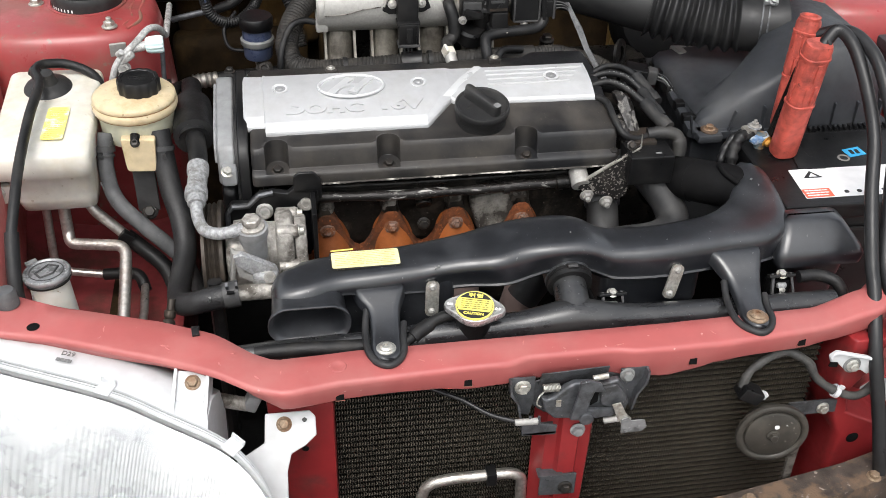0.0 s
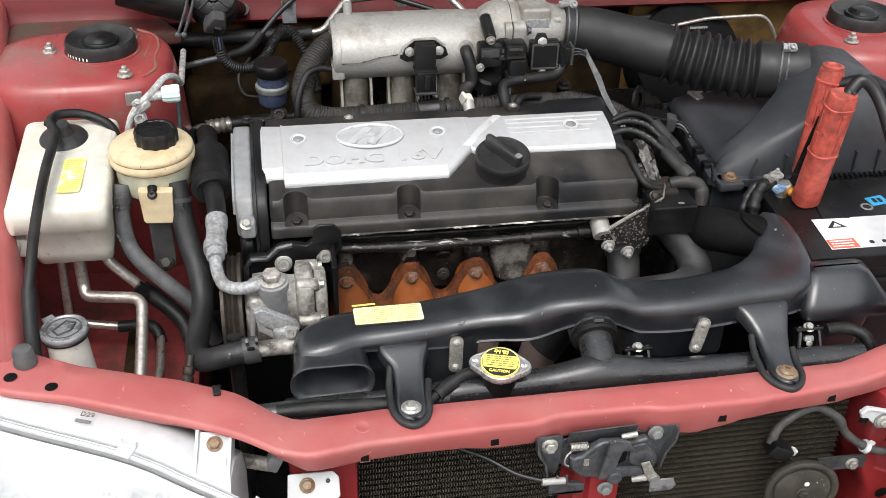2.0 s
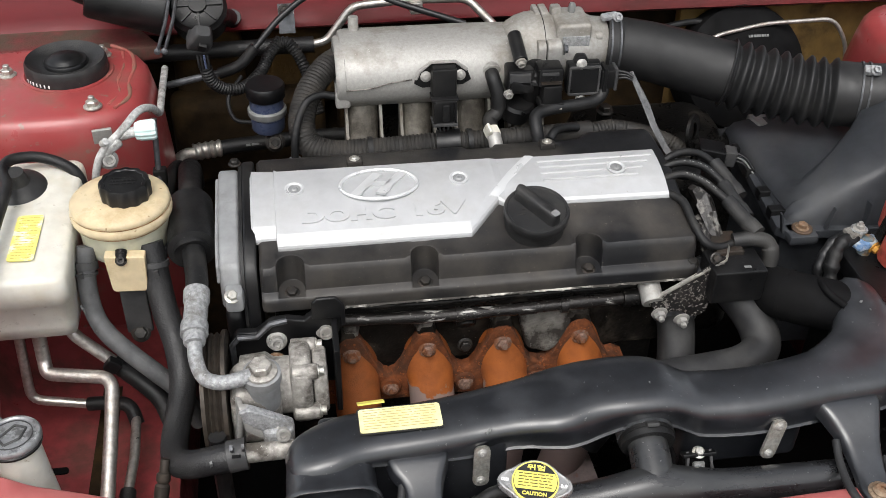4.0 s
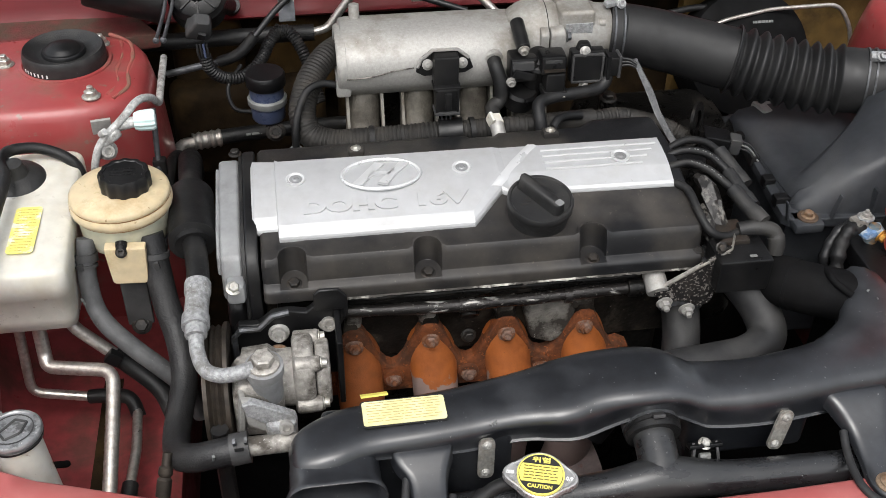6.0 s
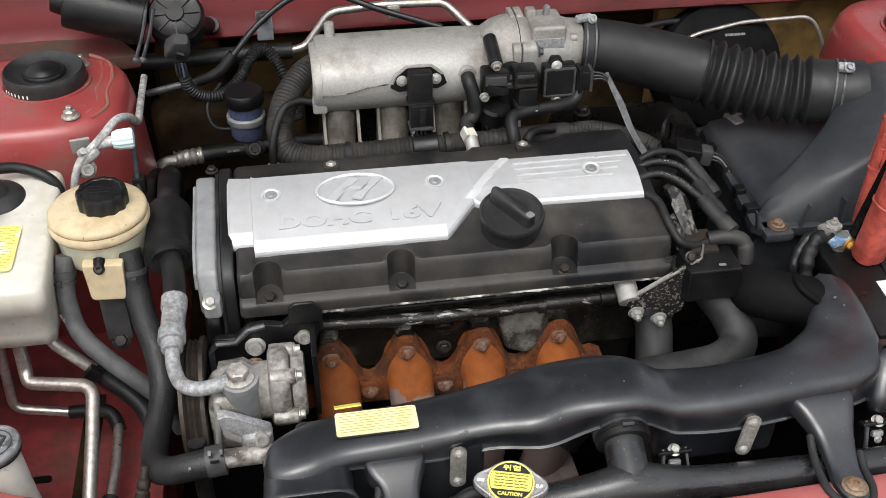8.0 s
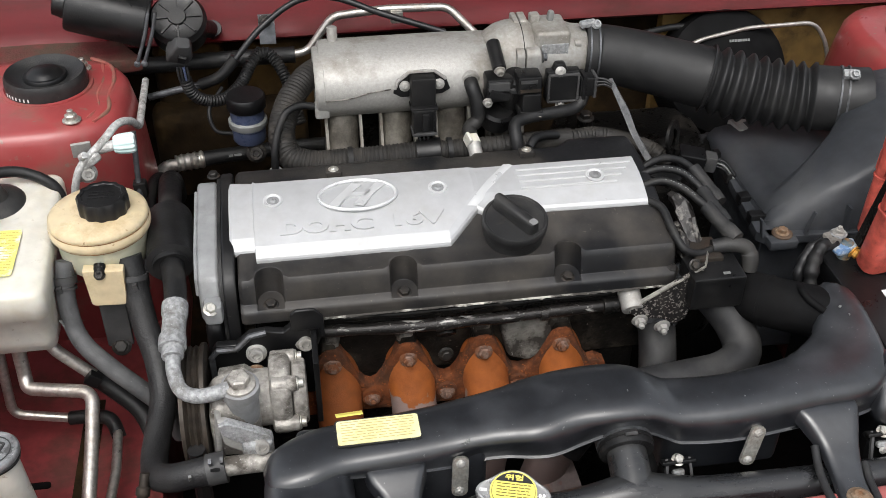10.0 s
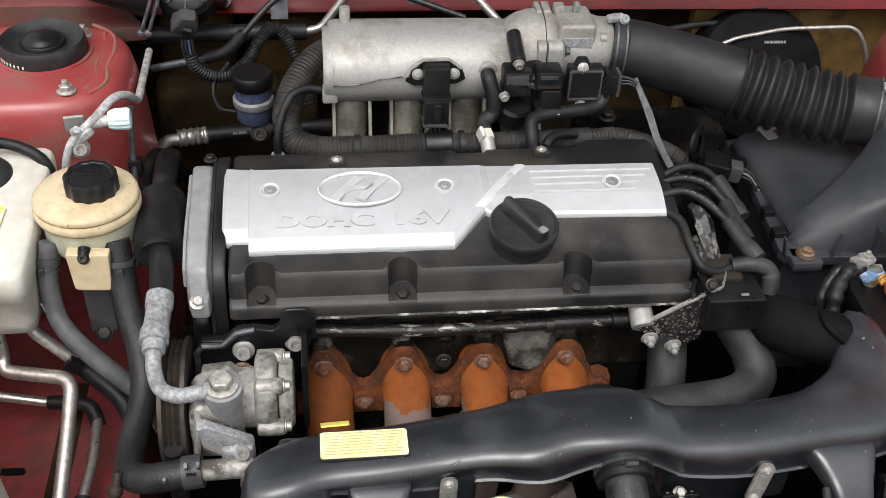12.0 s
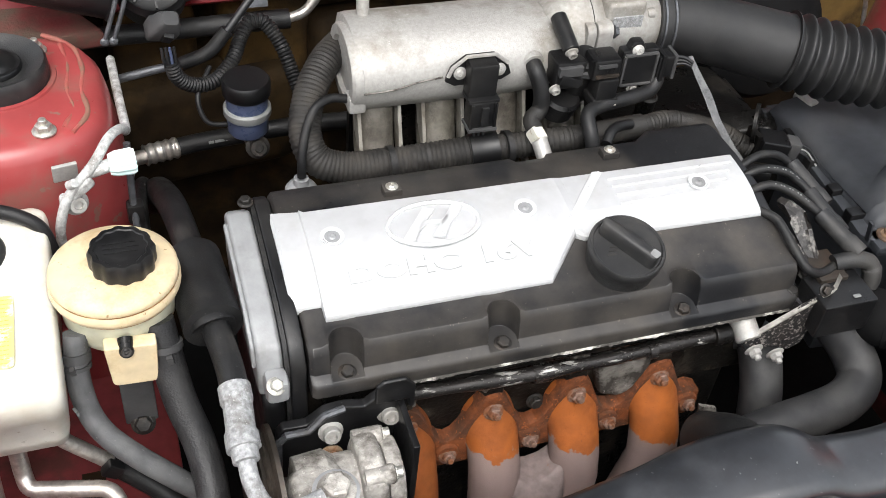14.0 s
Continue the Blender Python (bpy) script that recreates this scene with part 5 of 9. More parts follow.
part("pump_front", loft(B(), [[V(-0.094 + dx * s, 1.062 + dy * s, z) for dx, dy in ((-0.024, -0.030), (0.012, -0.032), (0.026, -0.018), (0.026, 0.026), (-0.010, 0.032), (-0.026, 0.022))] for s, z in ((0.7, 0.795), (0.95, 0.805), (1.0, 0.835), (0.97, 0.858), (0.75, 0.870))]), ALU_DIRTY, pp, bevel=0.005, seg=3)
part("casting_rib", box(B(), (-0.112, 1.035, 0.835), (0.006, 0.024, 0.060), (0, 6, 10)), ALU, pp, bevel=0.002)
part("outlet_boss", lathe(B(), [(0.016, -0.045), (0.0165, -0.012), (0.019, -0.010), (0.019, 0.0), (0.016, 0.001)], (-0.0845, 1.044, 0.888), (0, -0.1, 1), 26), GREYCOVER, pp)
part("banjo_ring", lathe(B(), [(0.0145, 0), (0.0158, 0.003), (0.0158, 0.008), (0.0138, 0.010)], (-0.0845, 1.044, 0.882), (0, -0.1, 1), 26), ALU, pp)
bolt(pp, (-0.0845, 1.043, 0.890), (0, -0.1, 1), 0.0108, ALU_DIRTY, "hex", "banjo_bolt", "large hexagon banjo bolt")
part("stay_arm", loft(B(), [[V(-0.108, y, 0.872), V(-0.097, y, 0.875), V(-0.060, y, 0.853), V(-0.056, y, 0.843), V(-0.062, y, 0.834), V(-0.072, y, 0.834), V(-0.088, y, 0.846), V(-0.104, y, 0.858)] for y in (1.006, 1.016)]), CORRODED, pp, bevel=0.002)
part("stay_arm", loft(B(), [[V(-0.108, y, 0.874), V(-0.098, y, 0.874), V(-0.095, y, 0.846), V(-0.080, y, 0.836), V(-0.086, y, 0.828), V(-0.104, y, 0.842)] for y in (1.010, 1.018)]), ALU, pp, bevel=0.002)
bolt(pp, (-0.068, 1.006, 0.842), (0.1, -1, 0.4), 0.0072, ALU, "socket")
part("suction_elbow", box(B(), (-0.072, 1.012, 0.833), (0.030, 0.022, 0.030)), CORRODED, pp, bevel=0.005, seg=3)
part("suction_pipe", cyl(B(), (-0.108, 0.996, 0.8275), (-0.058, 0.999, 0.8255), 0.0098), ALU_DIRTY, pp, bevel=0.001)
pu = thing("pump_pulley", (-0.13, 1.09, 0.82), "dark grooved steering pump pulley", "pulley")
part("rim", lathe(B(), [(0.020, -0.012), (0.055, -0.012), (0.066, -0.013), (0.066, -0.009), (0.061, -0.006), (0.064, -0.004), (0.061, -0.001), (0.064, 0.002), (0.061, 0.005), (0.066, 0.008), (0.066, 0.012), (0.055, 0.013), (0.02, 0.010)], (-0.133, 1.088, 0.822), (1, 0, 0), 44), PULLEY, pu)
part("drive_belt", tube(B(), [(-0.133, 1.02, 0.83), (-0.133, 1.02, 0.70), (-0.133, 1.03, 0.55)], 0.009, seg=8), RUBBER, pu)
pb = thing("pump_bracket", (-0.06, 1.125, 0.83), "black steel pump bracket bolted to the engine", "bracket")
part("back_plate", prism(B(), [(-0.116, 0.80), (-0.116, 0.862), (-0.110, 0.870), (-0.090, 0.869), (-0.075, 0.882), (-0.058, 0.884), (-0.040, 0.880), (-0.026, 0.892), (-0.004, 0.892), (0.0, 0.870), (-0.008, 0.85), (-0.008, 0.79)], "xz", 1.124, 1.134), BLACK, pb, bevel=0.002)
part("edge_flange", tube(B(), [(-0.116, 1.120, 0.80), (-0.116, 1.118, 0.860), (-0.109, 1.118, 0.869), (-0.090, 1.119, 0.868), (-0.075, 1.122, 0.881), (-0.058, 1.124, 0.883)], 0.0035, seg=8, smooth=False), LATCH, pb)
part("side_plate", box(B(), (-0.009, 1.100, 0.838), (0.006, 0.055, 0.085)), BLACK, pb, bevel=0.0015)
bolt(pb, (-0.018, 1.126, 0.864), (0, -1, 0.25), 0.0078, ALU, "socket")
bolt(pb, (-0.070, 1.123, 0.857), (0, -1, 0.25), 0.0076, ALU, "socket")
bolt(pb, (-0.072, 1.112, 0.838), (0, -1, 0.25), 0.0075, OLD_BOLT)
part("lift_hook", loft(B(), [[V(-0.032, y, 0.884), V(-0.032, y, 0.905), V(-0.026, y, 0.911), V(-0.006, y, 0.911), V(0.003, y, 0.90), V(0.003, y, 0.872), V(-0.002, y, 0.872), V(-0.003, y, 0.884)] for y in (1.120, 1.125)]), BLACK, pb, bevel=0.002)

# air conditioning and fuel lines over the red panel
al = thing("refrigerant_pipe", (-0.28, 1.16, 0.80), "bare aluminium refrigerant pipe with two bends", "pipe", "refrigerant pipes")
pipe("pipe_run", [(-0.325, 1.195, 0.90), (-0.325, 1.180, 0.806), (-0.322, 1.168, 0.797), (-0.250, 1.148, 0.802), (-0.250, 1.10, 0.780), (-0.251, 1.05, 0.760), (-0.256, 0.95, 0.71)], 0.0075, STEEL, al, 0.016)
a2 = thing("refrigerant_pipe", (-0.31, 1.19, 0.77), "thin bare aluminium pipe ending in a black sleeve", "pipe", "refrigerant pipes")
pipe("pipe_run", [(-0.350, 1.205, 0.86), (-0.353, 1.188, 0.742), (-0.285, 1.178, 0.736)], 0.0055, STEEL, a2, 0.014)
pipe("sleeve", [(-0.290, 1.179, 0.736), (-0.262, 1.174, 0.740), (-0.242, 1.166, 0.742), (-0.235, 1.150, 0.725)], 0.0080, RUBBER, a2, 0.014)
pipe("lower_pipe", [(-0.236, 1.155, 0.732), (-0.234, 1.10, 0.728), (-0.238, 1.04, 0.726)], 0.0055, STEEL, a2, 0.01)
pipe("lower_sleeve", [(-0.237, 1.052, 0.727), (-0.240, 1.0, 0.72), (-0.20, 0.98, 0.71)], 0.0085, RUBBER, a2, 0.014)
a3 = thing("refrigerant_pipe", (-0.27, 1.185, 0.81), "bare aluminium pipe running into a black hose", "pipe", "refrigerant pipes")
pipe("pipe_run", [(-0.300, 1.20, 0.87), (-0.292, 1.186, 0.838), (-0.250, 1.182, 0.790)], 0.0070, STEEL, a3, 0.014)
pipe("sleeve", [(-0.254, 1.183, 0.794), (-0.232, 1.175, 0.775), (-0.205, 1.16, 0.755), (-0.19, 1.13, 0.72)], 0.0105, RUBBER, a3, 0.02)
part("clip", box(B(), (-0.252, 1.170, 0.800), (0.016, 0.010, 0.016), (0, 40, 0)), BLACK, a3, bevel=0.002)
a4 = thing("line_fitting", (-0.19, 1.0, 0.78), "corroded ringed line fitting below the suction hose", "fitting")
part("fitting", tube(B(), [(-0.184, 1.010, 0.816), (-0.187, 1.000, 0.803), (-0.192, 0.985, 0.782)], lambda s, k: 0.0048 if k < 0.3 else (0.0070 if k < 0.5 else 0.0052 if k < 0.6 else 0.0074), n=10), PULLEY, a4)

wb = thing("washer_bottle", (-0.32, 1.01, 0.80), "white washer bottle neck with a grey flip cap", "washer bottle")
part("neck", lathe(B(), [(0.026, -0.10), (0.0235, -0.05), (0.0222, -0.012), (0.0220, 0.0)], (-0.316, 1.007, 0.864), (-0.05, 0.06, 1), 30), TANK, wb)
WM = Matrix.Translation((-0.316, 1.007, 0.865)) @ aim((-0.05, 0.04, 1)) @ Matrix.Diagonal((0.84, 0.80, 0.9, 1))
part("cap", loft(B(), [[WM @ V(r * math.cos(a) * 1.0, r * math.sin(a) * 1.08, h) for a in [2 * math.pi * i / 36 for i in range(36)]] for r, h in ((0.030, 0), (0.0315, 0.002), (0.0315, 0.006), (0.030, 0.008), (0.027, 0.0085), (0.0255, 0.0072), (0.0001, 0.0072))]), WORN_SILVER, wb, "grey flip cap with a moulded fan mark")
part("cap_seal", loft(B(), [[WM @ V(r * math.cos(a), r * math.sin(a) * 1.08, h) for a in [2 * math.pi * i / 36 for i in range(36)]] for r, h in ((0.0285, -0.0045), (0.0305, -0.004), (0.031, -0.001), (0.029, 0.0005))]), BLACK, wb, "black rubber seal")
part("cap_tab", box(B(), (-0.336, 1.029, 0.868), (0.014, 0.009, 0.005), (0, 0, 35)), GREYCAP, wb, bevel=0.001)
bm = B()
for P in ([(-0.012, -0.009), (0.012, -0.009), (0.016, 0.006), (0.0, 0.013), (-0.016, 0.006)],):
    for p, q in zip(P, P[1:] + P[:1]):
        tube(bm, [WM @ V(*p, 0.0076), WM @ V(*q, 0.0076)], 0.0013, seg=6, smooth=False)
part("fan_mark", bm, GREYCAP_DARK, wb)
part("cap_groove", loft(B(), [[WM @ V(r * math.cos(a), r * 1.08 * math.sin(a), h) for r, h in ((0.0215, 0.0070), (0.0218, 0.0079), (0.0228, 0.0079), (0.0231, 0.0070))] for a in [2 * math.pi * i / 36 for i in range(37)]], cap=False), GREYCAP_DARK, wb)

# lines on the tower
ac = thing("service_valve", (-0.23, 1.37, 0.96), "corroded aluminium air conditioning line with pale teal valve cap", "valve")
pipe("line", [(-0.268, 1.345, 0.885), (-0.266, 1.342, 0.935), (-0.255, 1.345, 0.966), (-0.228, 1.362, 0.985), (-0.212, 1.388, 0.995), (-0.200, 1.412, 0.984), (-0.196, 1.440, 0.957), (-0.198, 1.50, 0.952), (-0.200, 1.585, 0.945)], 0.0046, CORRODED_PALE, ac, 0.014)
part("block", box(B(), (-0.243, 1.352, 0.968), (0.026, 0.011, 0.012), (0, -28, 20)), CORRODED_PALE, ac, bevel=0.004, seg=3)
part("bracket", box(B(), (-0.254, 1.372, 0.972), (0.022, 0.004, 0.020), (12, 0, 10)), ALU, ac, bevel=0.001)
part("charge_port", cyl(B(), (-0.252, 1.350, 0.974), (-0.246, 1.344, 0.981), 0.0042), CORRODED_PALE, ac, bevel=0.001)
part("valve_stem", cyl(B(), (-0.236, 1.362, 0.976), (-0.214, 1.366, 0.979), 0.0062), CORRODED_PALE, ac, bevel=0.001)
part("valve_cap", lathe(B(), [(0.0090, 0), (0.0098, 0.002), (0.0112, 0.006), (0.0118, 0.020), (0.0100, 0.0235), (0.0001, 0.0235)], (-0.216, 1.366, 0.979), (0.92, 0.05, 0.02), 72, wob=lambda a, h: 1 + 0.05 * math.cos(12 * a)), TEAL, ac, "pale teal plastic valve cap")
bolt(ac, (-0.249, 1.352, 0.952), (0.3, -1, 0.4), 0.0078, ALU, "socket")
part("clamp_arm", box(B(), (-0.252, 1.358, 0.948), (0.022, 0.010, 0.020)), CORRODED_PALE, ac, bevel=0.004)
fl = thing("brake_line", (-0.2, 1.4, 0.88), "thin steel line clipped down the tower side", "pipe")
pipe("line", [(-0.198, 1.40, 0.975), (-0.200, 1.385, 0.92), (-0.200, 1.36, 0.86), (-0.205, 1.33, 0.80)], 0.0035, LATCH, fl)
part("clip", box(B(), (-0.199, 1.384, 0.905), (0.016, 0.014, 0.022)), BLACK, fl, bevel=0.003)
ah = thing("air_conditioning_hose", (-0.1, 1.57, 0.83), "black air conditioning hose with a crimped metal collar", "hose")
part("crimp", tube(B(), [(-0.178, 1.583, 0.813), (-0.166, 1.586, 0.813), (-0.150, 1.589, 0.813), (-0.140, 1.591, 0.813)], lambda s, k: 0.0118 + 0.0010 * math.cos(s * 700), seg=20), STEEL, ah)
part("metal_end", tube(B(), [(-0.174, 1.583, 0.813), (-0.197, 1.570, 0.812), (-0.212, 1.50, 0.80)], 0.0085), STEEL, ah)
part("hose_run", tube(B(), [(-0.142, 1.591, 0.813), (-0.10, 1.596, 0.814), (0.0, 1.602, 0.816), (0.08, 1.605, 0.812)], 0.0108), RUBBER, ah)
print_bars("hose_print", axes((-0.105, 1.5865, 0.8195), (1, 0.12, 0), (0, 0.5, 1)), GREYCAP, ah, 1, 0.0032, 0.055, 0.01, 21)
bolt(ah, (-0.062, 1.50, 0.872), (0, -1, 0.5), 0.009, DARK_BOLT, "socket")

fc = thing("fluid_cup", (-0.068, 1.51, 0.88), "small blue-tinted fluid cup with a black cap", "fluid cup")
c = (-0.069, 1.515, 0)
part("cup", lathe(B(), [(0.020, 0.885), (0.022, 0.888), (0.022, 0.905), (0.0245, 0.907), (0.0245, 0.913), (0.022, 0.915), (0.022, 0.935)], c, seg=32), BLUE, fc)
part("cup_band", lathe(B(), [(0.0245, 0.9075), (0.0255, 0.909), (0.0255, 0.916), (0.0235, 0.918)], c, seg=32), GREYCAP, fc, "frosted grey band")
part("cap", lathe(B(), [(0.024, 0.933), (0.0255, 0.935), (0.0255, 0.949), (0.0235, 0.952), (0.0001, 0.952)], c, seg=36), BLACK, fc)
part("spout", cyl(B(), (-0.069, 1.515, 0.888), (-0.062, 1.510, 0.860), 0.009), ALU, fc)
hose("thin_hose", [(-0.09, 1.515, 0.895), (-0.112, 1.515, 0.902), (-0.118, 1.53, 0.925), (-0.10, 1.56, 0.94)], 0.0028, RUBBER, fc)

# wiper drive on the bulkhead
wm = thing("wiper_motor", (-0.2, 1.58, 1.0), "black cylindrical wiper motor with gear housing", "wiper motor")
part("motor_can", lathe(B(), [(0.010, -0.116), (0.017, -0.114), (0.019, -0.100), (0.0320, -0.097), (0.0335, -0.092), (0.0335, 0), (0.0355, 0.001), (0.0355, 0.004)], (-0.190, 1.603, 1.020), (1, -0.06, -0.30), 32), BLACK, wm)
for dx in (0.0, 0.009):
    part("clamp_strap", tube(B(), [(-0.181 + dx, 1.575, 1.045), (-0.188 + dx, 1.567, 1.020), (-0.199 + dx, 1.562, 0.992), (-0.203 + dx, 1.562, 0.982)], 0.0024, seg=8), LATCH, wm, "dull steel strap")
    bolt(wm, (-0.203 + dx, 1.560, 0.982), (0, -1, 0.3), 0.0030, LATCH, "screw", "screw")
GA = (0.02, -0.62, 0.78)
part("gear_housing", lathe(B(), [(0.0365, -0.03), (0.0375, 0.0), (0.0345, 0.004), (0.033, 0.007), (0.030, 0.006), (0.012, 0.007), (0.011, 0.011), (0.0001, 0.011)], (-0.148, 1.600, 1.022), GA, 36), BLACK, wm)
GM = Matrix.Translation((-0.148, 1.600, 1.022)) @ aim(GA)
for k in range(8):
    a = 2 * math.pi * k / 8
    bm = B()
    bmesh.ops.create_cube(bm, size=1, matrix=GM @ Matrix.Rotation(a, 4, "Z") @ pose(0.0205, 0, 0.0075) @ Matrix.Diagonal((0.020, 0.0022, 0.003, 1)))
    part("rib", bm, BLACK, wm)
part("mount_arm", tube(B(), [(-0.128, 1.59, 1.012), (-0.112, 1.635, 0.99)], 0.012, smooth=False), BLACK, wm)
part("mount_eye", lathe(B(), [(0.0115, -0.01), (0.0125, 0.0), (0.0115, 0.004), (0.007, 0.004)], (-0.1085, 1.650, 0.983), (0.1, -0.8, 0.7), 24), BLACK, wm)
bolt(wm, (-0.1085, 1.648, 0.985), (0.1, -0.8, 0.7), 0.0056, LATCH, "socket")
PG = pose(-0.1455, 1.540, 1.006, 38, 0, 0) @ Matrix.Rotation(radians(18), 4, "Y")
part("plug", loft(B(), [[PG @ V(u, v, h) for u, v in rrect(0, 0, w, d, 0.004, 3)] for w, d, h in ((0.024, 0.016, -0.016), (0.030, 0.021, -0.012), (0.031, 0.022, 0.004), (0.026, 0.020, 0.008), (0.022, 0.018, 0.020), (0.016, 0.014, 0.024))]), GREYCAP_DARK, wm, "dusty grey wiring plug", sharp=40)
part("plug_latch", box(B(), PG @ V(0.002, -0.0125, 0.002), (0.010, 0.005, 0.016), (38, 18, 0)), BLACK, wm, bevel=0.001)
for dx in (-0.006, -0.002, 0.002, 0.006):
    hose("wire", [(-0.144 + dx, 1.527, 0.990), (-0.143 + dx, 1.525, 0.975), (-0.141 + dx * 0.5, 1.527, 0.958)], 0.0016, BLUE if dx == 0.002 else CABLE, wm)
lm = thing("wiring_loom", (-0.05, 1.55, 0.93), "black corrugated wiring loom tube sagging along the bulkhead", "wiring loom", "wiring looms")
part("conduit", tube(B(), [(-0.142, 1.528, 0.972), (-0.137, 1.530, 0.952), (-0.122, 1.536, 0.936), (-0.098, 1.546, 0.931), (-0.075, 1.566, 0.941), (-0.06, 1.59, 0.957), (-0.045, 1.605, 0.968)], ribbed(0.0078, 0.0042, 0.0007), seg=14, n=40), RUBBER, lm)
part("conduit", tube(B(), [(-0.050, 1.60, 0.966), (-0.034, 1.60, 0.964), (-0.018, 1.585, 0.942), (-0.008, 1.565, 0.912), (0.0, 1.545, 0.885)], ribbed(0.0078, 0.0042, 0.0007), seg=14, n=40), RUBBER, lm)
ck = thing("control_cable", (-0.05, 1.62, 0.97), "black sheathed control cable curving over the manifold", "cable")
hose("sheath", [(-0.198, 1.575, 0.925), (-0.150, 1.57, 0.937), (-0.10, 1.565, 0.955), (-0.08, 1.568, 0.975), (-0.04, 1.59, 1.010), (0.01, 1.61, 1.035), (0.06, 1.61, 1.035), (0.12, 1.585, 1.02), (0.20, 1.56, 1.0)], 0.0042, CABLE, ck)
hose("boot", [(-0.128, 1.568, 0.942), (-0.10, 1.565, 0.955), (-0.078, 1.569, 0.977)], 0.0075, RUBBER, ck)
hose("grey_end", [(-0.198, 1.575, 0.925), (-0.160, 1.571, 0.935), (-0.128, 1.568, 0.942)], 0.0048, LATCH, ck)
part("clip_bracket", box(B(), (-0.035, 1.635, 0.985), (0.022, 0.004, 0.040), (-25, 0, 0)), LATCH, ck)
bolt(ck, (-0.037, 1.632, 0.998), (0, -0.9, 0.5), 0.006, DARK_BOLT)
hp = thing("heater_pipe", (0.1, 1.63, 0.96), "bright bent steel pipe with a black sleeve along the cowl", "pipe")
pipe("steel_pipe", [(-0.005, 1.628, 0.948), (0.018, 1.632, 0.950), (0.055, 1.636, 0.998), (0.13, 1.638, 1.003), (0.215, 1.636, 1.002), (0.255, 1.61, 0.966), (0.266, 1.60, 0.93)], 0.0058, STEEL, hp, 0.012)
part("pipe_clip", box(B(), (0.143, 1.632, 0.994), (0.018, 0.012, 0.018)), ZINC, hp, bevel=0.003)
pipe("sleeve", [(-0.24, 1.628, 0.945), (-0.10, 1.630, 0.946), (0.0, 1.628, 0.948)], 0.0115, RUBBER, hp)

# ---- air intake duct over the radiator ----
du = thing("intake_duct", (0.25, 0.97, 0.83), "glossy black moulded plastic intake duct across the bay", "air duct")
ST = [((-0.066, 0.940), (-0.066, 0.962), 0.866), ((-0.060, 0.926), (-0.058, 0.974), 0.873), ((-0.045, 0.920), (-0.040, 0.984), 0.878), ((-0.02, 0.922), (-0.015, 0.992), 0.881), ((0.01, 0.932), (0.01, 0.996), 0.881), ((0.06, 0.935), (0.06, 1.0), 0.882),
      ((0.105, 0.939), (0.10, 1.005), 0.883), ((0.130, 0.940), (0.125, 1.008), 0.885), ((0.150, 0.940), (0.144, 1.010), 0.887), ((0.168, 0.9375), (0.161, 1.012), 0.889), ((0.186, 0.934), (0.180, 1.015), 0.892), ((0.203, 0.935), (0.196, 1.018), 0.894), ((0.219, 0.939), (0.210, 1.019), 0.896), ((0.236, 0.9405), (0.226, 1.02), 0.898), ((0.262, 0.939), (0.256, 1.02), 0.900), ((0.289, 0.939), (0.285, 1.018), 0.900),
      ((0.307, 0.939), (0.304, 1.013), 0.897), ((0.322, 0.937), (0.318, 1.006), 0.892), ((0.338, 0.935), (0.333, 1.002), 0.889), ((0.383, 0.934), (0.381, 0.999), 0.889), ((0.43, 0.938), (0.43, 1.004), 0.890), ((0.472, 0.944), (0.466, 1.013), 0.890),
      ((0.520, 0.948), (0.494, 1.031), 0.890), ((0.548, 0.960), (0.510, 1.046), 0.891), ((0.564, 0.984), (0.520, 1.062), 0.893), ((0.571, 1.02), (0.526, 1.076), 0.896), ((0.573, 1.06), (0.529, 1.090), 0.900), ((0.571, 1.09), (0.532, 1.102), 0.899), ((0.563, 1.108), (0.542, 1.110), 0.892)]
LIP_BACK = [(0.06, 0.0), (0.105, 0.003), (0.13, 0.009), (0.166, 0.009), (0.186, 0.006), (0.203, 0.002), (0.219, 0.0), (0.236, 0.003), (0.262, 0.010), (0.289, 0.011), (0.312, 0.008), (0.34, 0.003), (0.40, 0.0)]
rings = []
for i, (f, b, zt) in enumerate(ST):
    F, K = V(*f, 0), V(*b, 0)
    e = 0.006 if i in (0, len(ST) - 1) else 0.0
    w = (K - F).length
    d = (K - F).normalized()
    P = [(0.012 + e, -0.050), (0.006 + e, -0.0405), (-0.0008 + e, -0.0392), (-0.0012 + e, -0.0380), (0.0014 + e, -0.0368), (0.0 + e, -0.016), (0.0009 + e, -0.0095), (0.0032 + e, -0.0048), (0.0070 + e, -0.0018), (0.0125 + e, -0.0002),
         (w * 0.35, 0.001), (w * 0.7, 0.001), (w - 0.010, -0.002), (w - 0.003, -0.008), (w, -0.018), (w - 0.002, -0.05)]
    set_back = ramp(f[0], LIP_BACK)
    P = [(u + set_back * (1.0 if k < 5 else 0.4 if k == 5 else 0.0), z) for k, (u, z) in enumerate(P)]
    if i < 7:
        cut_down = (0.12, 0.12, 0.12, 0.12, 0.25, 0.5, 0.8)[i]
        P = [(u, z if z > -0.011 or k > 9 else -0.011 + (z + 0.011) * cut_down) for k, (u, z) in enumerate(P)]
    rings.append([F + d * u + V(0, 0, zt + z - e) for u, z in P])
fine = []
for k in range(len(rings[0])):
    fine.append(glide([r[k] for r in rings], 4))
part("duct_body", loft(B(), [[fine[k][i] for k in range(len(fine))] for i in range(len(fine[0]))]), DUCT, du, sharp=55)
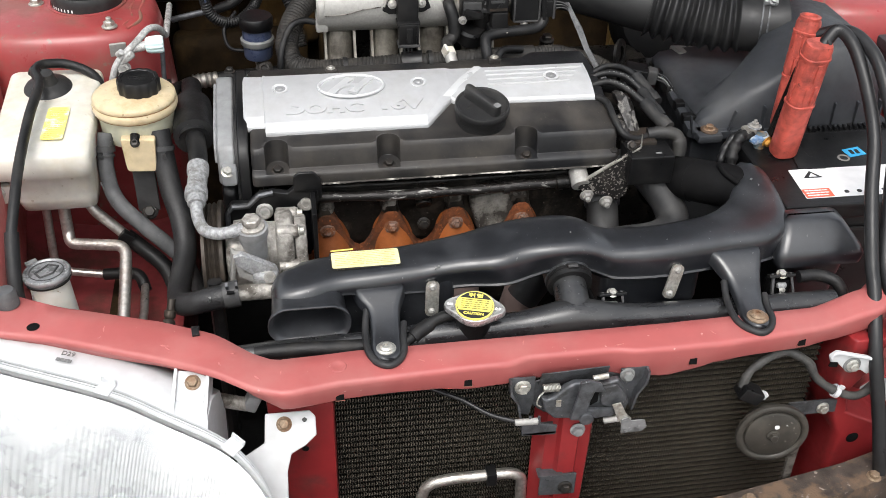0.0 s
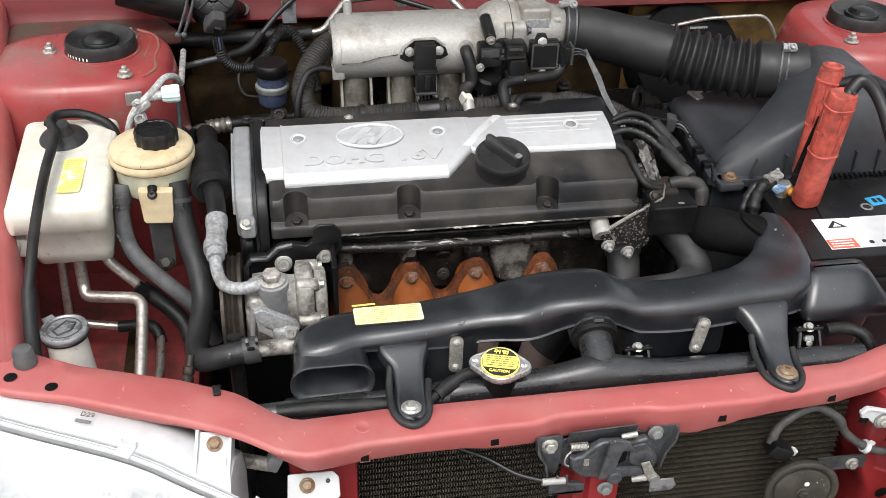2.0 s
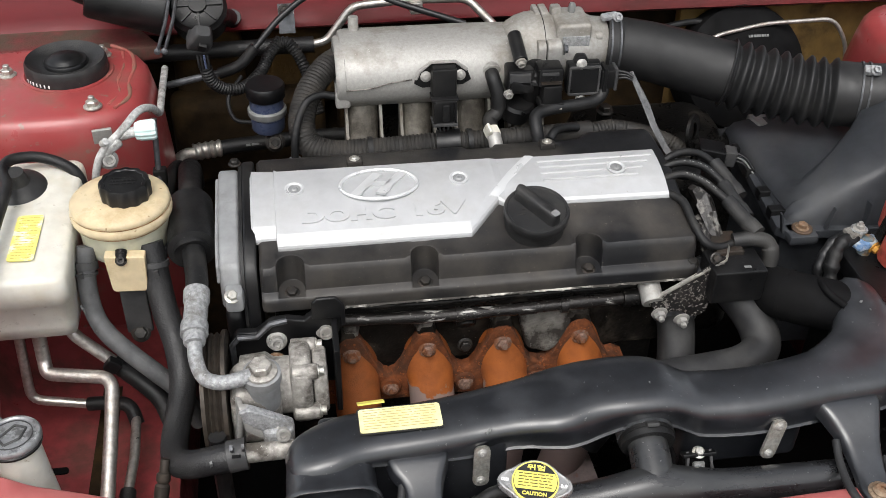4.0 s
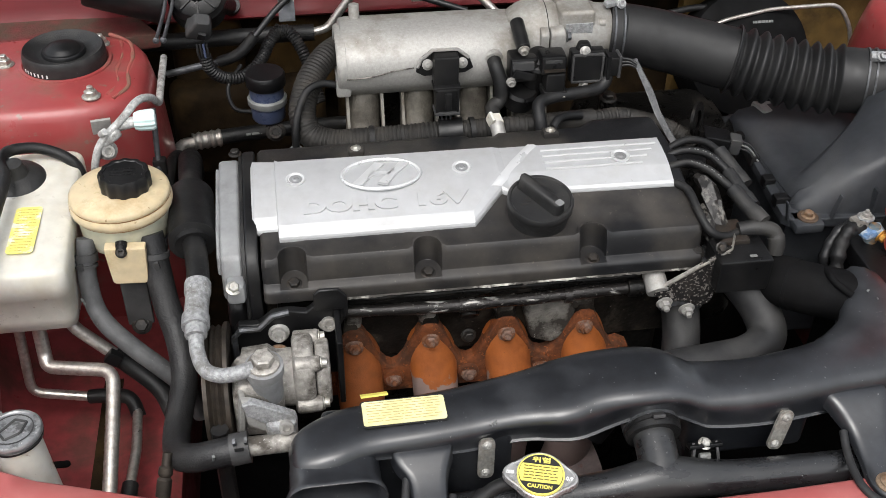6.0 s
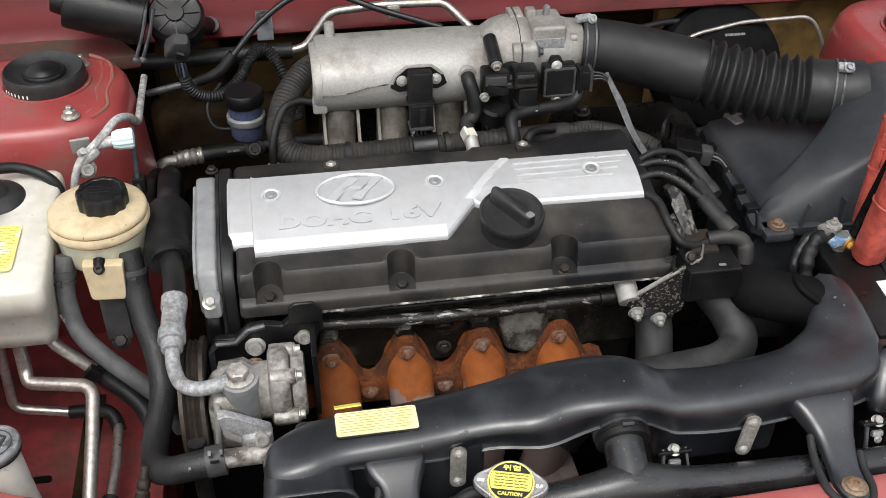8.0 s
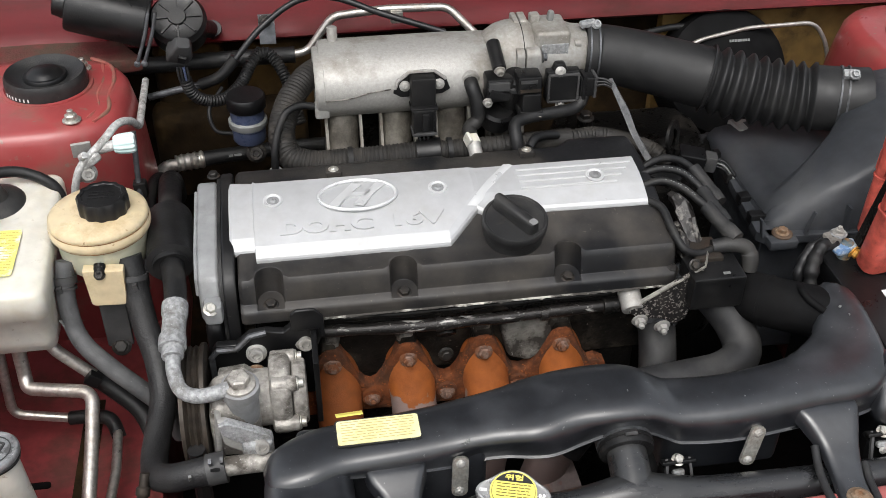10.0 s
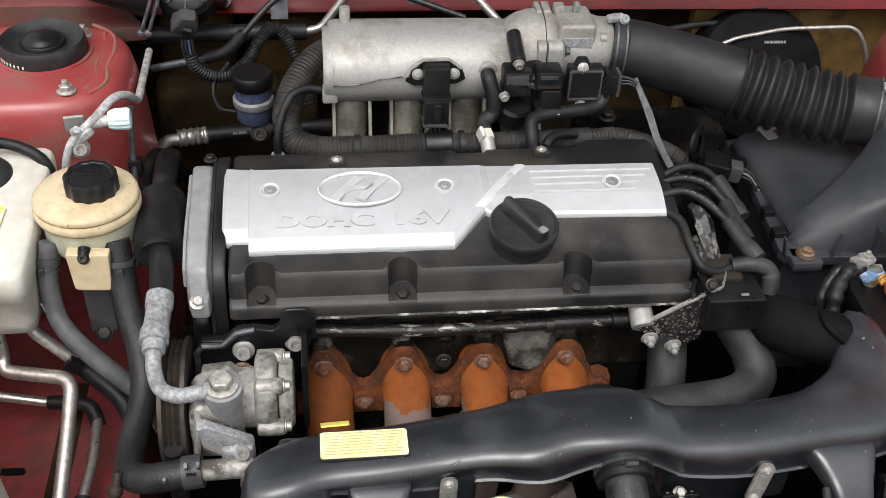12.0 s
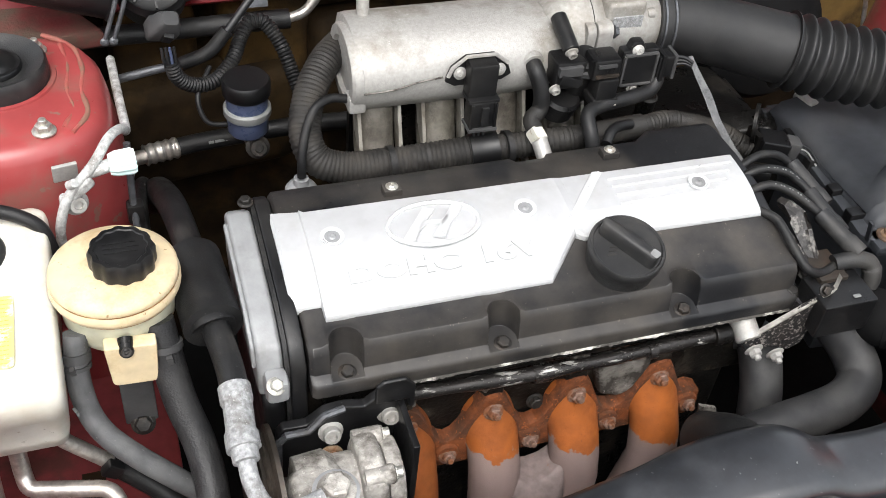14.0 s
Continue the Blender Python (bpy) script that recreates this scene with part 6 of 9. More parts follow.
rings = [[V(u, y, z) for u, z in rrect(-0.0255, zc, w, h, r, 6)] for y, zc, w, h, r in ((0.960, 0.856, 0.076, 0.034, 0.016), (0.935, 0.852, 0.082, 0.040, 0.018), (0.914, 0.849, 0.084, 0.043, 0.020), (0.906, 0.848, 0.091, 0.049, 0.023), (0.902, 0.848, 0.0925, 0.0505, 0.024), (0.9005, 0.848, 0.091, 0.049, 0.0235),
                                                                                           (0.9015, 0.848, 0.087, 0.045, 0.0215), (0.908, 0.8485, 0.080, 0.039, 0.019), (0.93, 0.850, 0.074, 0.034, 0.016), (0.952, 0.853, 0.064, 0.026, 0.012))]
part("duct_mouth", loft(B(), rings), DUCT, du, "flared rounded intake mouth", sharp=60)


def leg(stations, loop):
    """A moulded leg that narrows to its foot, with a rubber loop under the foot."""
    ring = []
    for x0, x1, y, z in stations:
        w = x1 - x0
        d = min(0.016, 0.004 + 0.35 * (z - 0.8475) + 0.004)
        ring.append([V(x0 - 0.001, y, z - d), V(x0, y, z - 0.003), V(x0 + 0.0022, y, z - 0.0004), V(x0 + 0.0075, y, z - 0.0002), V(x0 + w / 2, y, z), V(x1 - 0.0075, y, z - 0.0002), V(x1 - 0.0022, y, z - 0.0004), V(x1, y, z - 0.003), V(x1 + 0.001, y, z - d)])
    part("mounting_leg", loft(B(), [[glide([r[k] for r in ring], 3)[i] for k in range(9)] for i in range(3 * len(ring) - 2)]), DUCT, du, "", sharp=60)
    part("foot_loop", tube(B(), loop, 0.0040, seg=10), HOSE_GREY, du, "black rubber loop around the foot")


leg([(0.026, 0.084, 0.946, 0.866), (0.0275, 0.083, 0.933, 0.868), (0.031, 0.079, 0.923, 0.8645), (0.0395, 0.0750, 0.911, 0.859), (0.0412, 0.073, 0.895, 0.853), (0.0402, 0.0715, 0.875, 0.849), (0.0385, 0.0705, 0.860, 0.848), (0.0405, 0.0690, 0.845, 0.848), (0.0465, 0.0630, 0.837, 0.848)],
    [(0.0385, 0.915, 0.852), (0.0350, 0.895, 0.846), (0.0338, 0.872, 0.844), (0.0350, 0.852, 0.844), (0.0420, 0.836, 0.844), (0.0540, 0.829, 0.844), (0.0660, 0.836, 0.844), (0.0730, 0.852, 0.844), (0.0745, 0.872, 0.844), (0.0780, 0.895, 0.846)])
leg([(0.446, 0.514, 0.958, 0.874), (0.450, 0.512, 0.942, 0.876), (0.457, 0.508, 0.928, 0.870), (0.4640, 0.503, 0.913, 0.860), (0.4655, 0.498, 0.895, 0.853), (0.4640, 0.4930, 0.875, 0.849), (0.4612, 0.4915, 0.860, 0.848), (0.4635, 0.4895, 0.845, 0.848), (0.4695, 0.4835, 0.837, 0.848)],
    [(0.4600, 0.915, 0.852), (0.4560, 0.895, 0.846), (0.4530, 0.872, 0.844), (0.4535, 0.852, 0.844), (0.4610, 0.837, 0.844), (0.4740, 0.829, 0.844), (0.4870, 0.837, 0.844), (0.4950, 0.852, 0.844), (0.4975, 0.872, 0.844), (0.5020, 0.893, 0.846)])
bolt(du, (0.0535, 0.852, 0.8475), (0, 0, 1), 0.0075, ZINC, "screw", "washer_screw", "zinc washer-head screw")
bolt(du, (0.4765, 0.852, 0.8475), (0, 0, 1), 0.0085, OLD_BOLT, "screw", "washer_screw", "rusty washer-head screw")
DM = axes((0.0035, 0.9435, 0.8838), (1, 0.006, 0), (0, 1, 0.005))
part("label", loft(B(), [[DM @ V(u, v, h) for u, v in rrect(0.0398, 0.0255, 0.0775, 0.0300, 0.003)] for h in (-0.003, 0.0008)]), LABEL_PALE, du, "yellow label with lines of fine print")
flat("label_edge", rrect(0.0398, 0.0255, 0.0810, 0.0335, 0.004), DM @ pose(0, 0, -0.0005), INK, du)
print_bars("label_print", DM @ pose(0.005, 0.0385, 0.0008), LABEL_PALE_LINE, du, 8, 0.0007, 0.069, 0.0033, 2, 0.0002)
part("tag", box(B(), (0.018, 1.003, 0.874), (0.026, 0.012, 0.0016), (-35, 0, 3)), YELLOW, du, "folded yellow tag")
for c, a in (((0.116, 0.9355, 0.845), 3), ((0.404, 0.9305, 0.846), 16)):
    bm = B()
    m = pose(*c, -12, a, 0)
    loft(bm, [[m @ V(u, h, v) for u, v in rrect(0, 0, 0.0155, 0.044, 0.006)] for h in (-0.0015, 0.0015)])
    st = part("strap", bm, ZINC, du, "bare steel strap with two rivets")
    for v in (-0.016, 0.015):
        bolt(st, m @ V(0, -0.0015, v), (0, -1, 0.2), 0.0032, ALU, "screw", "rivet")
for c, r in (((0.124, 0.9425, 0.8850), 0.0028), ((0.1205, 0.9405, 0.8842), 0.0016), ((0.283, 0.968, 0.9020), 0.0012), ((0.543, 1.058, 0.9000), 0.0022), ((0.548, 1.046, 0.8985), 0.0014), ((0.398, 0.955, 0.8905), 0.0010)):
    part("paint_chip", lathe(B(), [(r, -0.001), (r * 0.8, 0.0002), (0.0001, 0.0003)], c, seg=14, wob=lambda a, h: 0.7 + 0.3 * math.cos(2 * a + c[0] * 900) + 0.22 * math.sin(5 * a + c[1] * 500)), GREYCAP, du)
bt = thing("duct_boot", (0.51, 1.12, 0.86), "round black rubber boot between duct and filter box", "rubber boot")
part("boot", tube(B(), [(0.548, 1.078, 0.870), (0.522, 1.088, 0.873), (0.497, 1.103, 0.872), (0.480, 1.130, 0.862), (0.476, 1.165, 0.84), (0.48, 1.2, 0.80)], 0.0285, seg=28, n=10), BOOT, bt)
part("boot_rib", lathe(B(), [(0.0275, -0.003), (0.0296, -0.0018), (0.0296, 0.0018), (0.0275, 0.003)], (0.490, 1.112, 0.8690), (-0.7, 0.75, -0.15), 28), BOOT, bt)
part("throat_lip", tube(B(), [(0.528, 1.060, 0.893), (0.516, 1.072, 0.899), (0.512, 1.085, 0.902), (0.516, 1.100, 0.897), (0.526, 1.110, 0.885)], 0.004, seg=10), BOOT, bt)
rb = thing("resonator_box", (0.39, 0.98, 0.80), "black plastic resonator box under the intake duct, with an added gap blocker", "resonator")
part("box", box(B(), (0.385, 0.975, 0.822), (0.125, 0.05, 0.058)), DUCT, rb, bevel=0.010, seg=3)
# second box added to block the gap under the duct and keep it dark
part("box", box(B(), (0.055, 0.972, 0.825), (0.18, 0.05, 0.09)), DUCT, rb, bevel=0.008, seg=3)
sb = thing("snorkel_box", (0.59, 0.97, 0.80), "glossy black plastic snorkel box in front of the battery", "snorkel")
rings = []
for x0, x1, y0, y1, z in ((0.552, 0.628, 0.956, 1.0, 0.78), (0.548, 0.634, 0.950, 1.0, 0.842), (0.538, 0.648, 0.938, 1.0, 0.846), (0.536, 0.650, 0.937, 1.0, 0.858), (0.540, 0.645, 0.941, 1.0, 0.868), (0.552, 0.628, 0.966, 0.998, 0.890), (0.562, 0.615, 0.975, 0.992, 0.893)):
    rings.append([V(u, v, z) for u, v in rrect((x0 + x1) / 2, (y0 + y1) / 2, x1 - x0, y1 - y0, 0.010)])
part("lower_box", loft(B(), rings[:2]), DUCT, sb, sharp=50)
part("lid", loft(B(), rings[2:]), DUCT, sb, "rounded lid with an overhanging edge", sharp=50)

# ---- radiator and its fittings ----
ra = thing("radiator", (0.25, 0.91, 0.50), "black plastic radiator top tank with ribs", "radiator")
part("top_tank", tube(B(), [(-0.11, 0.895, 0.815), (-0.06, 0.895, 0.818), (0.10, 0.897, 0.822), (0.20, 0.899, 0.824), (0.24, 0.900, 0.827), (0.278, 0.902, 0.830), (0.31, 0.900, 0.827), (0.36, 0.898, 0.823), (0.50, 0.896, 0.822), (0.595, 0.895, 0.822)], lambda s, k: 0.0135 if k < 0.28 else 0.0165 + 0.004 * math.exp(-((k - 0.55) / 0.06) ** 2), seg=20, n=6), TANK_BLACK, ra)
part("tank_lower", box(B(), (0.25, 0.912, 0.795), (0.66, 0.034, 0.03)), BLACK, ra, bevel=0.004)
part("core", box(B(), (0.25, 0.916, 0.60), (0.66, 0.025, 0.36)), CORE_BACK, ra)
part("filler_neck", cyl(B(), (0.158, 0.901, 0.822), (0.158, 0.897, 0.858), 0.021), BLACK, ra, bevel=0.002)
part("outlet_neck", tube(B(), [(0.278, 0.902, 0.828), (0.279, 0.920, 0.838), (0.280, 0.945, 0.846), (0.281, 0.975, 0.850)], lambda s, k: 0.0225 - 0.003 * min(1, 4 * k), seg=24), TANK_BLACK, ra)
hose("vent_hose", [(0.074, 0.876, 0.830), (0.096, 0.890, 0.836), (0.118, 0.902, 0.842), (0.140, 0.906, 0.844)], 0.0065, RUBBER, ra)
hose("vent_sleeve", [(0.086, 0.883, 0.833), (0.096, 0.890, 0.836), (0.108, 0.897, 0.839)], 0.0085, RUBBER, ra)
th = thing("top_hose", (0.28, 0.98, 0.84), "dusty black radiator hose on the outlet neck", "hose")
part("hose_run", tube(B(), [(0.2805, 0.940, 0.845), (0.281, 0.955, 0.849), (0.282, 0.985, 0.850), (0.283, 1.03, 0.84), (0.28, 1.07, 0.80)], 0.0265, seg=26), RUBBER, th)
for y in (0.946, 0.964, 0.972):
    part("hose_ridge", lathe(B(), [(0.0255, -0.0022), (0.0278, -0.0014), (0.0278, 0.0014), (0.0255, 0.0022)], (0.2808, y, 0.8465 + (y - 0.946) * 0.15), (0.03, 1, 0.2), 26), RUBBER, th)
clamp_band("hose_clamp", th, (0.2808, 0.955, 0.848), (0.03, 1, 0.2), 0.0268, 0.012, LATCH)
bk = part("clamp_plate", prism(B(), [(0.2925, 0.850), (0.3015, 0.856), (0.3085, 0.845), (0.3065, 0.832), (0.3105, 0.824), (0.3045, 0.815), (0.2985, 0.818), (0.2995, 0.834)], "xz", 0.9585, 0.9605), CORRODED, th, "pale stamped clamp plate with a hole", bevel=0.0006)
part("plate_hole", lathe(B(), [(0.0028, 0), (0.0024, 0.0006)], (0.3025, 0.9584, 0.845), (0, -1, 0), 14), DEEP, bk)
part("clamp_tab", prism(B(), [(0.292, 0.818), (0.302, 0.822), (0.310, 0.846), (0.300, 0.850), (0.296, 0.835)], "xz", 0.948, 0.951), LATCH, th)
part("clamp_block", box(B(), (0.281, 0.944, 0.872), (0.012, 0.016, 0.004), (-25, 0, 0)), GREYCAP_DARK, th, bevel=0.001)
part("clamp_tab", box(B(), (0.312, 0.962, 0.858), (0.016, 0.008, 0.010), (0, 20, 15)), GREYCAP_DARK, th, bevel=0.001)
RM = Matrix.Translation((0.158, 0.8955, 0.860)) @ aim((-0.03, -0.14, 1)) @ pose(0, 0, 0, 0, 0, -4)
OUT = []
for i in range(64):
    a = 2 * math.pi * i / 64
    k = 0.0236 + 0.0100 * max(0.0, abs(math.cos(a)) ** 12)
    OUT.append((k * math.cos(a), k * math.sin(a)))
rc = part("filler_cap", loft(B(), [[RM @ V(u * s, v * s, h) for u, v in OUT] for s, h in ((0.97, -0.008), (1.03, -0.006), (1.04, -0.002), (1.01, 0.0012), (0.96, 0.0018), (0.92, 0.0012), (0.87, 0.0012))]), CAPMETAL, ra, "pressed steel cap with a yellow and black label", sharp=50)
part("label_ring", lathe(B(), [(0.0216, 0), (0.0216, 0.0030), (0.0200, 0.0031)], RM.translation, (-0.03, -0.14, 1), 44), YELLOW, rc, "thin yellow ring")
part("cap_label", lathe(B(), [(0.0202, 0), (0.0202, 0.003), (0.0200, 0.0034), (0.0001, 0.0034)], RM.translation, (-0.03, -0.14, 1), 44), INK, rc, "black ring label with yellow centre")
flat("yellow_panel", [(0.0196 * math.cos(a), max(-0.0092, min(0.0092, 0.0196 * math.sin(a)))) for a in [2 * math.pi * i / 60 for i in range(60)]], RM @ pose(0, 0, 0.0035), YELLOW, rc)
print_bars("fine_print", RM @ pose(-0.0155, 0.0072, 0.0041), DARK_PRINT, rc, 5, 0.0010, 0.031, 0.0032, 8, 0.0002)
lettering("lettering", "CAUTION", RM @ pose(0, -0.0136, 0.0038), 0.0050, YELLOW, rc, 0.0003, 0.0002)
lettering("lettering", "위험", RM @ pose(0, 0.0138, 0.0038), 0.0062, YELLOW, rc, 0.0003, 0.00015, 1.0, 0.0165)
lettering("rating", "0.9", RM @ pose(0.0262, -0.001, 0.0016), 0.0052, PAPER, rc, 0.0003, 0.0002)
print_bars("maker_mark", RM @ pose(-0.0310, 0.0014, 0.0014), PAPER, rc, 1, 0.0034, 0.0072, 0.003, 3, 0.0003)
for x, y, z in ((0.332, 0.925, 0.808), (0.541, 0.921, 0.819)):
    t = thing("fan_shroud_clip", (x, y, z), "black clip with a small zinc bolt on the radiator tank", "clip", "shroud clips")
    for d in (-1, 1):
        part("clip_leg", loft(B(), [[V(x + d * w - 0.0014, q, h), V(x + d * w + 0.0014, q, h), V(x + d * w + 0.0014, q + 0.005, h + 0.003), V(x + d * w - 0.0014, q + 0.005, h + 0.003)] for w, q, h in ((0.0150, y - 0.012, z - 0.010), (0.0135, y - 0.004, z + 0.004), (0.0115, y + 0.006, z + 0.0225))]), GREYCAP_DARK, t)
    part("clip_bar", box(B(), (x, y + 0.010, z + 0.0225), (0.034, 0.010, 0.004), (-25, 0, 0)), BLACK, t, bevel=0.001)
    part("clip_block", box(B(), (x + 0.001, y + 0.007, z + 0.010), (0.012, 0.008, 0.007), (-25, 0, 0)), CORRODED, t, "pale metal nut plate", bevel=0.002)
    part("foot", box(B(), (x, y + 0.014, z), (0.030, 0.012, 0.03)), BOOT, t, bevel=0.002)
    bolt(t, (x, y + 0.010, z + 0.0240), (0, -0.35, 1), 0.0046, ZINC, "hex")
    bolt(t, (x + 0.001, y + 0.002, z + 0.006), (0, -1, 0.5), 0.0028, ALU, "screw", "screw")
hs = thing("side_hose", (0.60, 0.92, 0.83), "thin black hose beside the radiator", "hose")
hose("hose_run", [(0.56, 0.925, 0.842), (0.585, 0.925, 0.842), (0.604, 0.915, 0.838), (0.612, 0.905, 0.822), (0.614, 0.90, 0.79)], 0.0075, RUBBER, hs)
gh = thing("ground_hose", (-0.05, 0.885, 0.81), "black sleeve running along the cross member", "hose")
hose("hose_run", [(-0.088, 0.888, 0.825), (-0.04, 0.888, 0.826), (0.03, 0.884, 0.826), (0.10, 0.884, 0.826)], 0.0085, RUBBER, gh)

# condenser in front
cd = thing("condenser", (0.28, 0.875, 0.45), "dusty grey-brown air conditioning condenser with fine fins", "condenser")
# black backing in place of the shade between the fins
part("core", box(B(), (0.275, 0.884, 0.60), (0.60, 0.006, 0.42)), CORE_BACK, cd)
verts, faces, tubes_v, tubes_f = [], [], [], []
rows, pitch = 47, 0.0088
for r in range(rows):
    z = 0.398 + r * pitch
    # flat tube
    n0 = len(verts)
    for x in (-0.004, 0.578):
        verts += [(x, 0.8665, z - 0.0006), (x, 0.8665, z + 0.0006), (x, 0.883, z + 0.0006), (x, 0.883, z - 0.0006)]
    tubes_v += verts[n0:]
    del verts[n0:]
    n1 = len(tubes_v) - 8
    tubes_f += [(n1, n1 + 1, n1 + 5, n1 + 4), (n1 + 1, n1 + 2, n1 + 6, n1 + 5), (n1 + 3, n1, n1 + 4, n1 + 7)]
    # thin upright fin blades between two tubes, leaning to and fro
    for k in range(181):
        n0 = len(verts)
        x = -0.003 + 0.0032 * k
        d = 0.0004
        za, zb = z + 0.0018, z + 0.0064
        verts += [(x - d, 0.8652, za), (x + 0.0010 - d, 0.8652, za), (x + 0.0010 + d, 0.8652, zb), (x + d, 0.8652, zb), (x - d, 0.8720, za), (x + d, 0.8720, zb)]
        faces += [(n0, n0 + 1, n0 + 2, n0 + 3), (n0 + 4, n0, n0 + 3, n0 + 5)]
me = bpy.data.meshes.new("fin_bank")
me.from_pydata(verts, [], faces)
me.materials.append(CORE)
mt = bpy.data.meshes.new("tube_bank")
mt.from_pydata(tubes_v, [], tubes_f)
mt.materials.append(CORE_TUBE)
to = new("tube_bank", mt)
to.parent = cd
to.location = -WORLD[cd]
tagged(to, "dark flat condenser tubes", kind="stuff")
fo = new("fin_bank", me)
fo.parent = cd
fo.location = -WORLD[cd]
tagged(fo, "folded cooling fins between flat tubes", kind="stuff")
part("side_channel", box(B(), (-0.016, 0.876, 0.60), (0.010, 0.022, 0.42)), ALU_GRIME, cd, bevel=0.003)
part("side_channel", box(B(), (0.582, 0.876, 0.52), (0.014, 0.026, 0.26)), ALU_GRIME, cd, bevel=0.005)
part("side_lug", box(B(), (-0.037, 0.868, 0.66), (0.016, 0.014, 0.05)), ALU, cd, bevel=0.003)
cp = thing("condenser_pipe", (0.15, 0.84, 0.66), "bare aluminium pipe looping in front of the condenser", "pipe")
pipe("pipe_run", [(0.085, 0.84, 0.585), (0.098, 0.84, 0.640), (0.125, 0.838, 0.648), (0.200, 0.836, 0.650), (0.213, 0.836, 0.642), (0.214, 0.836, 0.60)], 0.0068, STEEL, cp, 0.022)
part("pipe_clip", box(B(), (0.175, 0.835, 0.650), (0.012, 0.018, 0.020)), BLACK, cp, bevel=0.002)
part("stay", box(box(B(), (0.249, 0.808, 0.654), (0.044, 0.003, 0.030), (-8, 3, 0)), (0.240, 0.814, 0.668), (0.03, 0.014, 0.003), (0, 3, 0)), LATCH, cp, bevel=0.0008)
bolt(cp, (0.258, 0.806, 0.650), (0, -1, 0.1), 0.006, DARK_BOLT)

# centre post and hood latch
po = part("latch_post", loft(B(), [[V(cx - hw, y + 0.02, z), V(cx - hw * 0.72, y, z), V(cx - hw * 0.35, y, z), V(cx - hw * 0.25, y - 0.006, z), V(cx + hw * 0.3, y - 0.006, z), V(cx + hw * 0.4, y, z), V(cx + hw * 0.75, y, z), V(cx + hw, y + 0.02, z)] for cx, hw, y, z in ((0.259, 0.036, 0.822, 0.765), (0.258, 0.036, 0.820, 0.70), (0.255, 0.034, 0.815, 0.60), (0.25, 0.034, 0.81, 0.40))]), RED_POST, sharp=30)
tagged(po, "red painted centre post below the hood latch", "post", kind="structure")
bolt(po, (0.267, 0.8135, 0.736), (0, -1, 0.05), 0.0062, GREYCOVER)
la = thing("hood_latch", (0.265, 0.83, 0.77), "greasy grey steel hood latch with hook and release lever", "hood latch")
part("back_plate", prism(B(), [(0.206, 0.800), (0.232, 0.806), (0.300, 0.806), (0.318, 0.800), (0.322, 0.765), (0.290, 0.750), (0.230, 0.754), (0.212, 0.770)], "xz", 0.827, 0.830), LATCH, la, bevel=0.001)
for x0, s in ((0.312, 1), (0.2145, -1)):
    part("side_ear", prism(B(), [(x0, 0.814), (x0 + s * 0.030, 0.815), (x0 + s * 0.029, 0.800), (x0 + s * 0.020, 0.784), (x0 + s * 0.016, 0.760), (x0 + s * 0.004, 0.758), (x0, 0.776)], "xz", 0.822, 0.8248), LATCH, la, bevel=0.0008)
    part("ear_fold", prism(B(), [(x0 + s * 0.028, 0.816), (x0 + s * 0.0305, 0.816), (x0 + s * 0.0295, 0.799), (x0 + s * 0.0205, 0.783), (x0 + s * 0.0165, 0.760), (x0 + s * 0.014, 0.760), (x0 + s * 0.018, 0.784), (x0 + s * 0.0265, 0.800)], "xz", 0.812, 0.8218), LATCH, la)
bolt(la, (0.2005, 0.822, 0.8015), (0, -1, 0.15), 0.0064, ZINC)
bolt(la, (0.3195, 0.822, 0.8060), (0, -1, 0.15), 0.0060, GREYCAP)
part("cover_plate", loft(B(), [[V(0.2195, y, z), V(0.296, y, z + 0.003), V(0.296, y + 0.002, z + 0.003), V(0.2195, y + 0.002, z)] for y, z in ((0.823, 0.800), (0.818, 0.816), (0.8165, 0.8225))]), LATCH, la, "thin dull cover plate", bevel=0.0006)
part("latch_body", prism(B(), [(0.219, 0.796), (0.226, 0.792), (0.234, 0.795), (0.246, 0.808), (0.256, 0.813), (0.290, 0.809), (0.305, 0.813), (0.313, 0.802), (0.321, 0.775), (0.314, 0.759), (0.282, 0.757), (0.236, 0.762), (0.223, 0.776)], "xz", 0.807, 0.817), LATCH, la, bevel=0.003, seg=3)
part("body_window", box(B(), (0.2385, 0.8062, 0.787), (0.0055, 0.002, 0.0085)), ZINC, la)
part("body_window", prism(B(), [(0.276, 0.797), (0.283, 0.802), (0.283, 0.785), (0.275, 0.780)], "xz", 0.8055, 0.808), DEEP, la)
part("body_cap", prism(B(), [(0.284, 0.806), (0.302, 0.809), (0.312, 0.798), (0.317, 0.779), (0.300, 0.772), (0.286, 0.782)], "xz", 0.803, 0.808), LATCH, la, bevel=0.002)
part("hook", prism(B(), [(0.2505, 0.769), (0.266, 0.766), (0.2715, 0.795), (0.275, 0.808), (0.288, 0.806), (0.2815, 0.819), (0.268, 0.825), (0.258, 0.822), (0.2565, 0.800)], "xz", 0.796, 0.801), LATCH, la, bevel=0.0015)
part("hook_arm", prism(B(), [(0.262, 0.782), (0.300, 0.777), (0.301, 0.768), (0.262, 0.766)], "xz", 0.798, 0.803), LATCH, la, bevel=0.001)
part("pivot", cyl(B(), (0.2690, 0.808, 0.7700), (0.2690, 0.793, 0.7700), 0.0082), LATCH, la, bevel=0.0015)
part("spring", tube(B(), [V(0.222 + 0.018 * k / 80, 0.814 + 0.0042 * math.cos(k * 0.9), 0.804 + 0.0042 * math.sin(k * 0.9)) for k in range(81)], 0.0007, seg=6, smooth=False), ZINC, la)
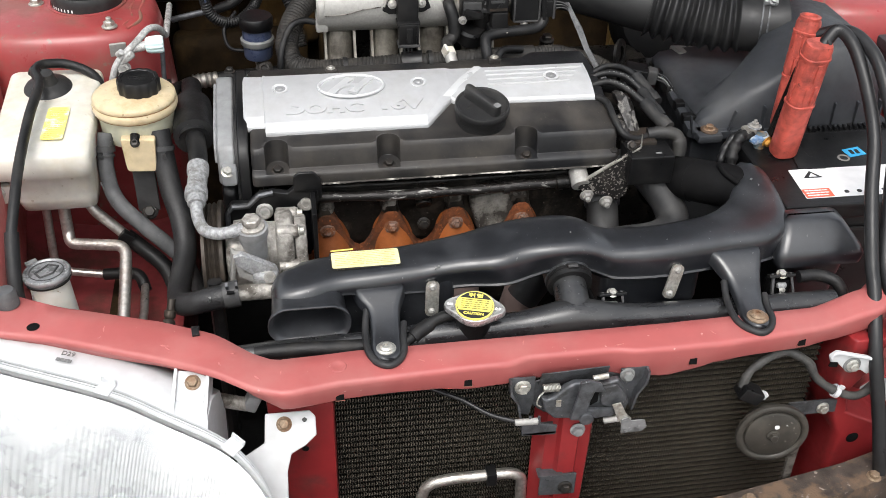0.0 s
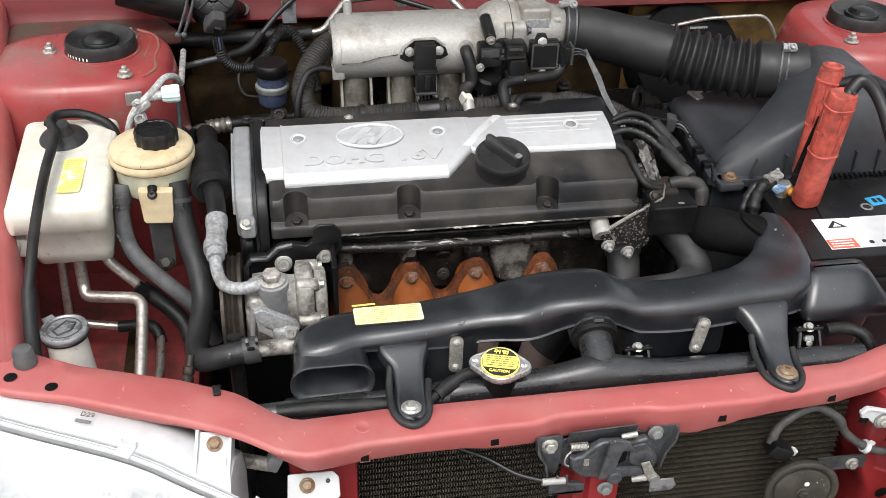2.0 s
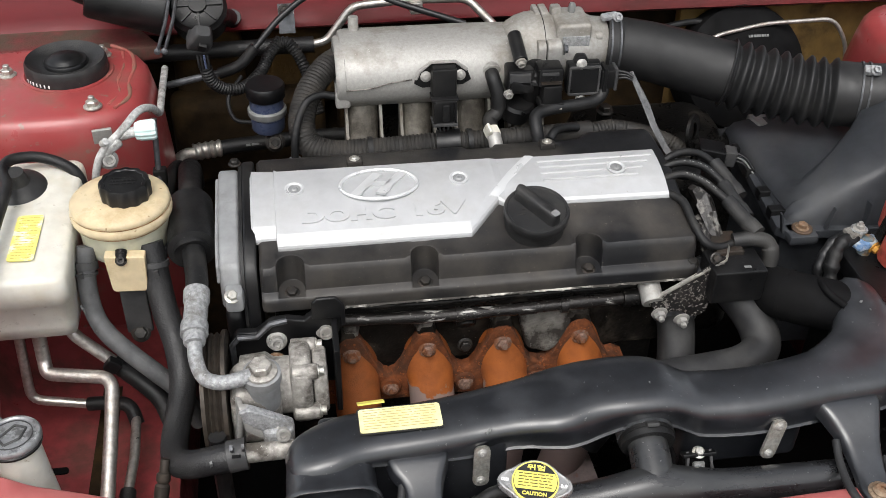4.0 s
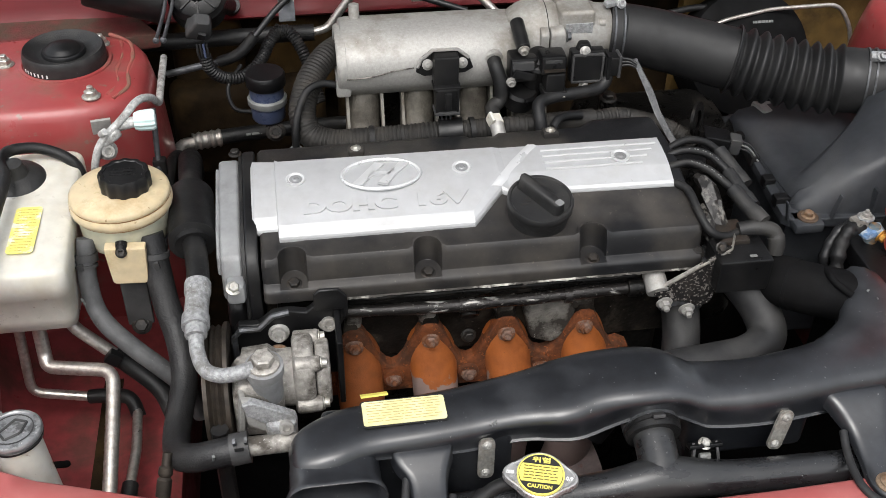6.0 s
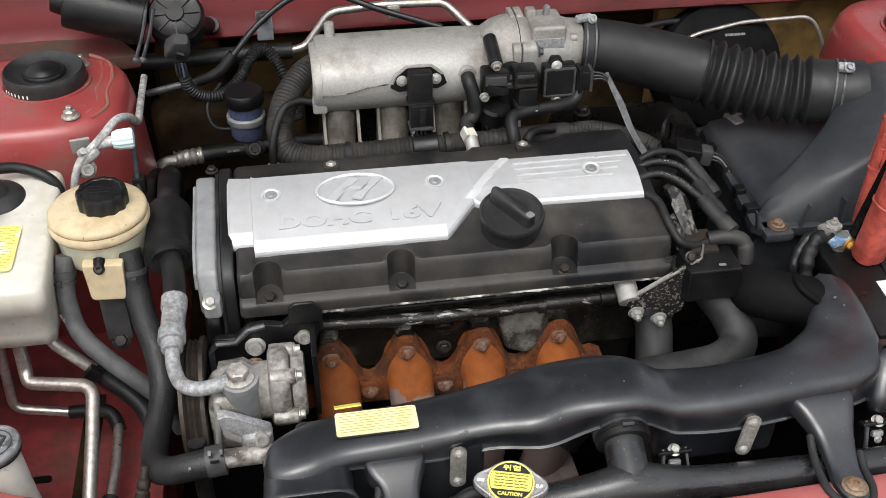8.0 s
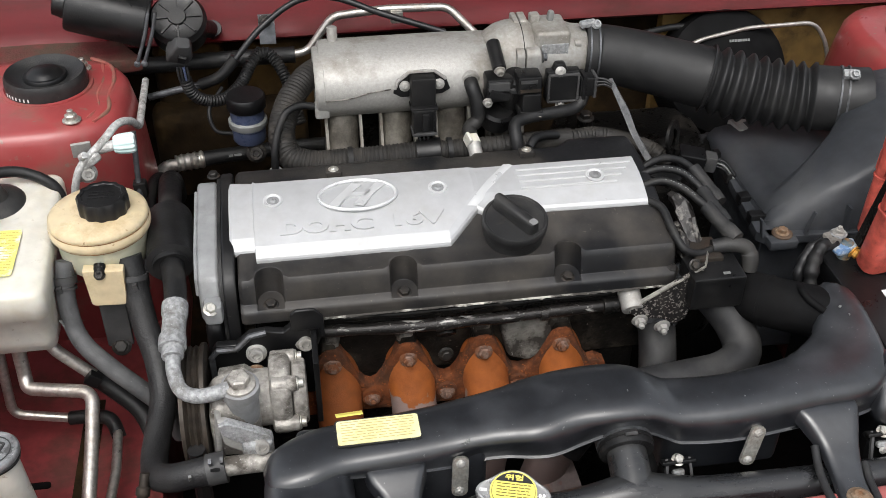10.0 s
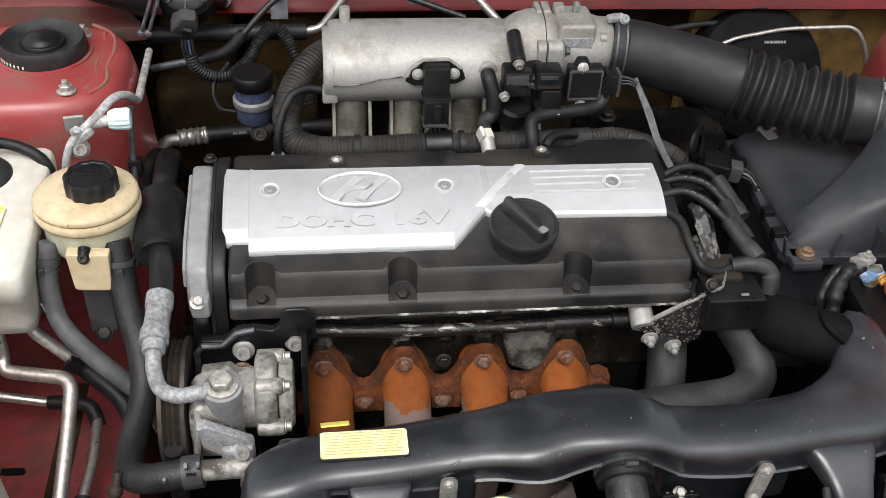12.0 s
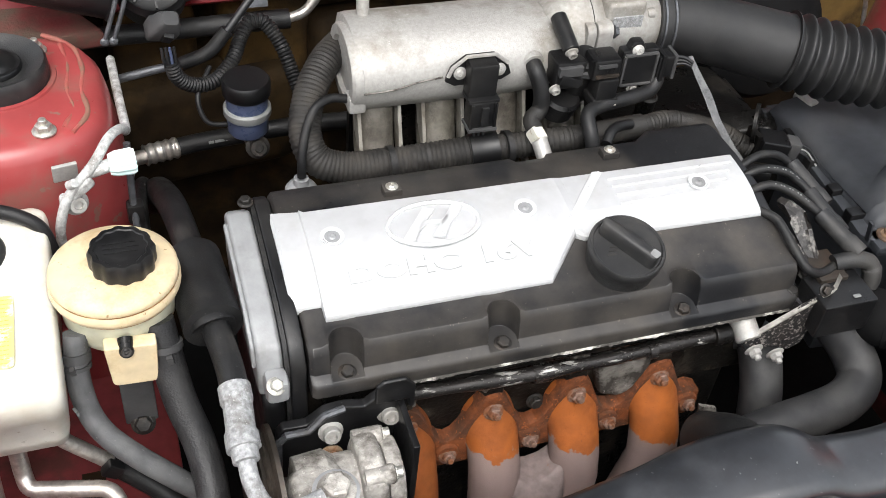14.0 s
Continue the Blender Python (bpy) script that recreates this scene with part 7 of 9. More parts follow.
part("spring_hook", tube(B(), [(0.222, 0.812, 0.80), (0.216, 0.808, 0.797), (0.214, 0.806, 0.789), (0.219, 0.806, 0.784)], 0.0010, seg=6), ZINC, la)
part("pin", cyl(B(), (0.276, 0.810, 0.816), (0.293, 0.810, 0.8185), 0.0034), ZINC, la)
part("release_lever", prism(B(), [(0.2975, 0.786), (0.307, 0.788), (0.3155, 0.770), (0.322, 0.762), (0.312, 0.754), (0.304, 0.768)], "xz", 0.796, 0.798), ZINC, la)
part("lever_paddle", prism(B(), [(0.311, 0.743), (0.336, 0.743), (0.341, 0.750), (0.337, 0.761), (0.322, 0.761), (0.317, 0.767), (0.310, 0.764)], "xz", 0.794, 0.796), WORN_SILVER, la, "worn bright lever paddle", bevel=0.0006)
part("stud", cyl(B(), (0.293, 0.803, 0.757), (0.307, 0.798, 0.763), 0.0038), ALU, la)
part("cable_bracket", prism(B(), [(0.199, 0.745), (0.238, 0.742), (0.239, 0.756), (0.220, 0.760), (0.219, 0.772), (0.2165, 0.772), (0.2155, 0.760), (0.210, 0.761), (0.2085, 0.773), (0.206, 0.773), (0.2045, 0.761), (0.198, 0.762)], "xz", 0.803, 0.806), LATCH, la, bevel=0.0008)
part("bracket_floor", box(B(), (0.219, 0.811, 0.746), (0.038, 0.016, 0.003)), LATCH, la)
part("cable_end", cyl(B(), (0.190, 0.8035, 0.7665), (0.216, 0.8035, 0.7655), 0.0040), ALU, la, bevel=0.0006)
cb = thing("release_cable", (0.15, 0.84, 0.77), "thin black hood release cable in front of the condenser", "cable")
hose("sheath", [(0.085, 0.862, 0.79), (0.105, 0.855, 0.780), (0.135, 0.838, 0.776), (0.165, 0.818, 0.768), (0.195, 0.8035, 0.7665)], 0.0027, CABLE, cb)

# horn
ho = thing("horn", (0.511, 0.81, 0.68), "round grey-black disc horn on a steel strap", "horn")
HC, HN = Vector((0.506, 0.806, 0.703)), Vector((-0.12, -1, 0.04)).normalized()
HUP = Vector((0, 0.04, 1)).normalized()
part("disc", lathe(B(), [(0.018, -0.026), (0.030, -0.022), (0.0355, -0.010), (0.0400, -0.0075), (0.0425, -0.0060), (0.0434, -0.0030), (0.0428, -0.0004), (0.0405, 0.0012), (0.0372, 0.0012), (0.0352, -0.0002), (0.0344, -0.0022), (0.0336, -0.0022), (0.0326, 0.0004), (0.0300, 0.0018), (0.0130, 0.0034), (0.0095, 0.0026), (0.0001, 0.0026)], HC, HN, 48), HORN_GREY, ho)
bolt(ho, HC + HN * 0.0026, HN, 0.0055, HORN_GREY)
for u in (0.002, 0.012):
    flat("stamp", rrect(0, 0, 0.0055, 0.0055, 0.002), axes(HC + HN * 0.0035 + HUP * 0.014 + V(u, 0, 0), (1, -0.12, 0), HUP), PAPER, ho)
part("strap", box(B(), (0.566, 0.834, 0.713), (0.062, 0.003, 0.020)), LATCH, ho)
bolt(ho, (0.579, 0.832, 0.712), (0, -1, 0.1), 0.0056, ZINC)
part("plug", box(B(), (0.478, 0.832, 0.750), (0.030, 0.022, 0.018), (0, 30, 0)), BLACK, ho, bevel=0.003)
part("plug_tip", box(B(), (0.495, 0.828, 0.747), (0.008, 0.008, 0.009), (0, 30, 0)), HOUSING, ho, bevel=0.002)
hw = thing("horn_wire", (0.55, 0.84, 0.76), "black taped horn wiring looping to the side", "wiring")
hose("wire", [(0.468, 0.835, 0.757), (0.480, 0.84, 0.780), (0.515, 0.845, 0.797), (0.545, 0.838, 0.785), (0.560, 0.832, 0.762), (0.585, 0.825, 0.745), (0.612, 0.822, 0.738), (0.634, 0.828, 0.752), (0.64, 0.84, 0.775)], lambda q, k: 0.0052 + 0.0007 * math.sin(q * 190) * math.sin(q * 71), WIRE_TAPE, hw, n=14)
part("wire_clip", lathe(B(), [(0.0056, -0.0028), (0.0082, -0.0028), (0.0082, 0.0028), (0.0056, 0.0028)], (0.584, 0.8252, 0.7455), (0.85, -0.2, -0.45), 14), HOUSING, hw, "white plastic wire clip")
part("clip_tail", box(B(), (0.589, 0.8225, 0.7530), (0.007, 0.004, 0.005), (0, 30, 0)), HOUSING, hw, bevel=0.001)
lb = thing("lamp_bracket", (0.61, 0.83, 0.79), "white painted lamp bracket with a bolt beside the condenser", "bracket")
part("plate", prism(B(), [(0.560, 0.805), (0.568, 0.812), (0.614, 0.798), (0.626, 0.788), (0.614, 0.772), (0.604, 0.780), (0.584, 0.782), (0.572, 0.794), (0.564, 0.795)], "xz", 0.820, 0.826), HOUSING, lb, bevel=0.002)
part("bolt_seat", lathe(B(), [(0.0105, 0), (0.0105, 0.0016), (0.0095, 0.0022), (0.004, 0.0022)], (0.590, 0.8202, 0.791), (0, -1, 0.1), 28), GREYCAP, lb, "grey worn seat round the bolt")
bolt(lb, (0.590, 0.818, 0.791), (0, -1, 0.2), 0.0054, ZINC)
part("plate_rim", tube(B(), [(0.561, 0.8195, 0.8045), (0.568, 0.8195, 0.8110), (0.590, 0.8195, 0.8045), (0.613, 0.8195, 0.7975), (0.6245, 0.8195, 0.788)], 0.0022, seg=8, n=5), HOUSING, lb)
part("plate_notch", box(B(), (0.566, 0.8192, 0.7945), (0.010, 0.002, 0.006), (0, 10, 0)), DEEP, lb)
sp = part("side_post", loft(B(), [[V(x0, 0.842, z), V(x0 + 0.006, 0.832, z), V(x1, 0.832, z), V(x1 + 0.012, 0.86, z), V(x1, 0.90, z), V(x0, 0.90, z)] for x0, x1, z in ((0.592, 0.640, 0.815), (0.586, 0.628, 0.77), (0.588, 0.606, 0.735), (0.590, 0.612, 0.70), (0.600, 0.66, 0.675), (0.608, 0.70, 0.66), (0.605, 0.70, 0.55), (0.60, 0.70, 0.45))]), RED_POST, bevel=0.003)
tagged(sp, "red painted side post beside the condenser", "post", kind="structure")
part("post_hole", lathe(B(), [(0.008, 0), (0.006, 0.001)], (0.632, 0.8312, 0.655), (0, -1, 0)), DEEP, sp)
sp2 = part("side_post", loft(B(), [[V(x0, 0.848, z), V(-0.006, 0.842, z), V(-0.004, 0.870, z), V(x0, 0.89, z)] for x0, z in ((-0.080, 0.800), (-0.078, 0.76), (-0.066, 0.72), (-0.062, 0.55))]), RED_POST, bevel=0.004)
part("post_hole", lathe(B(), [(0.004, 0), (0.003, 0.001)], (-0.040, 0.8445, 0.715), (0, -1, 0)), DEEP, sp2)
tagged(sp2, "red painted side post beside the headlamp", "post", kind="structure")
bb = part("bumper_beam", loft(B(), [[V(x, y - 0.045, z - 0.02), V(x, y - 0.04, z - 0.002), V(x, y, z), V(x, y + 0.004, z - 0.006), V(x, y, z - 0.05), V(x, y - 0.045, z - 0.05)] for x, y, z in ((0.10, 0.745, 0.632), (0.30, 0.757, 0.640), (0.45, 0.772, 0.646), (0.60, 0.795, 0.652), (0.75, 0.83, 0.660))]), BUMPER)
tagged(bb, "brown rusty front bumper beam edge", "bumper", kind="structure")
for x in (0.34, 0.47, 0.63):
    bolt(bb, (x, 0.752 + 0.06 * (x - 0.34), 0.6425 + 0.03 * (x - 0.34)), (0, 0, 1), 0.006, OLD_BOLT)

# ---- headlamp ----
hl = thing("headlamp", (-0.22, 0.78, 0.62), "large clear fluted headlamp with white housing", "headlamp")
RIM = [(-0.47, 0.935, 0.862), (-0.36, 0.889, 0.845), (-0.242, 0.844, 0.830), (-0.178, 0.807, 0.821), (-0.12, 0.773, 0.808), (-0.088, 0.741, 0.790), (-0.072, 0.708, 0.770), (-0.068, 0.675, 0.742), (-0.074, 0.64, 0.70)]
rim = glide(RIM, 6)
prof = [(0, 0, 0), (-0.004, -0.012, -0.003), (-0.012, -0.035, -0.014), (-0.022, -0.062, -0.034), (-0.030, -0.086, -0.064), (-0.034, -0.100, -0.10), (-0.036, -0.108, -0.15), (-0.034, -0.108, -0.20)]
lens_ob = part("lens", loft(B(), [[p + V(*q) for q in prof] + [p + V(*q) + V(-0.002, 0.003, -0.003) for q in prof[::-1]] for p in rim]), LENS, hl, "clear fluted glass lens", sharp=80)
lens_ob.visible_shadow = False
rng = random.Random(2)
rings = []
fr = glide(RIM, 32)
for i, p in enumerate(fr):
    f = 0.0014 * (1 if i % 2 else -1) * (0.55 + 0.45 * (math.sin(i * 0.11) > -0.2))
    ring = []
    for k in range(9):
        t = k / 8
        q = p + V(-0.001, -0.0085, -0.0030) + V(-0.030 * t, -0.085 * t, -0.004 - 0.13 * t * t) + V(0, 0.004, -0.014) * math.sin(math.pi * t)
        ring.append(q + V(0.3 * f, f, f) * (0.0 if k < 1 else 0.5 if k < 2 else 1.0 if k < 5 else 1.4))
    rings.append(ring)
part("reflector", loft(B(), rings, closed=False), REFLECTOR, hl, "bright fluted reflector", sharp=12)
for name, y0, y1, h, m_ in (("rim_trim", 0.0036, 0.0016, 0.0030, ALU_PALE), ("rim_line", 0.0014, -0.0006, 0.0014, HOUSING), ("rim_line", -0.0008, -0.0020, 0.0030, ALU_PALE), ("rim_seal", -0.0024, -0.0062, 0.0018, HOUSING), ("rim_line", -0.0066, -0.0080, 0.0014, ALU_PALE)):
    part(name, loft(B(), [[p + V(0, y0, -0.004), p + V(0, y0, h), p + V(0, y1, h - 0.0006), p + V(0, y1, -0.005)] for p in rim]), m_, hl, "", sharp=40)
back = []
for p in rim[:23]:
    back.append([p + V(0, 0.002, 0.001), p + V(0.0, 0.020, 0.005), p + V(0.004, 0.045, 0.006), p + V(0.01, 0.070, -0.006), p + V(0.012, 0.085, -0.05), p + V(0.01, 0.085, -0.14), p + V(0.0, 0.0, -0.14)])
part("housing", loft(B(), back), HOUSING, hl, "white plastic lamp housing", sharp=50)
for i in (12, 25):
    p, t = rim[i], (rim[i + 1] - rim[i - 1]).normalized()
    m = axes(p + V(0, 0.000, 0.0036), t, V(0, 0, 1).cross(t) * -1)
    bm = B()
    for h0, h1, v0, v1 in ((0, 0.0016, -0.008, 0.009), (-0.007, 0.0016, -0.0095, -0.0075)):
        loft(bm, [[m @ V(u, v, h) for u, v in rect(-0.0085, v0, 0.0085, v1)] for h in (h0, h1)])
    part("spring_clip", bm, HOUSING, hl, "pale sheet clip", bevel=0.0008)
tm = axes((-0.152, 0.840, 0.834), (1, -0.15, -0.03), (0.15, 0.85, 0.5))
part("mount_tab", loft(B(), [[tm @ V(u, v, h) for u, v in ((-0.017, 0.013), (0.014, 0.013), (0.014, -0.02), (0.017, -0.040), (0.010, -0.044), (-0.012, -0.044), (-0.016, -0.03))] for h in (-0.004, 0.0)]), HOUSING, hl, "white mounting tab", bevel=0.0012)
part("tab_wall", loft(B(), [[tm @ V(u, v, h) for u, v in ((0.014, 0.013), (0.017, 0.013), (0.020, -0.042), (0.016, -0.042))] for h in (-0.02, 0.006)]), HOUSING, hl)
part("tab_wall", loft(B(), [[tm @ V(u, v, h) for u, v in ((-0.020, 0.013), (-0.017, 0.013), (-0.014, -0.042), (-0.018, -0.042))] for h in (-0.02, 0.006)]), HOUSING, hl)
bolt(hl, tm @ V(0, 0, 0), tm.to_3x3() @ V(0, 0, 1), 0.0058, OLD_BOLT)
tm = axes((-0.061, 0.821, 0.780), (1, -0.03, 0.02), (0.02, 0.75, 0.65))
part("mount_tab", loft(B(), [[tm @ V(u, v, h) for u, v in ((-0.020, 0.013), (0.028, 0.013), (0.034, 0.006), (0.034, -0.014), (0.022, -0.024), (0.006, -0.032), (0.001, -0.05), (0.0, -0.10), (-0.022, -0.11), (-0.03, -0.085), (-0.045, -0.06), (-0.062, -0.046), (-0.05, -0.034), (-0.022, -0.018))] for h in (-0.005, 0.0)]), HOUSING, hl, "white mounting tab", bevel=0.0015)
bolt(hl, tm @ V(0, 0, 0), tm.to_3x3() @ V(0, 0, 1), 0.0058, OLD_BOLT)
part("tab_hole", lathe(B(), [(0.0025, 0), (0.002, 0.0006)], tm @ V(0.022, 0.003, 0), tm.to_3x3() @ V(0, 0, 1)), INK, hl)
hm = axes((-0.282, 0.890, 0.8452), (1, -0.30, -0.1), (0.3, 1, 0.05))
lettering("pen_mark", "D29", hm, 0.0085, GREYCAP, hl, 0.0004)
print_bars("pen_mark", hm @ pose(-0.009, -0.008, 0), GREYCAP, hl, 1, 0.004, 0.018, 0.004, 6)
hb = thing("bulb_socket", (-0.09, 0.86, 0.77), "corroded bulb connector behind the headlamp", "bulb socket")
part("socket", cyl(B(), (-0.135, 0.875, 0.775), (-0.10, 0.865, 0.772), 0.008), ALU_DIRTY, hb, bevel=0.001)
part("plug", box(B(), (-0.095, 0.866, 0.776), (0.016, 0.016, 0.022), (0, 25, 0)), GREYCOVER, hb, bevel=0.003)

# ---- intake manifold and throttle ----
im = thing("intake_manifold", (0.14, 1.46, 0.88), "rough cast aluminium intake manifold with curved runners", "intake manifold")
rings = []
for x, s, dy in ((0.024, 0.80, 0), (0.027, 0.97, 0), (0.034, 1.0, 0), (0.10, 1.0, 0), (0.172, 1.0, 0), (0.180, 1.0, 0.0), (0.235, 0.97, 0), (0.250, 0.90, 0.004), (0.258, 0.80, 0.008)):
    P = [(1.414, 0.978), (1.412, 0.998), (1.420, 1.016), (1.440, 1.031), (1.465, 1.037), (1.492, 1.034), (1.515, 1.022), (1.525, 1.0), (1.520, 0.975), (1.50, 0.960), (1.46, 0.955), (1.428, 0.960)]
    rings.append([V(x, 1.468 + (y - 1.468) * s + dy, 0.997 + (z - 0.997) * s) for y, z in P])
part("plenum", loft(B(), [[q for q in r] for r in rings]), ALU, im, sharp=55)
part("end_flange", loft(B(), [[V(x, 1.462 + 0.050 * s * math.cos(a), 0.993 + 0.040 * s * math.sin(a)) for a in [2 * math.pi * i / 30 for i in range(30)]] for x, s in ((0.034, 0.9), (0.030, 1.0), (0.022, 1.0), (0.019, 0.95), (0.019, 0.72), (0.030, 0.68), (0.030, 0.0001))]), ALU, im)
part("corner_pad", box(B(), (0.026, 1.428, 0.971), (0.018, 0.020, 0.018)), ALU, im, bevel=0.003)
part("casting_seam", tube(B(), [(0.03, 1.4115, 0.990), (0.06, 1.411, 0.992), (0.085, 1.411, 0.998), (0.11, 1.411, 1.001)], 0.0009, seg=6), ALU_GRIME, im)
part("top_nub", cyl(B(), (0.046, 1.485, 1.03), (0.046, 1.488, 1.052), 0.0065), ALU, im, bevel=0.002)
for x in (0.050, 0.118, 0.187, 0.255):
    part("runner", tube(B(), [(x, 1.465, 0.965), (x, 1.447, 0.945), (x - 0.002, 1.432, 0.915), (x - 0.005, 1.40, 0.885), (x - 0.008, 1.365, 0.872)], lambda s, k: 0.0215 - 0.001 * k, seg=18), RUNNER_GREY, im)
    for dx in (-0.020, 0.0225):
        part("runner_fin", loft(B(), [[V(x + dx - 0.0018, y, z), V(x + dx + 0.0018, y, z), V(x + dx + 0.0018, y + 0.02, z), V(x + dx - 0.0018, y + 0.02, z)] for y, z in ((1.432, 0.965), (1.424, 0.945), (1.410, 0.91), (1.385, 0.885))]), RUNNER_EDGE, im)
# dark plate put in for the shade behind the runners
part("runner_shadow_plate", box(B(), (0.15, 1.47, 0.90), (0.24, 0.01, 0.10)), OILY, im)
mp = thing("map_sensor", (0.147, 1.405, 0.98), "black pressure sensor with wiring plug on the manifold", "sensor")
part("mount_plate", prism(B(), [(0.112, 0.996), (0.117, 1.012), (0.132, 1.024), (0.162, 1.024), (0.177, 1.012), (0.182, 0.998), (0.172, 0.992), (0.122, 0.990)], "xz", 1.409, 1.414), BLACK, mp, bevel=0.001)
part("plate_edge", tube(B(), [(0.114, 1.4075, 1.003), (0.118, 1.4075, 1.013), (0.132, 1.4075, 1.0245), (0.162, 1.4075, 1.0245), (0.176, 1.4075, 1.013)], 0.0022, seg=6, smooth=False), ALU, mp)
part("sensor_body", box(B(), (0.147, 1.402, 1.000), (0.030, 0.020, 0.044)), BLACK, mp, bevel=0.003)
part("plug", box(B(), (0.147, 1.394, 0.967), (0.028, 0.020, 0.034)), BLACK, mp, bevel=0.003)
part("plug_collar", box(B(), (0.147, 1.396, 0.984), (0.033, 0.022, 0.004)), BLACK, mp, bevel=0.001)
part("plug_collar", box(B(), (0.147, 1.392, 0.952), (0.031, 0.023, 0.004)), GREYCAP_DARK, mp, bevel=0.001)
part("plug_rib", box(B(), (0.1345, 1.3835, 0.968), (0.003, 0.003, 0.028)), BLACK, mp)
part("plug_rib", box(B(), (0.1595, 1.3835, 0.968), (0.003, 0.003, 0.028)), BLACK, mp)
part("plug_latch", box(B(), (0.148, 1.383, 0.968), (0.008, 0.004, 0.022)), RUBBER, mp, bevel=0.001)
for x in (0.126, 0.168):
    bolt(mp, (x, 1.408, 1.006), (0, -1, 0.25), 0.0046, ALU, "screw", "screw")
for dx in (-0.005, 0, 0.005):
    hose("wire", [(0.147 + dx, 1.394, 0.952), (0.147 + dx, 1.390, 0.94), (0.150, 1.385, 0.93)], 0.0014, CABLE, mp)
vh = thing("breather_hose", (0.21, 1.41, 0.95), "short bent black breather hose below the manifold", "hose")
hose("hose_run", [(0.208, 1.425, 1.003), (0.209, 1.407, 0.998), (0.214, 1.399, 0.980), (0.214, 1.395, 0.960), (0.203, 1.388, 0.953), (0.203, 1.376, 0.948)], 0.0088, RUBBER, vh)
part("collar", cyl(B(), (0.208, 1.432, 1.005), (0.2085, 1.415, 1.002), 0.012), ALU, vh, bevel=0.002)
part("hose_clamp", box(box(B(), (0.203, 1.370, 0.946), (0.017, 0.016, 0.011), (30, 0, 20)), (0.197, 1.366, 0.950), (0.005, 0.014, 0.018), (30, 0, 20)), TANK, vh, "pale plastic hose clip", bevel=0.003)
part("metal_nipple", cyl(B(), (0.204, 1.366, 0.944), (0.207, 1.348, 0.930), 0.0085), ALU, vh)

tb = thing("throttle_housing", (0.30, 1.45, 0.96), "cast aluminium throttle body with bolted flange", "throttle body")
part("inlet_cone", lathe(B(), [(0.030, 0.232), (0.036, 0.238), (0.042, 0.248), (0.0455, 0.260), (0.0465, 0.268), (0.0465, 0.2770)], (0, 1.468, 1.006), (1, 0, 0), 40), ALU, tb, sharp=50)
part("flange_gasket", lathe(B(), [(0.040, 0.2768), (0.0462, 0.2768), (0.0462, 0.2782), (0.040, 0.2782)], (0, 1.468, 1.006), (1, 0, 0), 40), OILY, tb)
part("throttle_barrel", lathe(B(), [(0.040, 0.2780), (0.0465, 0.2782), (0.0465, 0.288), (0.0440, 0.2905), (0.0420, 0.296), (0.0415, 0.330), (0.0395, 0.340), (0.0370, 0.346), (0.0355, 0.360), (0.034, 0.362)], (0, 1.468, 1.006), (1, 0, 0), 40), ALU, tb, sharp=50)
for x0, x1 in ((0.2700, 0.2768), (0.2782, 0.2880)):
    part("flange_lug", prism(B(), rrect(1.432, 1.013, 0.026, 0.044, 0.009), "yz", x0 - 0.004 * (x0 < 0.275), x1 + 0.008 * (x0 > 0.275)), ALU, tb, bevel=0.002)
    part("flange_lug", prism(B(), rrect(1.480, 1.049, 0.030, 0.012, 0.005), "yz", x0, x1), ALU, tb, bevel=0.002)
part("body_pad", box(B(), (0.314, 1.460, 1.040), (0.044, 0.056, 0.024)), ALU, tb, bevel=0.005, seg=3)
part("pad_window", box(B(), (0.316, 1.4335, 1.030), (0.034, 0.006, 0.014)), CORRODED, tb, bevel=0.001)
part("top_nub", box(B(), (0.297, 1.472, 1.055), (0.013, 0.014, 0.012)), ALU, tb, bevel=0.003)
part("lever_tip", box(B(), (0.3175, 1.470, 1.057), (0.008, 0.010, 0.014), (0, 8, 0)), GREYCAP, tb, bevel=0.003)
bolt(tb, (0.300, 1.429, 1.022), (1, 0, 0), 0.0050, LATCH, "hex")
part("boss", cyl(B(), (0.343, 1.444, 1.030), (0.352, 1.444, 1.030), 0.006), ALU, tb, bevel=0.001)
isv = thing("idle_valve", (0.255, 1.40, 0.98), "black idle valve with moulded plug on the throttle", "valve")
part("post", cyl(B(), (0.239, 1.440, 1.040), (0.2405, 1.400, 1.0235), 0.0085, seg=24), BLACK, isv, bevel=0.0015)
bolt(isv, (0.2405, 1.400, 1.0225), (0, -0.9, -0.35), 0.0048, ALU, "socket", "screw")
part("valve_body", lathe(B(), [(0.014, -0.036), (0.0165, -0.032), (0.0165, 0.020), (0.013, 0.024), (0.0001, 0.025)], (0.262, 1.412, 0.990), (0.02, -0.25, 1), 28), BLACK, isv)
part("valve_block", box(B(), (0.241, 1.407, 0.998), (0.034, 0.03, 0.032)), BLACK, isv, bevel=0.004)
part("block_step", box(B(), (0.239, 1.391, 1.0055), (0.026, 0.006, 0.011)), GREYCAP_DARK, isv, bevel=0.001)
part("side_tab", box(B(), (0.239, 1.389, 0.995), (0.024, 0.006, 0.01), (0, 18, 0)), BLACK, isv, bevel=0.001)
part("collar", lathe(B(), [(0.012, 0), (0.0185, 0.001), (0.0185, 0.006), (0.012, 0.007)], (0.262, 1.408, 0.998), (0.02, -0.25, 1), 28), GREYCAP_DARK, isv)
plug = part("plug", box(B(), (0.2745, 1.394, 1.0085), (0.031, 0.028, 0.025)), BLACK, isv, bevel=0.004)
part("plug_ridge", box(B(), (0.2745, 1.379, 1.0035), (0.025, 0.004, 0.003)), CORE_PLATE, plug)
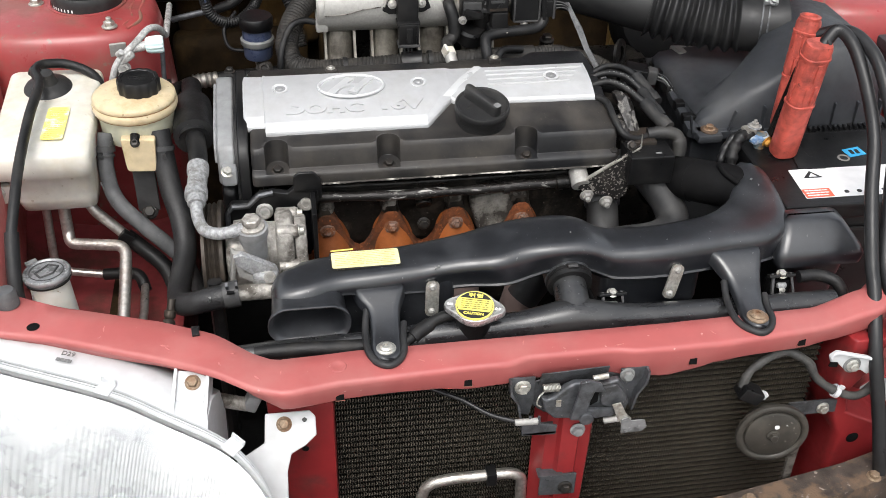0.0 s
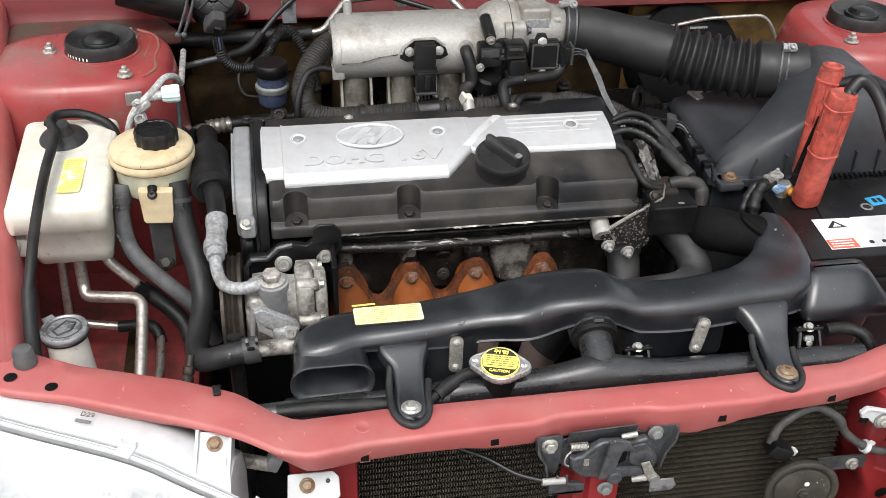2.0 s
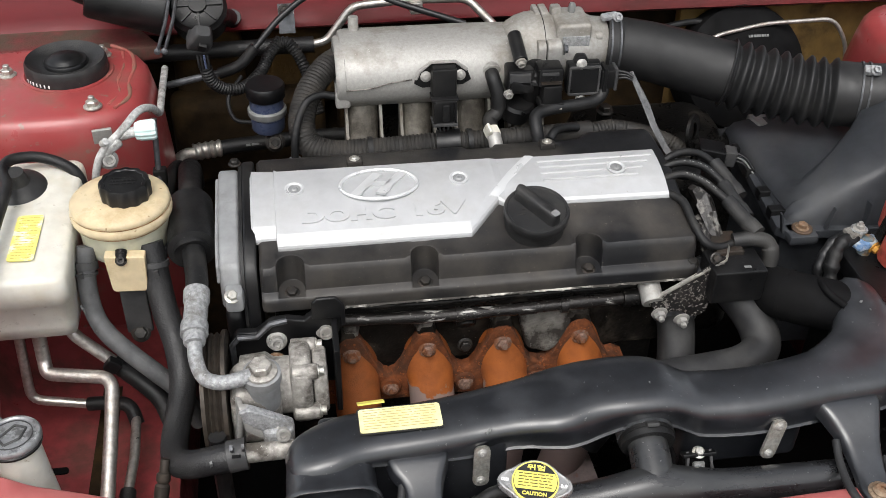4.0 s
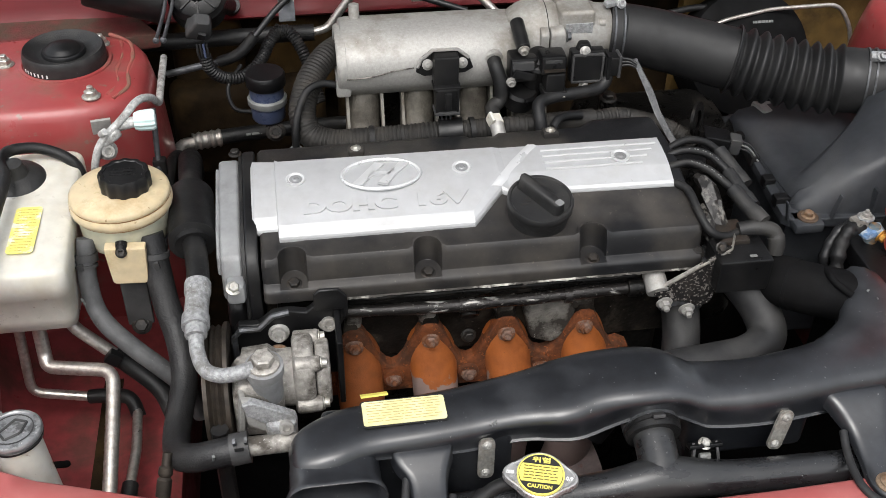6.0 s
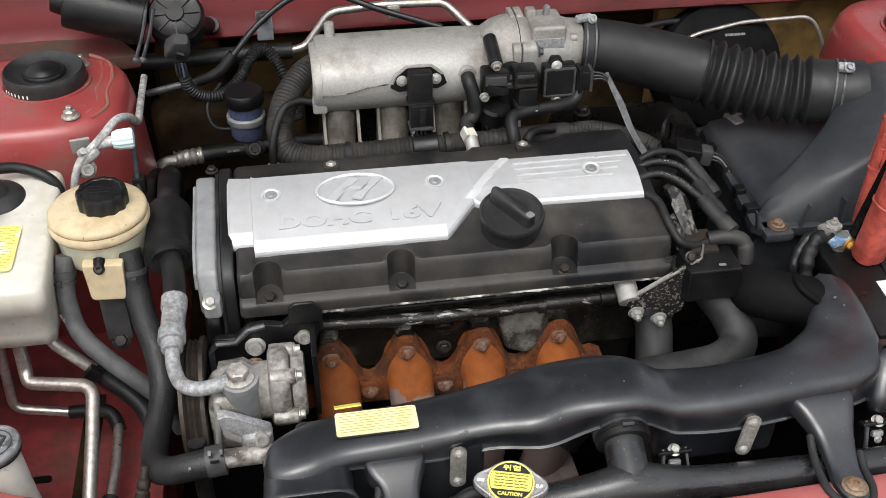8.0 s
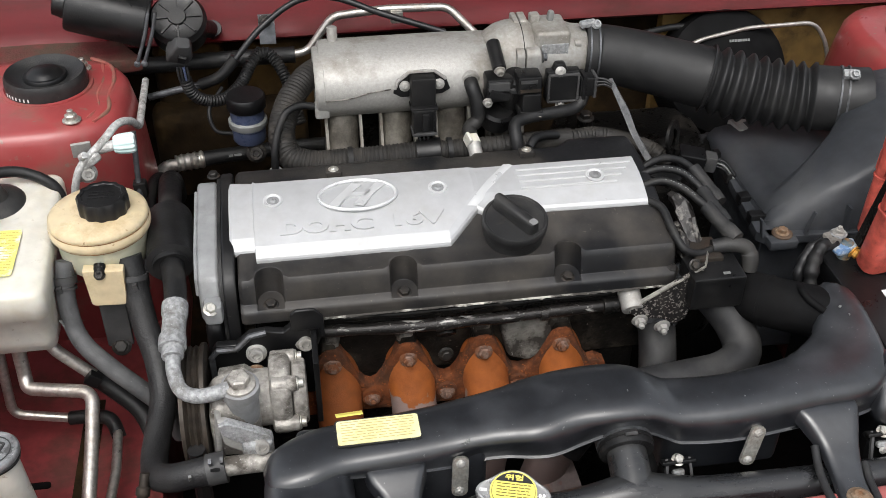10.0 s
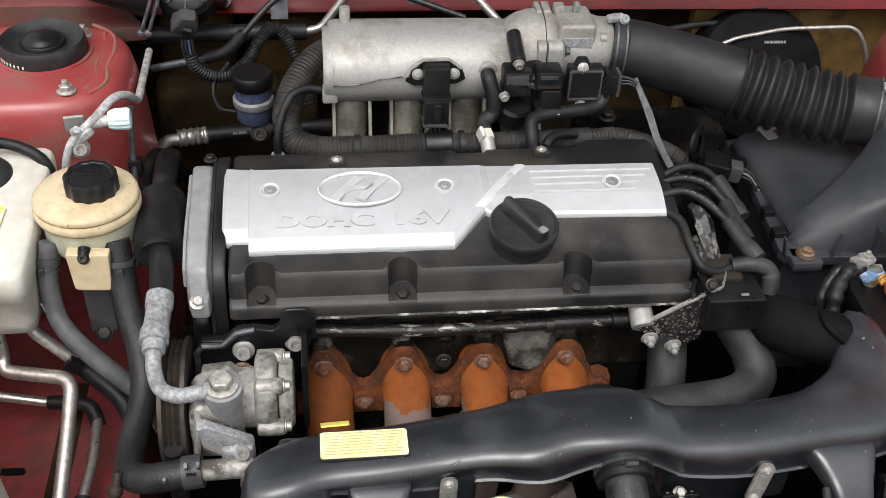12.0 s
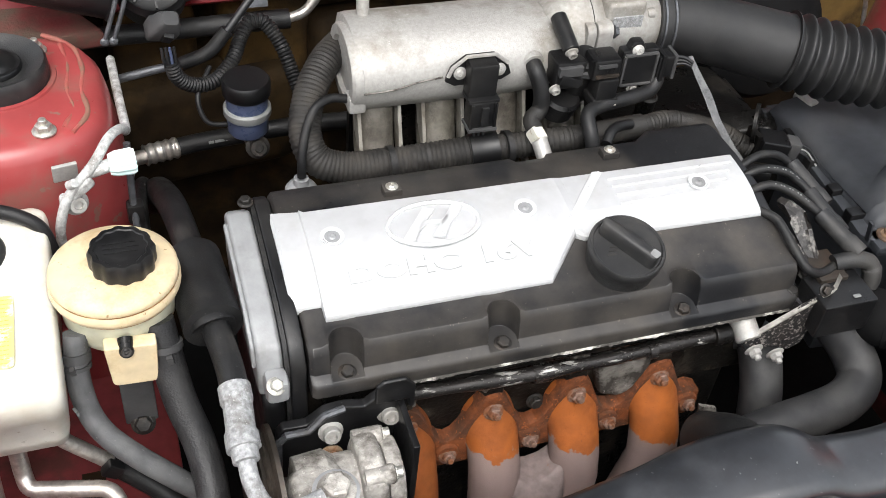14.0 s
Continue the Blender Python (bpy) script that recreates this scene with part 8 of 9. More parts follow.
part("plug_ridge", box(B(), (0.273, 1.379, 1.0155), (0.02, 0.004, 0.003)), GREYCAP_DARK, plug)
part("plug_lower", box(B(), (0.277, 1.388, 0.9875), (0.024, 0.024, 0.025)), BLACK, isv, bevel=0.003)
part("plug_foot", box(B(), (0.2775, 1.389, 0.9715), (0.031, 0.026, 0.011)), BLACK, isv, bevel=0.003)
part("spring_wire", cyl(B(), (0.264, 1.374, 0.97), (0.289, 1.374, 0.97), 0.0011, seg=8), STEEL, isv, "bright spring wire")
part("lower_body", lathe(B(), [(0.020, 0), (0.021, 0.02), (0.018, 0.024)], (0.240, 1.412, 0.945), (0.1, -0.3, 1), 24), BLACK, isv)
bolt(isv, (0.226, 1.394, 0.984), (0, -0.9, -0.2), 0.0046, ALU, "socket", "screw")
ts = thing("throttle_sensor", (0.318, 1.41, 0.99), "square black throttle position sensor with plug", "sensor")
part("sensor_case", box(B(), (0.320, 1.405, 0.996), (0.042, 0.014, 0.042)), BLACK, ts, bevel=0.003)
part("case_lid", box(B(), (0.3205, 1.3975, 0.994), (0.034, 0.003, 0.032)), BLACK, ts, bevel=0.001)
for c_, s_ in (((0.3205, 1.3965, 1.0125), (0.038, 0.004, 0.003)), ((0.3205, 1.3965, 0.9765), (0.038, 0.004, 0.003)), ((0.302, 1.3965, 0.9945), (0.003, 0.004, 0.036)), ((0.339, 1.3965, 0.9945), (0.003, 0.004, 0.036))):
    part("case_frame", box(B(), c_, s_), GREYCAP_DARK, ts, bevel=0.0008)
part("plug_collar", box(B(), (0.346, 1.402, 0.995), (0.005, 0.022, 0.032)), BLACK, ts, bevel=0.001)
part("plug_collar", box(B(), (0.360, 1.402, 0.995), (0.004, 0.021, 0.029)), GREYCAP_DARK, ts, bevel=0.001)
part("ear", prism(B(), [(0.305, 1.012), (0.310, 1.026), (0.322, 1.026), (0.328, 1.012)], "xz", 1.400, 1.412), BLACK, ts, bevel=0.003)
bolt(ts, (0.316, 1.399, 1.016), (0, -1, 0.3), 0.0046, ALU, "screw", "screw")
bolt(ts, (0.318, 1.398, 0.970), (0, -1, 0.3), 0.0042, ALU, "socket", "screw")
part("plug", box(B(), (0.352, 1.402, 0.995), (0.022, 0.018, 0.026)), BLACK, ts, bevel=0.003)
for dz in (-0.006, 0.0, 0.006):
    hose("wire", [(0.358, 1.400, 0.998 + dz), (0.372, 1.397, 0.999 + dz * 0.6), (0.381, 1.392, 0.996 + dz * 0.4)], 0.0019, CABLE, ts)
sl = thing("wire_sleeve", (0.39, 1.36, 0.95), "dark flat wiring sleeve dropping beside the valve cover", "wiring")
part("sleeve", loft(B(), [[V(x - w, y, z), V(x + w, y - 0.003, z + 0.002), V(x + w, y + 0.003, z + 0.004), V(x - w, y + 0.004, z + 0.003)] for x, y, z, w in ((0.380, 1.395, 0.999, 0.0022), (0.386, 1.385, 0.986, 0.0030), (0.394, 1.370, 0.970, 0.0042), (0.401, 1.352, 0.950, 0.0036), (0.412, 1.330, 0.930, 0.0035), (0.422, 1.312, 0.916, 0.003))]), SLEEVE_GREY, sl)
part("sleeve_foot", box(B(), (0.432, 1.306, 0.910), (0.038, 0.018, 0.014), (0, 0, -20)), BLACK, sl, bevel=0.004)
ch = thing("breather_line", (0.1, 1.38, 0.94), "large black corrugated loom hose behind the valve cover", "hose")
part("conduit", tube(B(), [(0.030, 1.51, 0.985), (0.008, 1.485, 0.983), (-0.014, 1.455, 0.968), (-0.026, 1.425, 0.943), (-0.018, 1.405, 0.922), (0.010, 1.396, 0.914), (0.05, 1.393, 0.915)], ribbed(0.0165, 0.0045, 0.0005), seg=20, n=30), LOOM, ch)
part("conduit", tube(B(), [(0.05, 1.393, 0.915), (0.10, 1.390, 0.918), (0.14, 1.388, 0.921)], ribbed(0.0160, 0.005, 0.0007), seg=18, n=40), LOOM, ch, "ribbed loom section")
part("conduit", tube(B(), [(0.165, 1.385, 0.924), (0.20, 1.380, 0.928), (0.25, 1.375, 0.932), (0.33, 1.380, 0.932)], ribbed(0.0135, 0.005, 0.0005), seg=18, n=30), LOOM, ch)
part("tape_wrap", tube(B(), [(0.138, 1.388, 0.921), (0.152, 1.387, 0.922), (0.168, 1.385, 0.924)], 0.0185, seg=18), BLACK, ch)
for x in (0.056, 0.178):
    part("cable_tie", lathe(B(), [(0.0150, -0.003), (0.0182, -0.003), (0.0182, 0.003), (0.0150, 0.003)], (x, 1.3925 if x < 0.1 else 1.3825, 0.9155 + (0.009 if x > 0.1 else 0)), (1, 0, 0.03), 22), TANK if x < 0 else RUBBER, ch)
part("side_loom", tube(B(), [(0.33, 1.38, 0.932), (0.37, 1.385, 0.930), (0.42, 1.37, 0.920), (0.455, 1.35, 0.905)], ribbed(0.011, 0.005, 0.0005), seg=16, n=20), LOOM, ch)
h2 = thing("coolant_hose", (0.28, 1.37, 0.94), "thin bent black hose behind the valve cover", "hose", "small hoses")
hose("hose_run", [(0.256, 1.345, 0.942), (0.254, 1.352, 0.955), (0.256, 1.368, 0.966), (0.275, 1.378, 0.968), (0.310, 1.385, 0.968), (0.335, 1.392, 0.968), (0.346, 1.398, 0.976), (0.348, 1.405, 0.99)], 0.0078, RUBBER, h2)
h3 = thing("coolant_hose", (0.28, 1.35, 0.94), "short black hose stub behind the valve cover", "hose", "small hoses")
hose("hose_run", [(0.268, 1.340, 0.948), (0.276, 1.350, 0.953), (0.29, 1.362, 0.95), (0.31, 1.37, 0.945)], 0.0055, RUBBER, h3)
vl = thing("vacuum_line", (-0.03, 1.39, 0.92), "thin black vacuum line with a grey valve at the cover corner", "hose")
hose("line", [(0.018, 1.430, 0.974), (0.0, 1.428, 0.978), (-0.018, 1.418, 0.975), (-0.030, 1.405, 0.957), (-0.036, 1.394, 0.935), (-0.037, 1.390, 0.915)], 0.0046, RUBBER, vl)
part("valve", lathe(B(), [(0.0165, -0.01), (0.0165, 0.002), (0.014, 0.006), (0.008, 0.009), (0.0075, 0.016), (0.0001, 0.016)], (-0.037, 1.392, 0.896), (0, 0, 1), 24), GREYCOVER, vl)

# ---- air hose and filter box ----
ih = thing("air_hose", (0.52, 1.42, 0.95), "large black rubber air hose with a corrugated middle", "air hose")
part("smooth_hose", tube(B(), [(0.362, 1.4665, 1.006), (0.385, 1.463, 1.004), (0.42, 1.455, 0.999), (0.46, 1.443, 0.991), (0.50, 1.427, 0.984), (0.52, 1.419, 0.981)], lambda s, k: 0.0395 if k < 0.1 else 0.0365 + 0.003 * k, seg=32), HOSE_SMOOTH, ih)
part("bellows", tube(B(), [(0.515, 1.421, 0.981), (0.545, 1.409, 0.976), (0.58, 1.396, 0.971), (0.615, 1.382, 0.969), (0.640, 1.372, 0.970)], lambda s, k: 0.0360 + 0.0085 * (0.5 + 0.5 * math.cos(2 * math.pi * s / 0.0168)) ** 0.9, seg=40, n=34), HOSE_SMOOTH, ih, "corrugated bellows")
part("end_cuff", tube(B(), [(0.636, 1.374, 0.970), (0.655, 1.366, 0.971), (0.685, 1.354, 0.973), (0.70, 1.35, 0.974)], 0.0405, seg=32), HOSE_SMOOTH, ih)
for c in ((0.366, 1.466, 1.006), (0.377, 1.464, 1.005)):
    clamp_band("hose_clamp", ih, c, (1, -0.12, -0.05), 0.0402, 0.0022, LATCH, 36)
part("clamp_screw", box(B(), (0.364, 1.460, 1.048), (0.022, 0.010, 0.007), (15, 0, 15)), CORRODED, ih, bevel=0.002)
bolt(ih, (0.374, 1.456, 1.048), (0, -1, 0.6), 0.0042, CORRODED, "socket", "screw")
for c in ((0.666, 1.3615, 0.9715), (0.6745, 1.3582, 0.972)):
    clamp_band("hose_clamp", ih, c, (1, -0.42, 0.03), 0.0412, 0.0022, LATCH, 36)
part("clamp_screw", box(B(), (0.668, 1.346, 1.0135), (0.020, 0.012, 0.008), (25, 0, -15)), CORRODED, ih, bevel=0.002)
bolt(ih, (0.668, 1.340, 1.017), (0, -0.8, 0.8), 0.0044, CORRODED, "socket", "screw")

ab = thing("air_filter_box", (0.68, 1.31, 0.80), "grey-black plastic air filter box with bolted lid", "air filter box")
rings = []
for x, yf, yr, zt, zv in ((0.532, 1.222, 1.240, 0.898, 0.896), (0.540, 1.214, 1.246, 0.909, 0.905), (0.56, 1.208, 1.258, 0.920, 0.909), (0.60, 1.203, 1.282, 0.942, 0.912), (0.64, 1.200, 1.312, 0.966, 0.914), (0.668, 1.199, 1.345, 0.983, 0.916), (0.685, 1.199, 1.372, 0.993, 0.93),
                          (0.70, 1.199, 1.380, 1.000, 0.965), (0.735, 1.199, 1.379, 1.004, 0.975), (0.762, 1.200, 1.366, 1.001, 0.97), (0.777, 1.203, 1.345, 0.990, 0.955), (0.788, 1.208, 1.318, 0.968, 0.935), (0.796, 1.214, 1.285, 0.932, 0.91)):
    yb = max(1.425, yr + 0.012) if x < 0.70 else yr + 0.020
    rings.append([V(x, yf, 0.888), V(x, yf + 0.004, 0.5 * (zt + 0.888)), V(x, yf + 0.010, zt - 0.010), V(x, yf + 0.020, zt - 0.001), V(x, yf * 0.45 + yr * 0.55, zt), V(x, yr - 0.004, zt - 0.001), V(x, yr + 0.006, zt * 0.6 + zv * 0.4), V(x, yr + 0.010, zv + 0.002 if yr < 1.40 else zv), V(x, yb - 0.002, zv), V(x, yb + 0.003, 0.888)])
part("lid", loft(B(), rings), AIRBOX, ab, "moulded lid rising to the hose", sharp=55)
part("flange", prism(B(), [(0.515, 1.212), (0.525, 1.200), (0.80, 1.186), (0.808, 1.20), (0.806, 1.30), (0.74, 1.435), (0.535, 1.44)], "xy", 0.876, 0.889), AIRBOX, ab, bevel=0.002)
part("base", prism(B(), [(0.525, 1.215), (0.79, 1.20), (0.79, 1.30), (0.73, 1.42), (0.545, 1.43)], "xy", 0.70, 0.876), AIRBOX, ab, bevel=0.004)
for k in range(6):
    x = 0.618 + 0.034 * k
    part("wall_rib", box(B(), (x, 1.200, 0.905), (0.003, 0.010, 0.036)), AIRBOX, ab)
for k in range(18):
    part("vent_slat", box(B(), (0.668 + 0.0075 * k, 1.188, 0.8905), (0.0032, 0.010, 0.005)), BLACK, ab)
for y in (1.24, 1.28, 1.33, 1.38):
    part("lid_clip", box(B(), (0.527 + (y - 1.24) * 0.06, y, 0.889), (0.022, 0.014, 0.014)), BLACK, ab, bevel=0.002)
part("bolt_lug", box(B(), (0.541, 1.2025, 0.8825), (0.036, 0.030, 0.013)), AIRBOX, ab, bevel=0.004)
part("washer", lathe(B(), [(0.0122, -0.003), (0.0122, 0.0010), (0.0112, 0.0018), (0.006, 0.0018)], (0.543, 1.2035, 0.8895), seg=28), RUSTY_WASHER, ab, "wide rusty washer")
bolt(ab, (0.543, 1.2035, 0.8908), (0, 0, 1), 0.0056, OLD_BOLT, "hex", "bolt", "small brassy hex bolt")
part("lug_spike", box(B(), (0.572, 1.198, 0.905), (0.002, 0.006, 0.03), (0, 12, 0)), AIRBOX, ab)
part("lug_spike", box(B(), (0.516, 1.204, 0.900), (0.002, 0.006, 0.026), (0, -12, 0)), AIRBOX, ab)

# brake booster and lines behind
bo = thing("brake_booster", (0.63, 1.62, 0.90), "round black brake booster on the bulkhead", "brake booster")
part("drum", lathe(B(), [(0.095, -0.05), (0.098, 0.0), (0.092, 0.018), (0.060, 0.034), (0.0001, 0.038)], (0.632, 1.625, 0.875), (0, -0.88, 0.48), 40), BOOT, bo)
print_bars("stamp", axes((0.612, 1.578, 0.9525), (1, 0, 0), (0, 0.6, 0.8)), GREYCAP, bo, 1, 0.0035, 0.030, 0.01, 31)
bl = thing("brake_pipe", (0.65, 1.6, 0.95), "pale steel brake pipe bent over the booster", "pipe", "brake pipes")
pipe("pipe_run", [(0.52, 1.60, 0.905), (0.58, 1.615, 0.936), (0.66, 1.625, 0.946), (0.765, 1.625, 0.948), (0.785, 1.612, 0.915), (0.79, 1.595, 0.85)], 0.0032, STEEL, bl, 0.018)
b2 = thing("brake_pipe", (0.5, 1.65, 0.93), "black hose along the bulkhead under the cowl", "pipe", "brake pipes")
pipe("pipe_run", [(0.44, 1.64, 0.928), (0.55, 1.655, 0.940), (0.66, 1.655, 0.940), (0.675, 1.655, 0.93)], 0.005, RUBBER, b2, 0.012)
gb = thing("gearbox_housing", (0.52, 1.40, 0.75), "grimy aluminium gearbox bracket under the air hose", "bracket")
part("bracket", loft(B(), [[V(x, y, z), V(x, y + 0.03, z + 0.01), V(x, y + 0.035, z - 0.015), V(x, y, z - 0.02)] for x, y, z in ((0.47, 1.42, 0.87), (0.52, 1.40, 0.885), (0.55, 1.41, 0.878), (0.60, 1.44, 0.862))]), OILY, gb, bevel=0.004)
part("bright_lug", box(B(), (0.590, 1.445, 0.865), (0.06, 0.03, 0.012), (0, 8, 20)), ALU, gb, bevel=0.004)
part("mount_post", cyl(B(), (0.363, 1.435, 0.8800), (0.363, 1.430, 0.93), 0.0105), OILY, gb, bevel=0.001)
bolt(gb, (0.363, 1.430, 0.93), (0, -0.1, 1), 0.0078, DARK_BOLT)
part("cast_lug", box(B(), (0.586, 1.42, 0.904), (0.05, 0.03, 0.010), (0, 10, 12)), ALU, gb, bevel=0.003)
part("cast_lug", box(B(), (0.607, 1.41, 0.906), (0.03, 0.02, 0.008), (0, -14, -8)), ALU, gb, bevel=0.003)
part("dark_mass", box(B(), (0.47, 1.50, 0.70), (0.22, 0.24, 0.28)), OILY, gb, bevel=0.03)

# ---- ignition parts beside the cover ----
ig = thing("ignition_coil", (0.43, 1.12, 0.87), "black ignition coil block on a stained steel bracket", "ignition coil")
part("coil_block", box(B(), (0.430, 1.132, 0.888), (0.060, 0.045, 0.042)), BLACK, ig, bevel=0.003)
part("coil_top", box(B(), (0.430, 1.156, 0.896), (0.046, 0.05, 0.022)), BLACK, ig, bevel=0.004)
flat("coil_mark", rrect(0, 0, 0.008, 0.004, 0.001), axes((0.439, 1.118, 0.9095), (1, 0, 0), (0, 1, 0)), GREYCAP, ig)
part("core_plate", box(B(), (0.428, 1.160, 0.909), (0.032, 0.040, 0.010)), CORE_PLATE, ig, bevel=0.002)
br = thing("coil_bracket", (0.37, 1.13, 0.83), "speckled black steel triangular bracket with two bolts", "bracket")
part("plate", prism(B(), [(0.338, 0.858), (0.346, 0.868), (0.415, 0.918), (0.419, 0.916), (0.410, 0.872), (0.405, 0.842), (0.392, 0.836), (0.376, 0.846), (0.352, 0.848)], "xz", 1.126, 1.129), SPECKLED, br, bevel=0.0008)
part("top_flange", loft(B(), [[V(x, 1.1240, z), V(x, 1.129, z), V(x, 1.129, z + 0.0022), V(x, 1.1240, z + 0.0022)] for x, z in ((0.338, 0.864), (0.346, 0.869), (0.410, 0.9100), (0.4155, 0.9135), (0.4172, 0.9175), (0.4165, 0.932))]), ALU_DIRTY, br)
part("stand_off", cyl(B(), (0.342, 1.150, 0.872), (0.343, 1.128, 0.860), 0.0125), ALU, br, bevel=0.002)
bolt(br, (0.351, 1.126, 0.847), (0, -1, -0.2), 0.0064, ALU, "stud", "nut")
bolt(br, (0.378, 1.125, 0.836), (0, -1, -0.2), 0.0064, ALU, "stud", "nut")
bolt(br, (0.403, 1.124, 0.920), (0, -0.9, 0.6), 0.0045, DARK_BOLT, "hex")
IGW = [[(0.376, 1.218, 0.944), (0.388, 1.200, 0.944), (0.392, 1.172, 0.934), (0.400, 1.152, 0.922), (0.418, 1.150, 0.914), (0.442, 1.158, 0.914)],
       [(0.376, 1.240, 0.948), (0.400, 1.240, 0.953), (0.420, 1.228, 0.950), (0.436, 1.212, 0.941), (0.446, 1.204, 0.934)],
       [(0.380, 1.262, 0.948), (0.404, 1.262, 0.955), (0.428, 1.256, 0.952), (0.444, 1.246, 0.942), (0.452, 1.236, 0.935)],
       [(0.382, 1.274, 0.946), (0.410, 1.282, 0.955), (0.436, 1.284, 0.950), (0.455, 1.278, 0.938)]]
LEAD_BOOT = [[(0.436, 1.158, 0.915), (0.458, 1.156, 0.918), (0.474, 1.152, 0.914), (0.478, 1.146, 0.902), (0.477, 1.143, 0.890)],
        [(0.444, 1.206, 0.936), (0.452, 1.184, 0.930), (0.464, 1.158, 0.923)], [(0.450, 1.238, 0.936), (0.455, 1.215, 0.930), (0.463, 1.188, 0.922)], [(0.454, 1.280, 0.939), (0.463, 1.256, 0.930), (0.471, 1.230, 0.922)]]
for k in range(4):
    w = thing("ignition_lead", IGW[k][0], "black spark plug lead with a rubber boot, white print worn", "ignition lead", "ignition leads")
    hose("lead", IGW[k], 0.0046, RUBBER, w)
    hose("boot", LEAD_BOOT[k], lambda q, f: 0.0086 if f < 0.7 else 0.0098 - 0.003 * (f - 0.7), HOSE_DUSTY, w)
    if k in (1, 2):
        P = glide(IGW[k], 8)
        for j in (9, 11, 12, 14, 15, 17, 18, 20, 21):
            part("print_mark", cyl(B(), P[j] + V(0, -0.0022, 0.0036), P[j].lerp(P[j + 1], 0.55) + V(0, -0.0022, 0.0036), 0.0007, seg=6), GREYCAP, w)
wf = thing("heat_wrap", (0.42, 1.19, 0.92), "torn and charred dark heat wrap around wires", "heat wrap")
rng = random.Random(9)
rings = []
for x, y, z, r in ((0.408, 1.225, 0.942, 0.005), (0.411, 1.214, 0.943, 0.0075), (0.416, 1.200, 0.937, 0.0100), (0.421, 1.186, 0.926, 0.0095), (0.423, 1.174, 0.914, 0.0075), (0.424, 1.166, 0.908, 0.005)):
    rings.append([V(x + r * math.cos(a) * rng.uniform(0.55, 1.3), y + 0.5 * r * math.sin(a), z + r * math.sin(a) * rng.uniform(0.6, 1.3)) for a in [2 * math.pi * i / 16 for i in range(16)]])
part("wrap", loft(B(), rings), FOIL, wf, "crumpled shiny dark wrap", sharp=12)
rings = []
for x, y, z, r in ((0.398, 1.205, 0.910, 0.007), (0.404, 1.190, 0.916, 0.011), (0.408, 1.172, 0.914, 0.010), (0.409, 1.152, 0.906, 0.006)):
    rings.append([V(x + r * math.cos(a) * rng.uniform(0.5, 1.4), y + 0.5 * r * math.sin(a), z + r * math.sin(a) * rng.uniform(0.5, 1.4)) for a in [2 * math.pi * i / 11 for i in range(11)]])
part("torn_flap", loft(B(), rings), FOIL, wf, "", sharp=12)
le = thing("lifting_eye", (0.455, 1.35, 0.92), "upright black steel lifting eye", "lifting eye")
bm = B()
lathe(bm, [(0.012, -0.002), (0.022, -0.002), (0.022, 0.002), (0.012, 0.002), (0.012, -0.002)], (0.452, 1.350, 0.940), (0.78, -0.6, 0.15), 28)
part("eye", bm, OILY, le)
part("shank", box(B(), (0.458, 1.352, 0.912), (0.006, 0.022, 0.03)), OILY, le)
cn = thing("wiring_connector", (0.49, 1.345, 0.905), "dark wiring connector with a pale grey end", "connector")
part("shell", box(B(), (0.478, 1.345, 0.908), (0.034, 0.030, 0.028), (0, 8, -15)), BLACK, cn, bevel=0.003)
part("grey_end", box(B(), (0.502, 1.340, 0.907), (0.016, 0.020, 0.022), (0, 8, -15)), GREYCAP_DARK, cn, bevel=0.003)
for dz in (-0.005, 0, 0.005):
    hose("wire", [(0.508, 1.338, 0.907 + dz), (0.520, 1.332, 0.903 + dz), (0.53, 1.322, 0.89 + dz)], 0.0012, GREYCAP if dz == 0 else CABLE, cn)

# big hoses low behind the duct
for P, lab in (([(0.385, 1.16, 0.815), (0.382, 1.140, 0.802), (0.378, 1.118, 0.775), (0.37, 1.09, 0.72), (0.36, 1.05, 0.66)], "thick black hose dropping behind the intake duct"),
               ([(0.418, 1.15, 0.88), (0.442, 1.138, 0.856), (0.461, 1.115, 0.832), (0.462, 1.090, 0.816), (0.436, 1.072, 0.810), (0.39, 1.062, 0.812), (0.335, 1.056, 0.812), (0.29, 1.05, 0.80), (0.25, 1.04, 0.75)], "thick black coolant hose curving behind the duct")):
    t = thing("coolant_hose", P[0], lab, "hose", "thick hoses")
    hose("hose_run", P, 0.0215, HOSE_GREY, t, seg=22)
    part("hose_collar", tube(B(), [Vector(P[0]) + V(0, 0, 0.006), P[0], Vector(P[0]).lerp(Vector(P[1]), 0.25)], 0.0245, seg=22), LATCH, t)

# ---- battery and jump lead ----
ba = thing("battery", (0.68, 1.10, 0.70), "black car battery with a white label", "battery")
part("case", prism(B(), [(0.574, 1.008), (0.80, 1.004), (0.80, 1.178), (0.574, 1.182)], "xy", 0.70, 0.868), BLACK, ba, bevel=0.003)
part("lid", prism(B(), [(0.569, 1.004), (0.80, 1.000), (0.80, 1.180), (0.569, 1.184)], "xy", 0.866, 0.889), BLACK, ba, bevel=0.004)
part("side_groove", box(B(), (0.685, 1.0035, 0.850), (0.226, 0.003, 0.004)), INK, ba)
BM = axes((0.603, 1.020, 0.8892), (1, -0.01, 0), (0.06, 1, 0))
flat("label", [(0.0, 0.0), (0.19, 0.0), (0.19, 0.068), (0.004, 0.068)], BM, PAPER, ba, "white printed label")
flat("label_patch", rect(0.001, 0.001, 0.038, 0.020), BM @ pose(0, 0, 0.0006), ORANGE_PRINT, ba)
print_bars("label_print", BM @ pose(0.004, 0.017, 0.0012), PAPER, ba, 3, 0.0022, 0.030, 0.0055, 12, 0.0003)
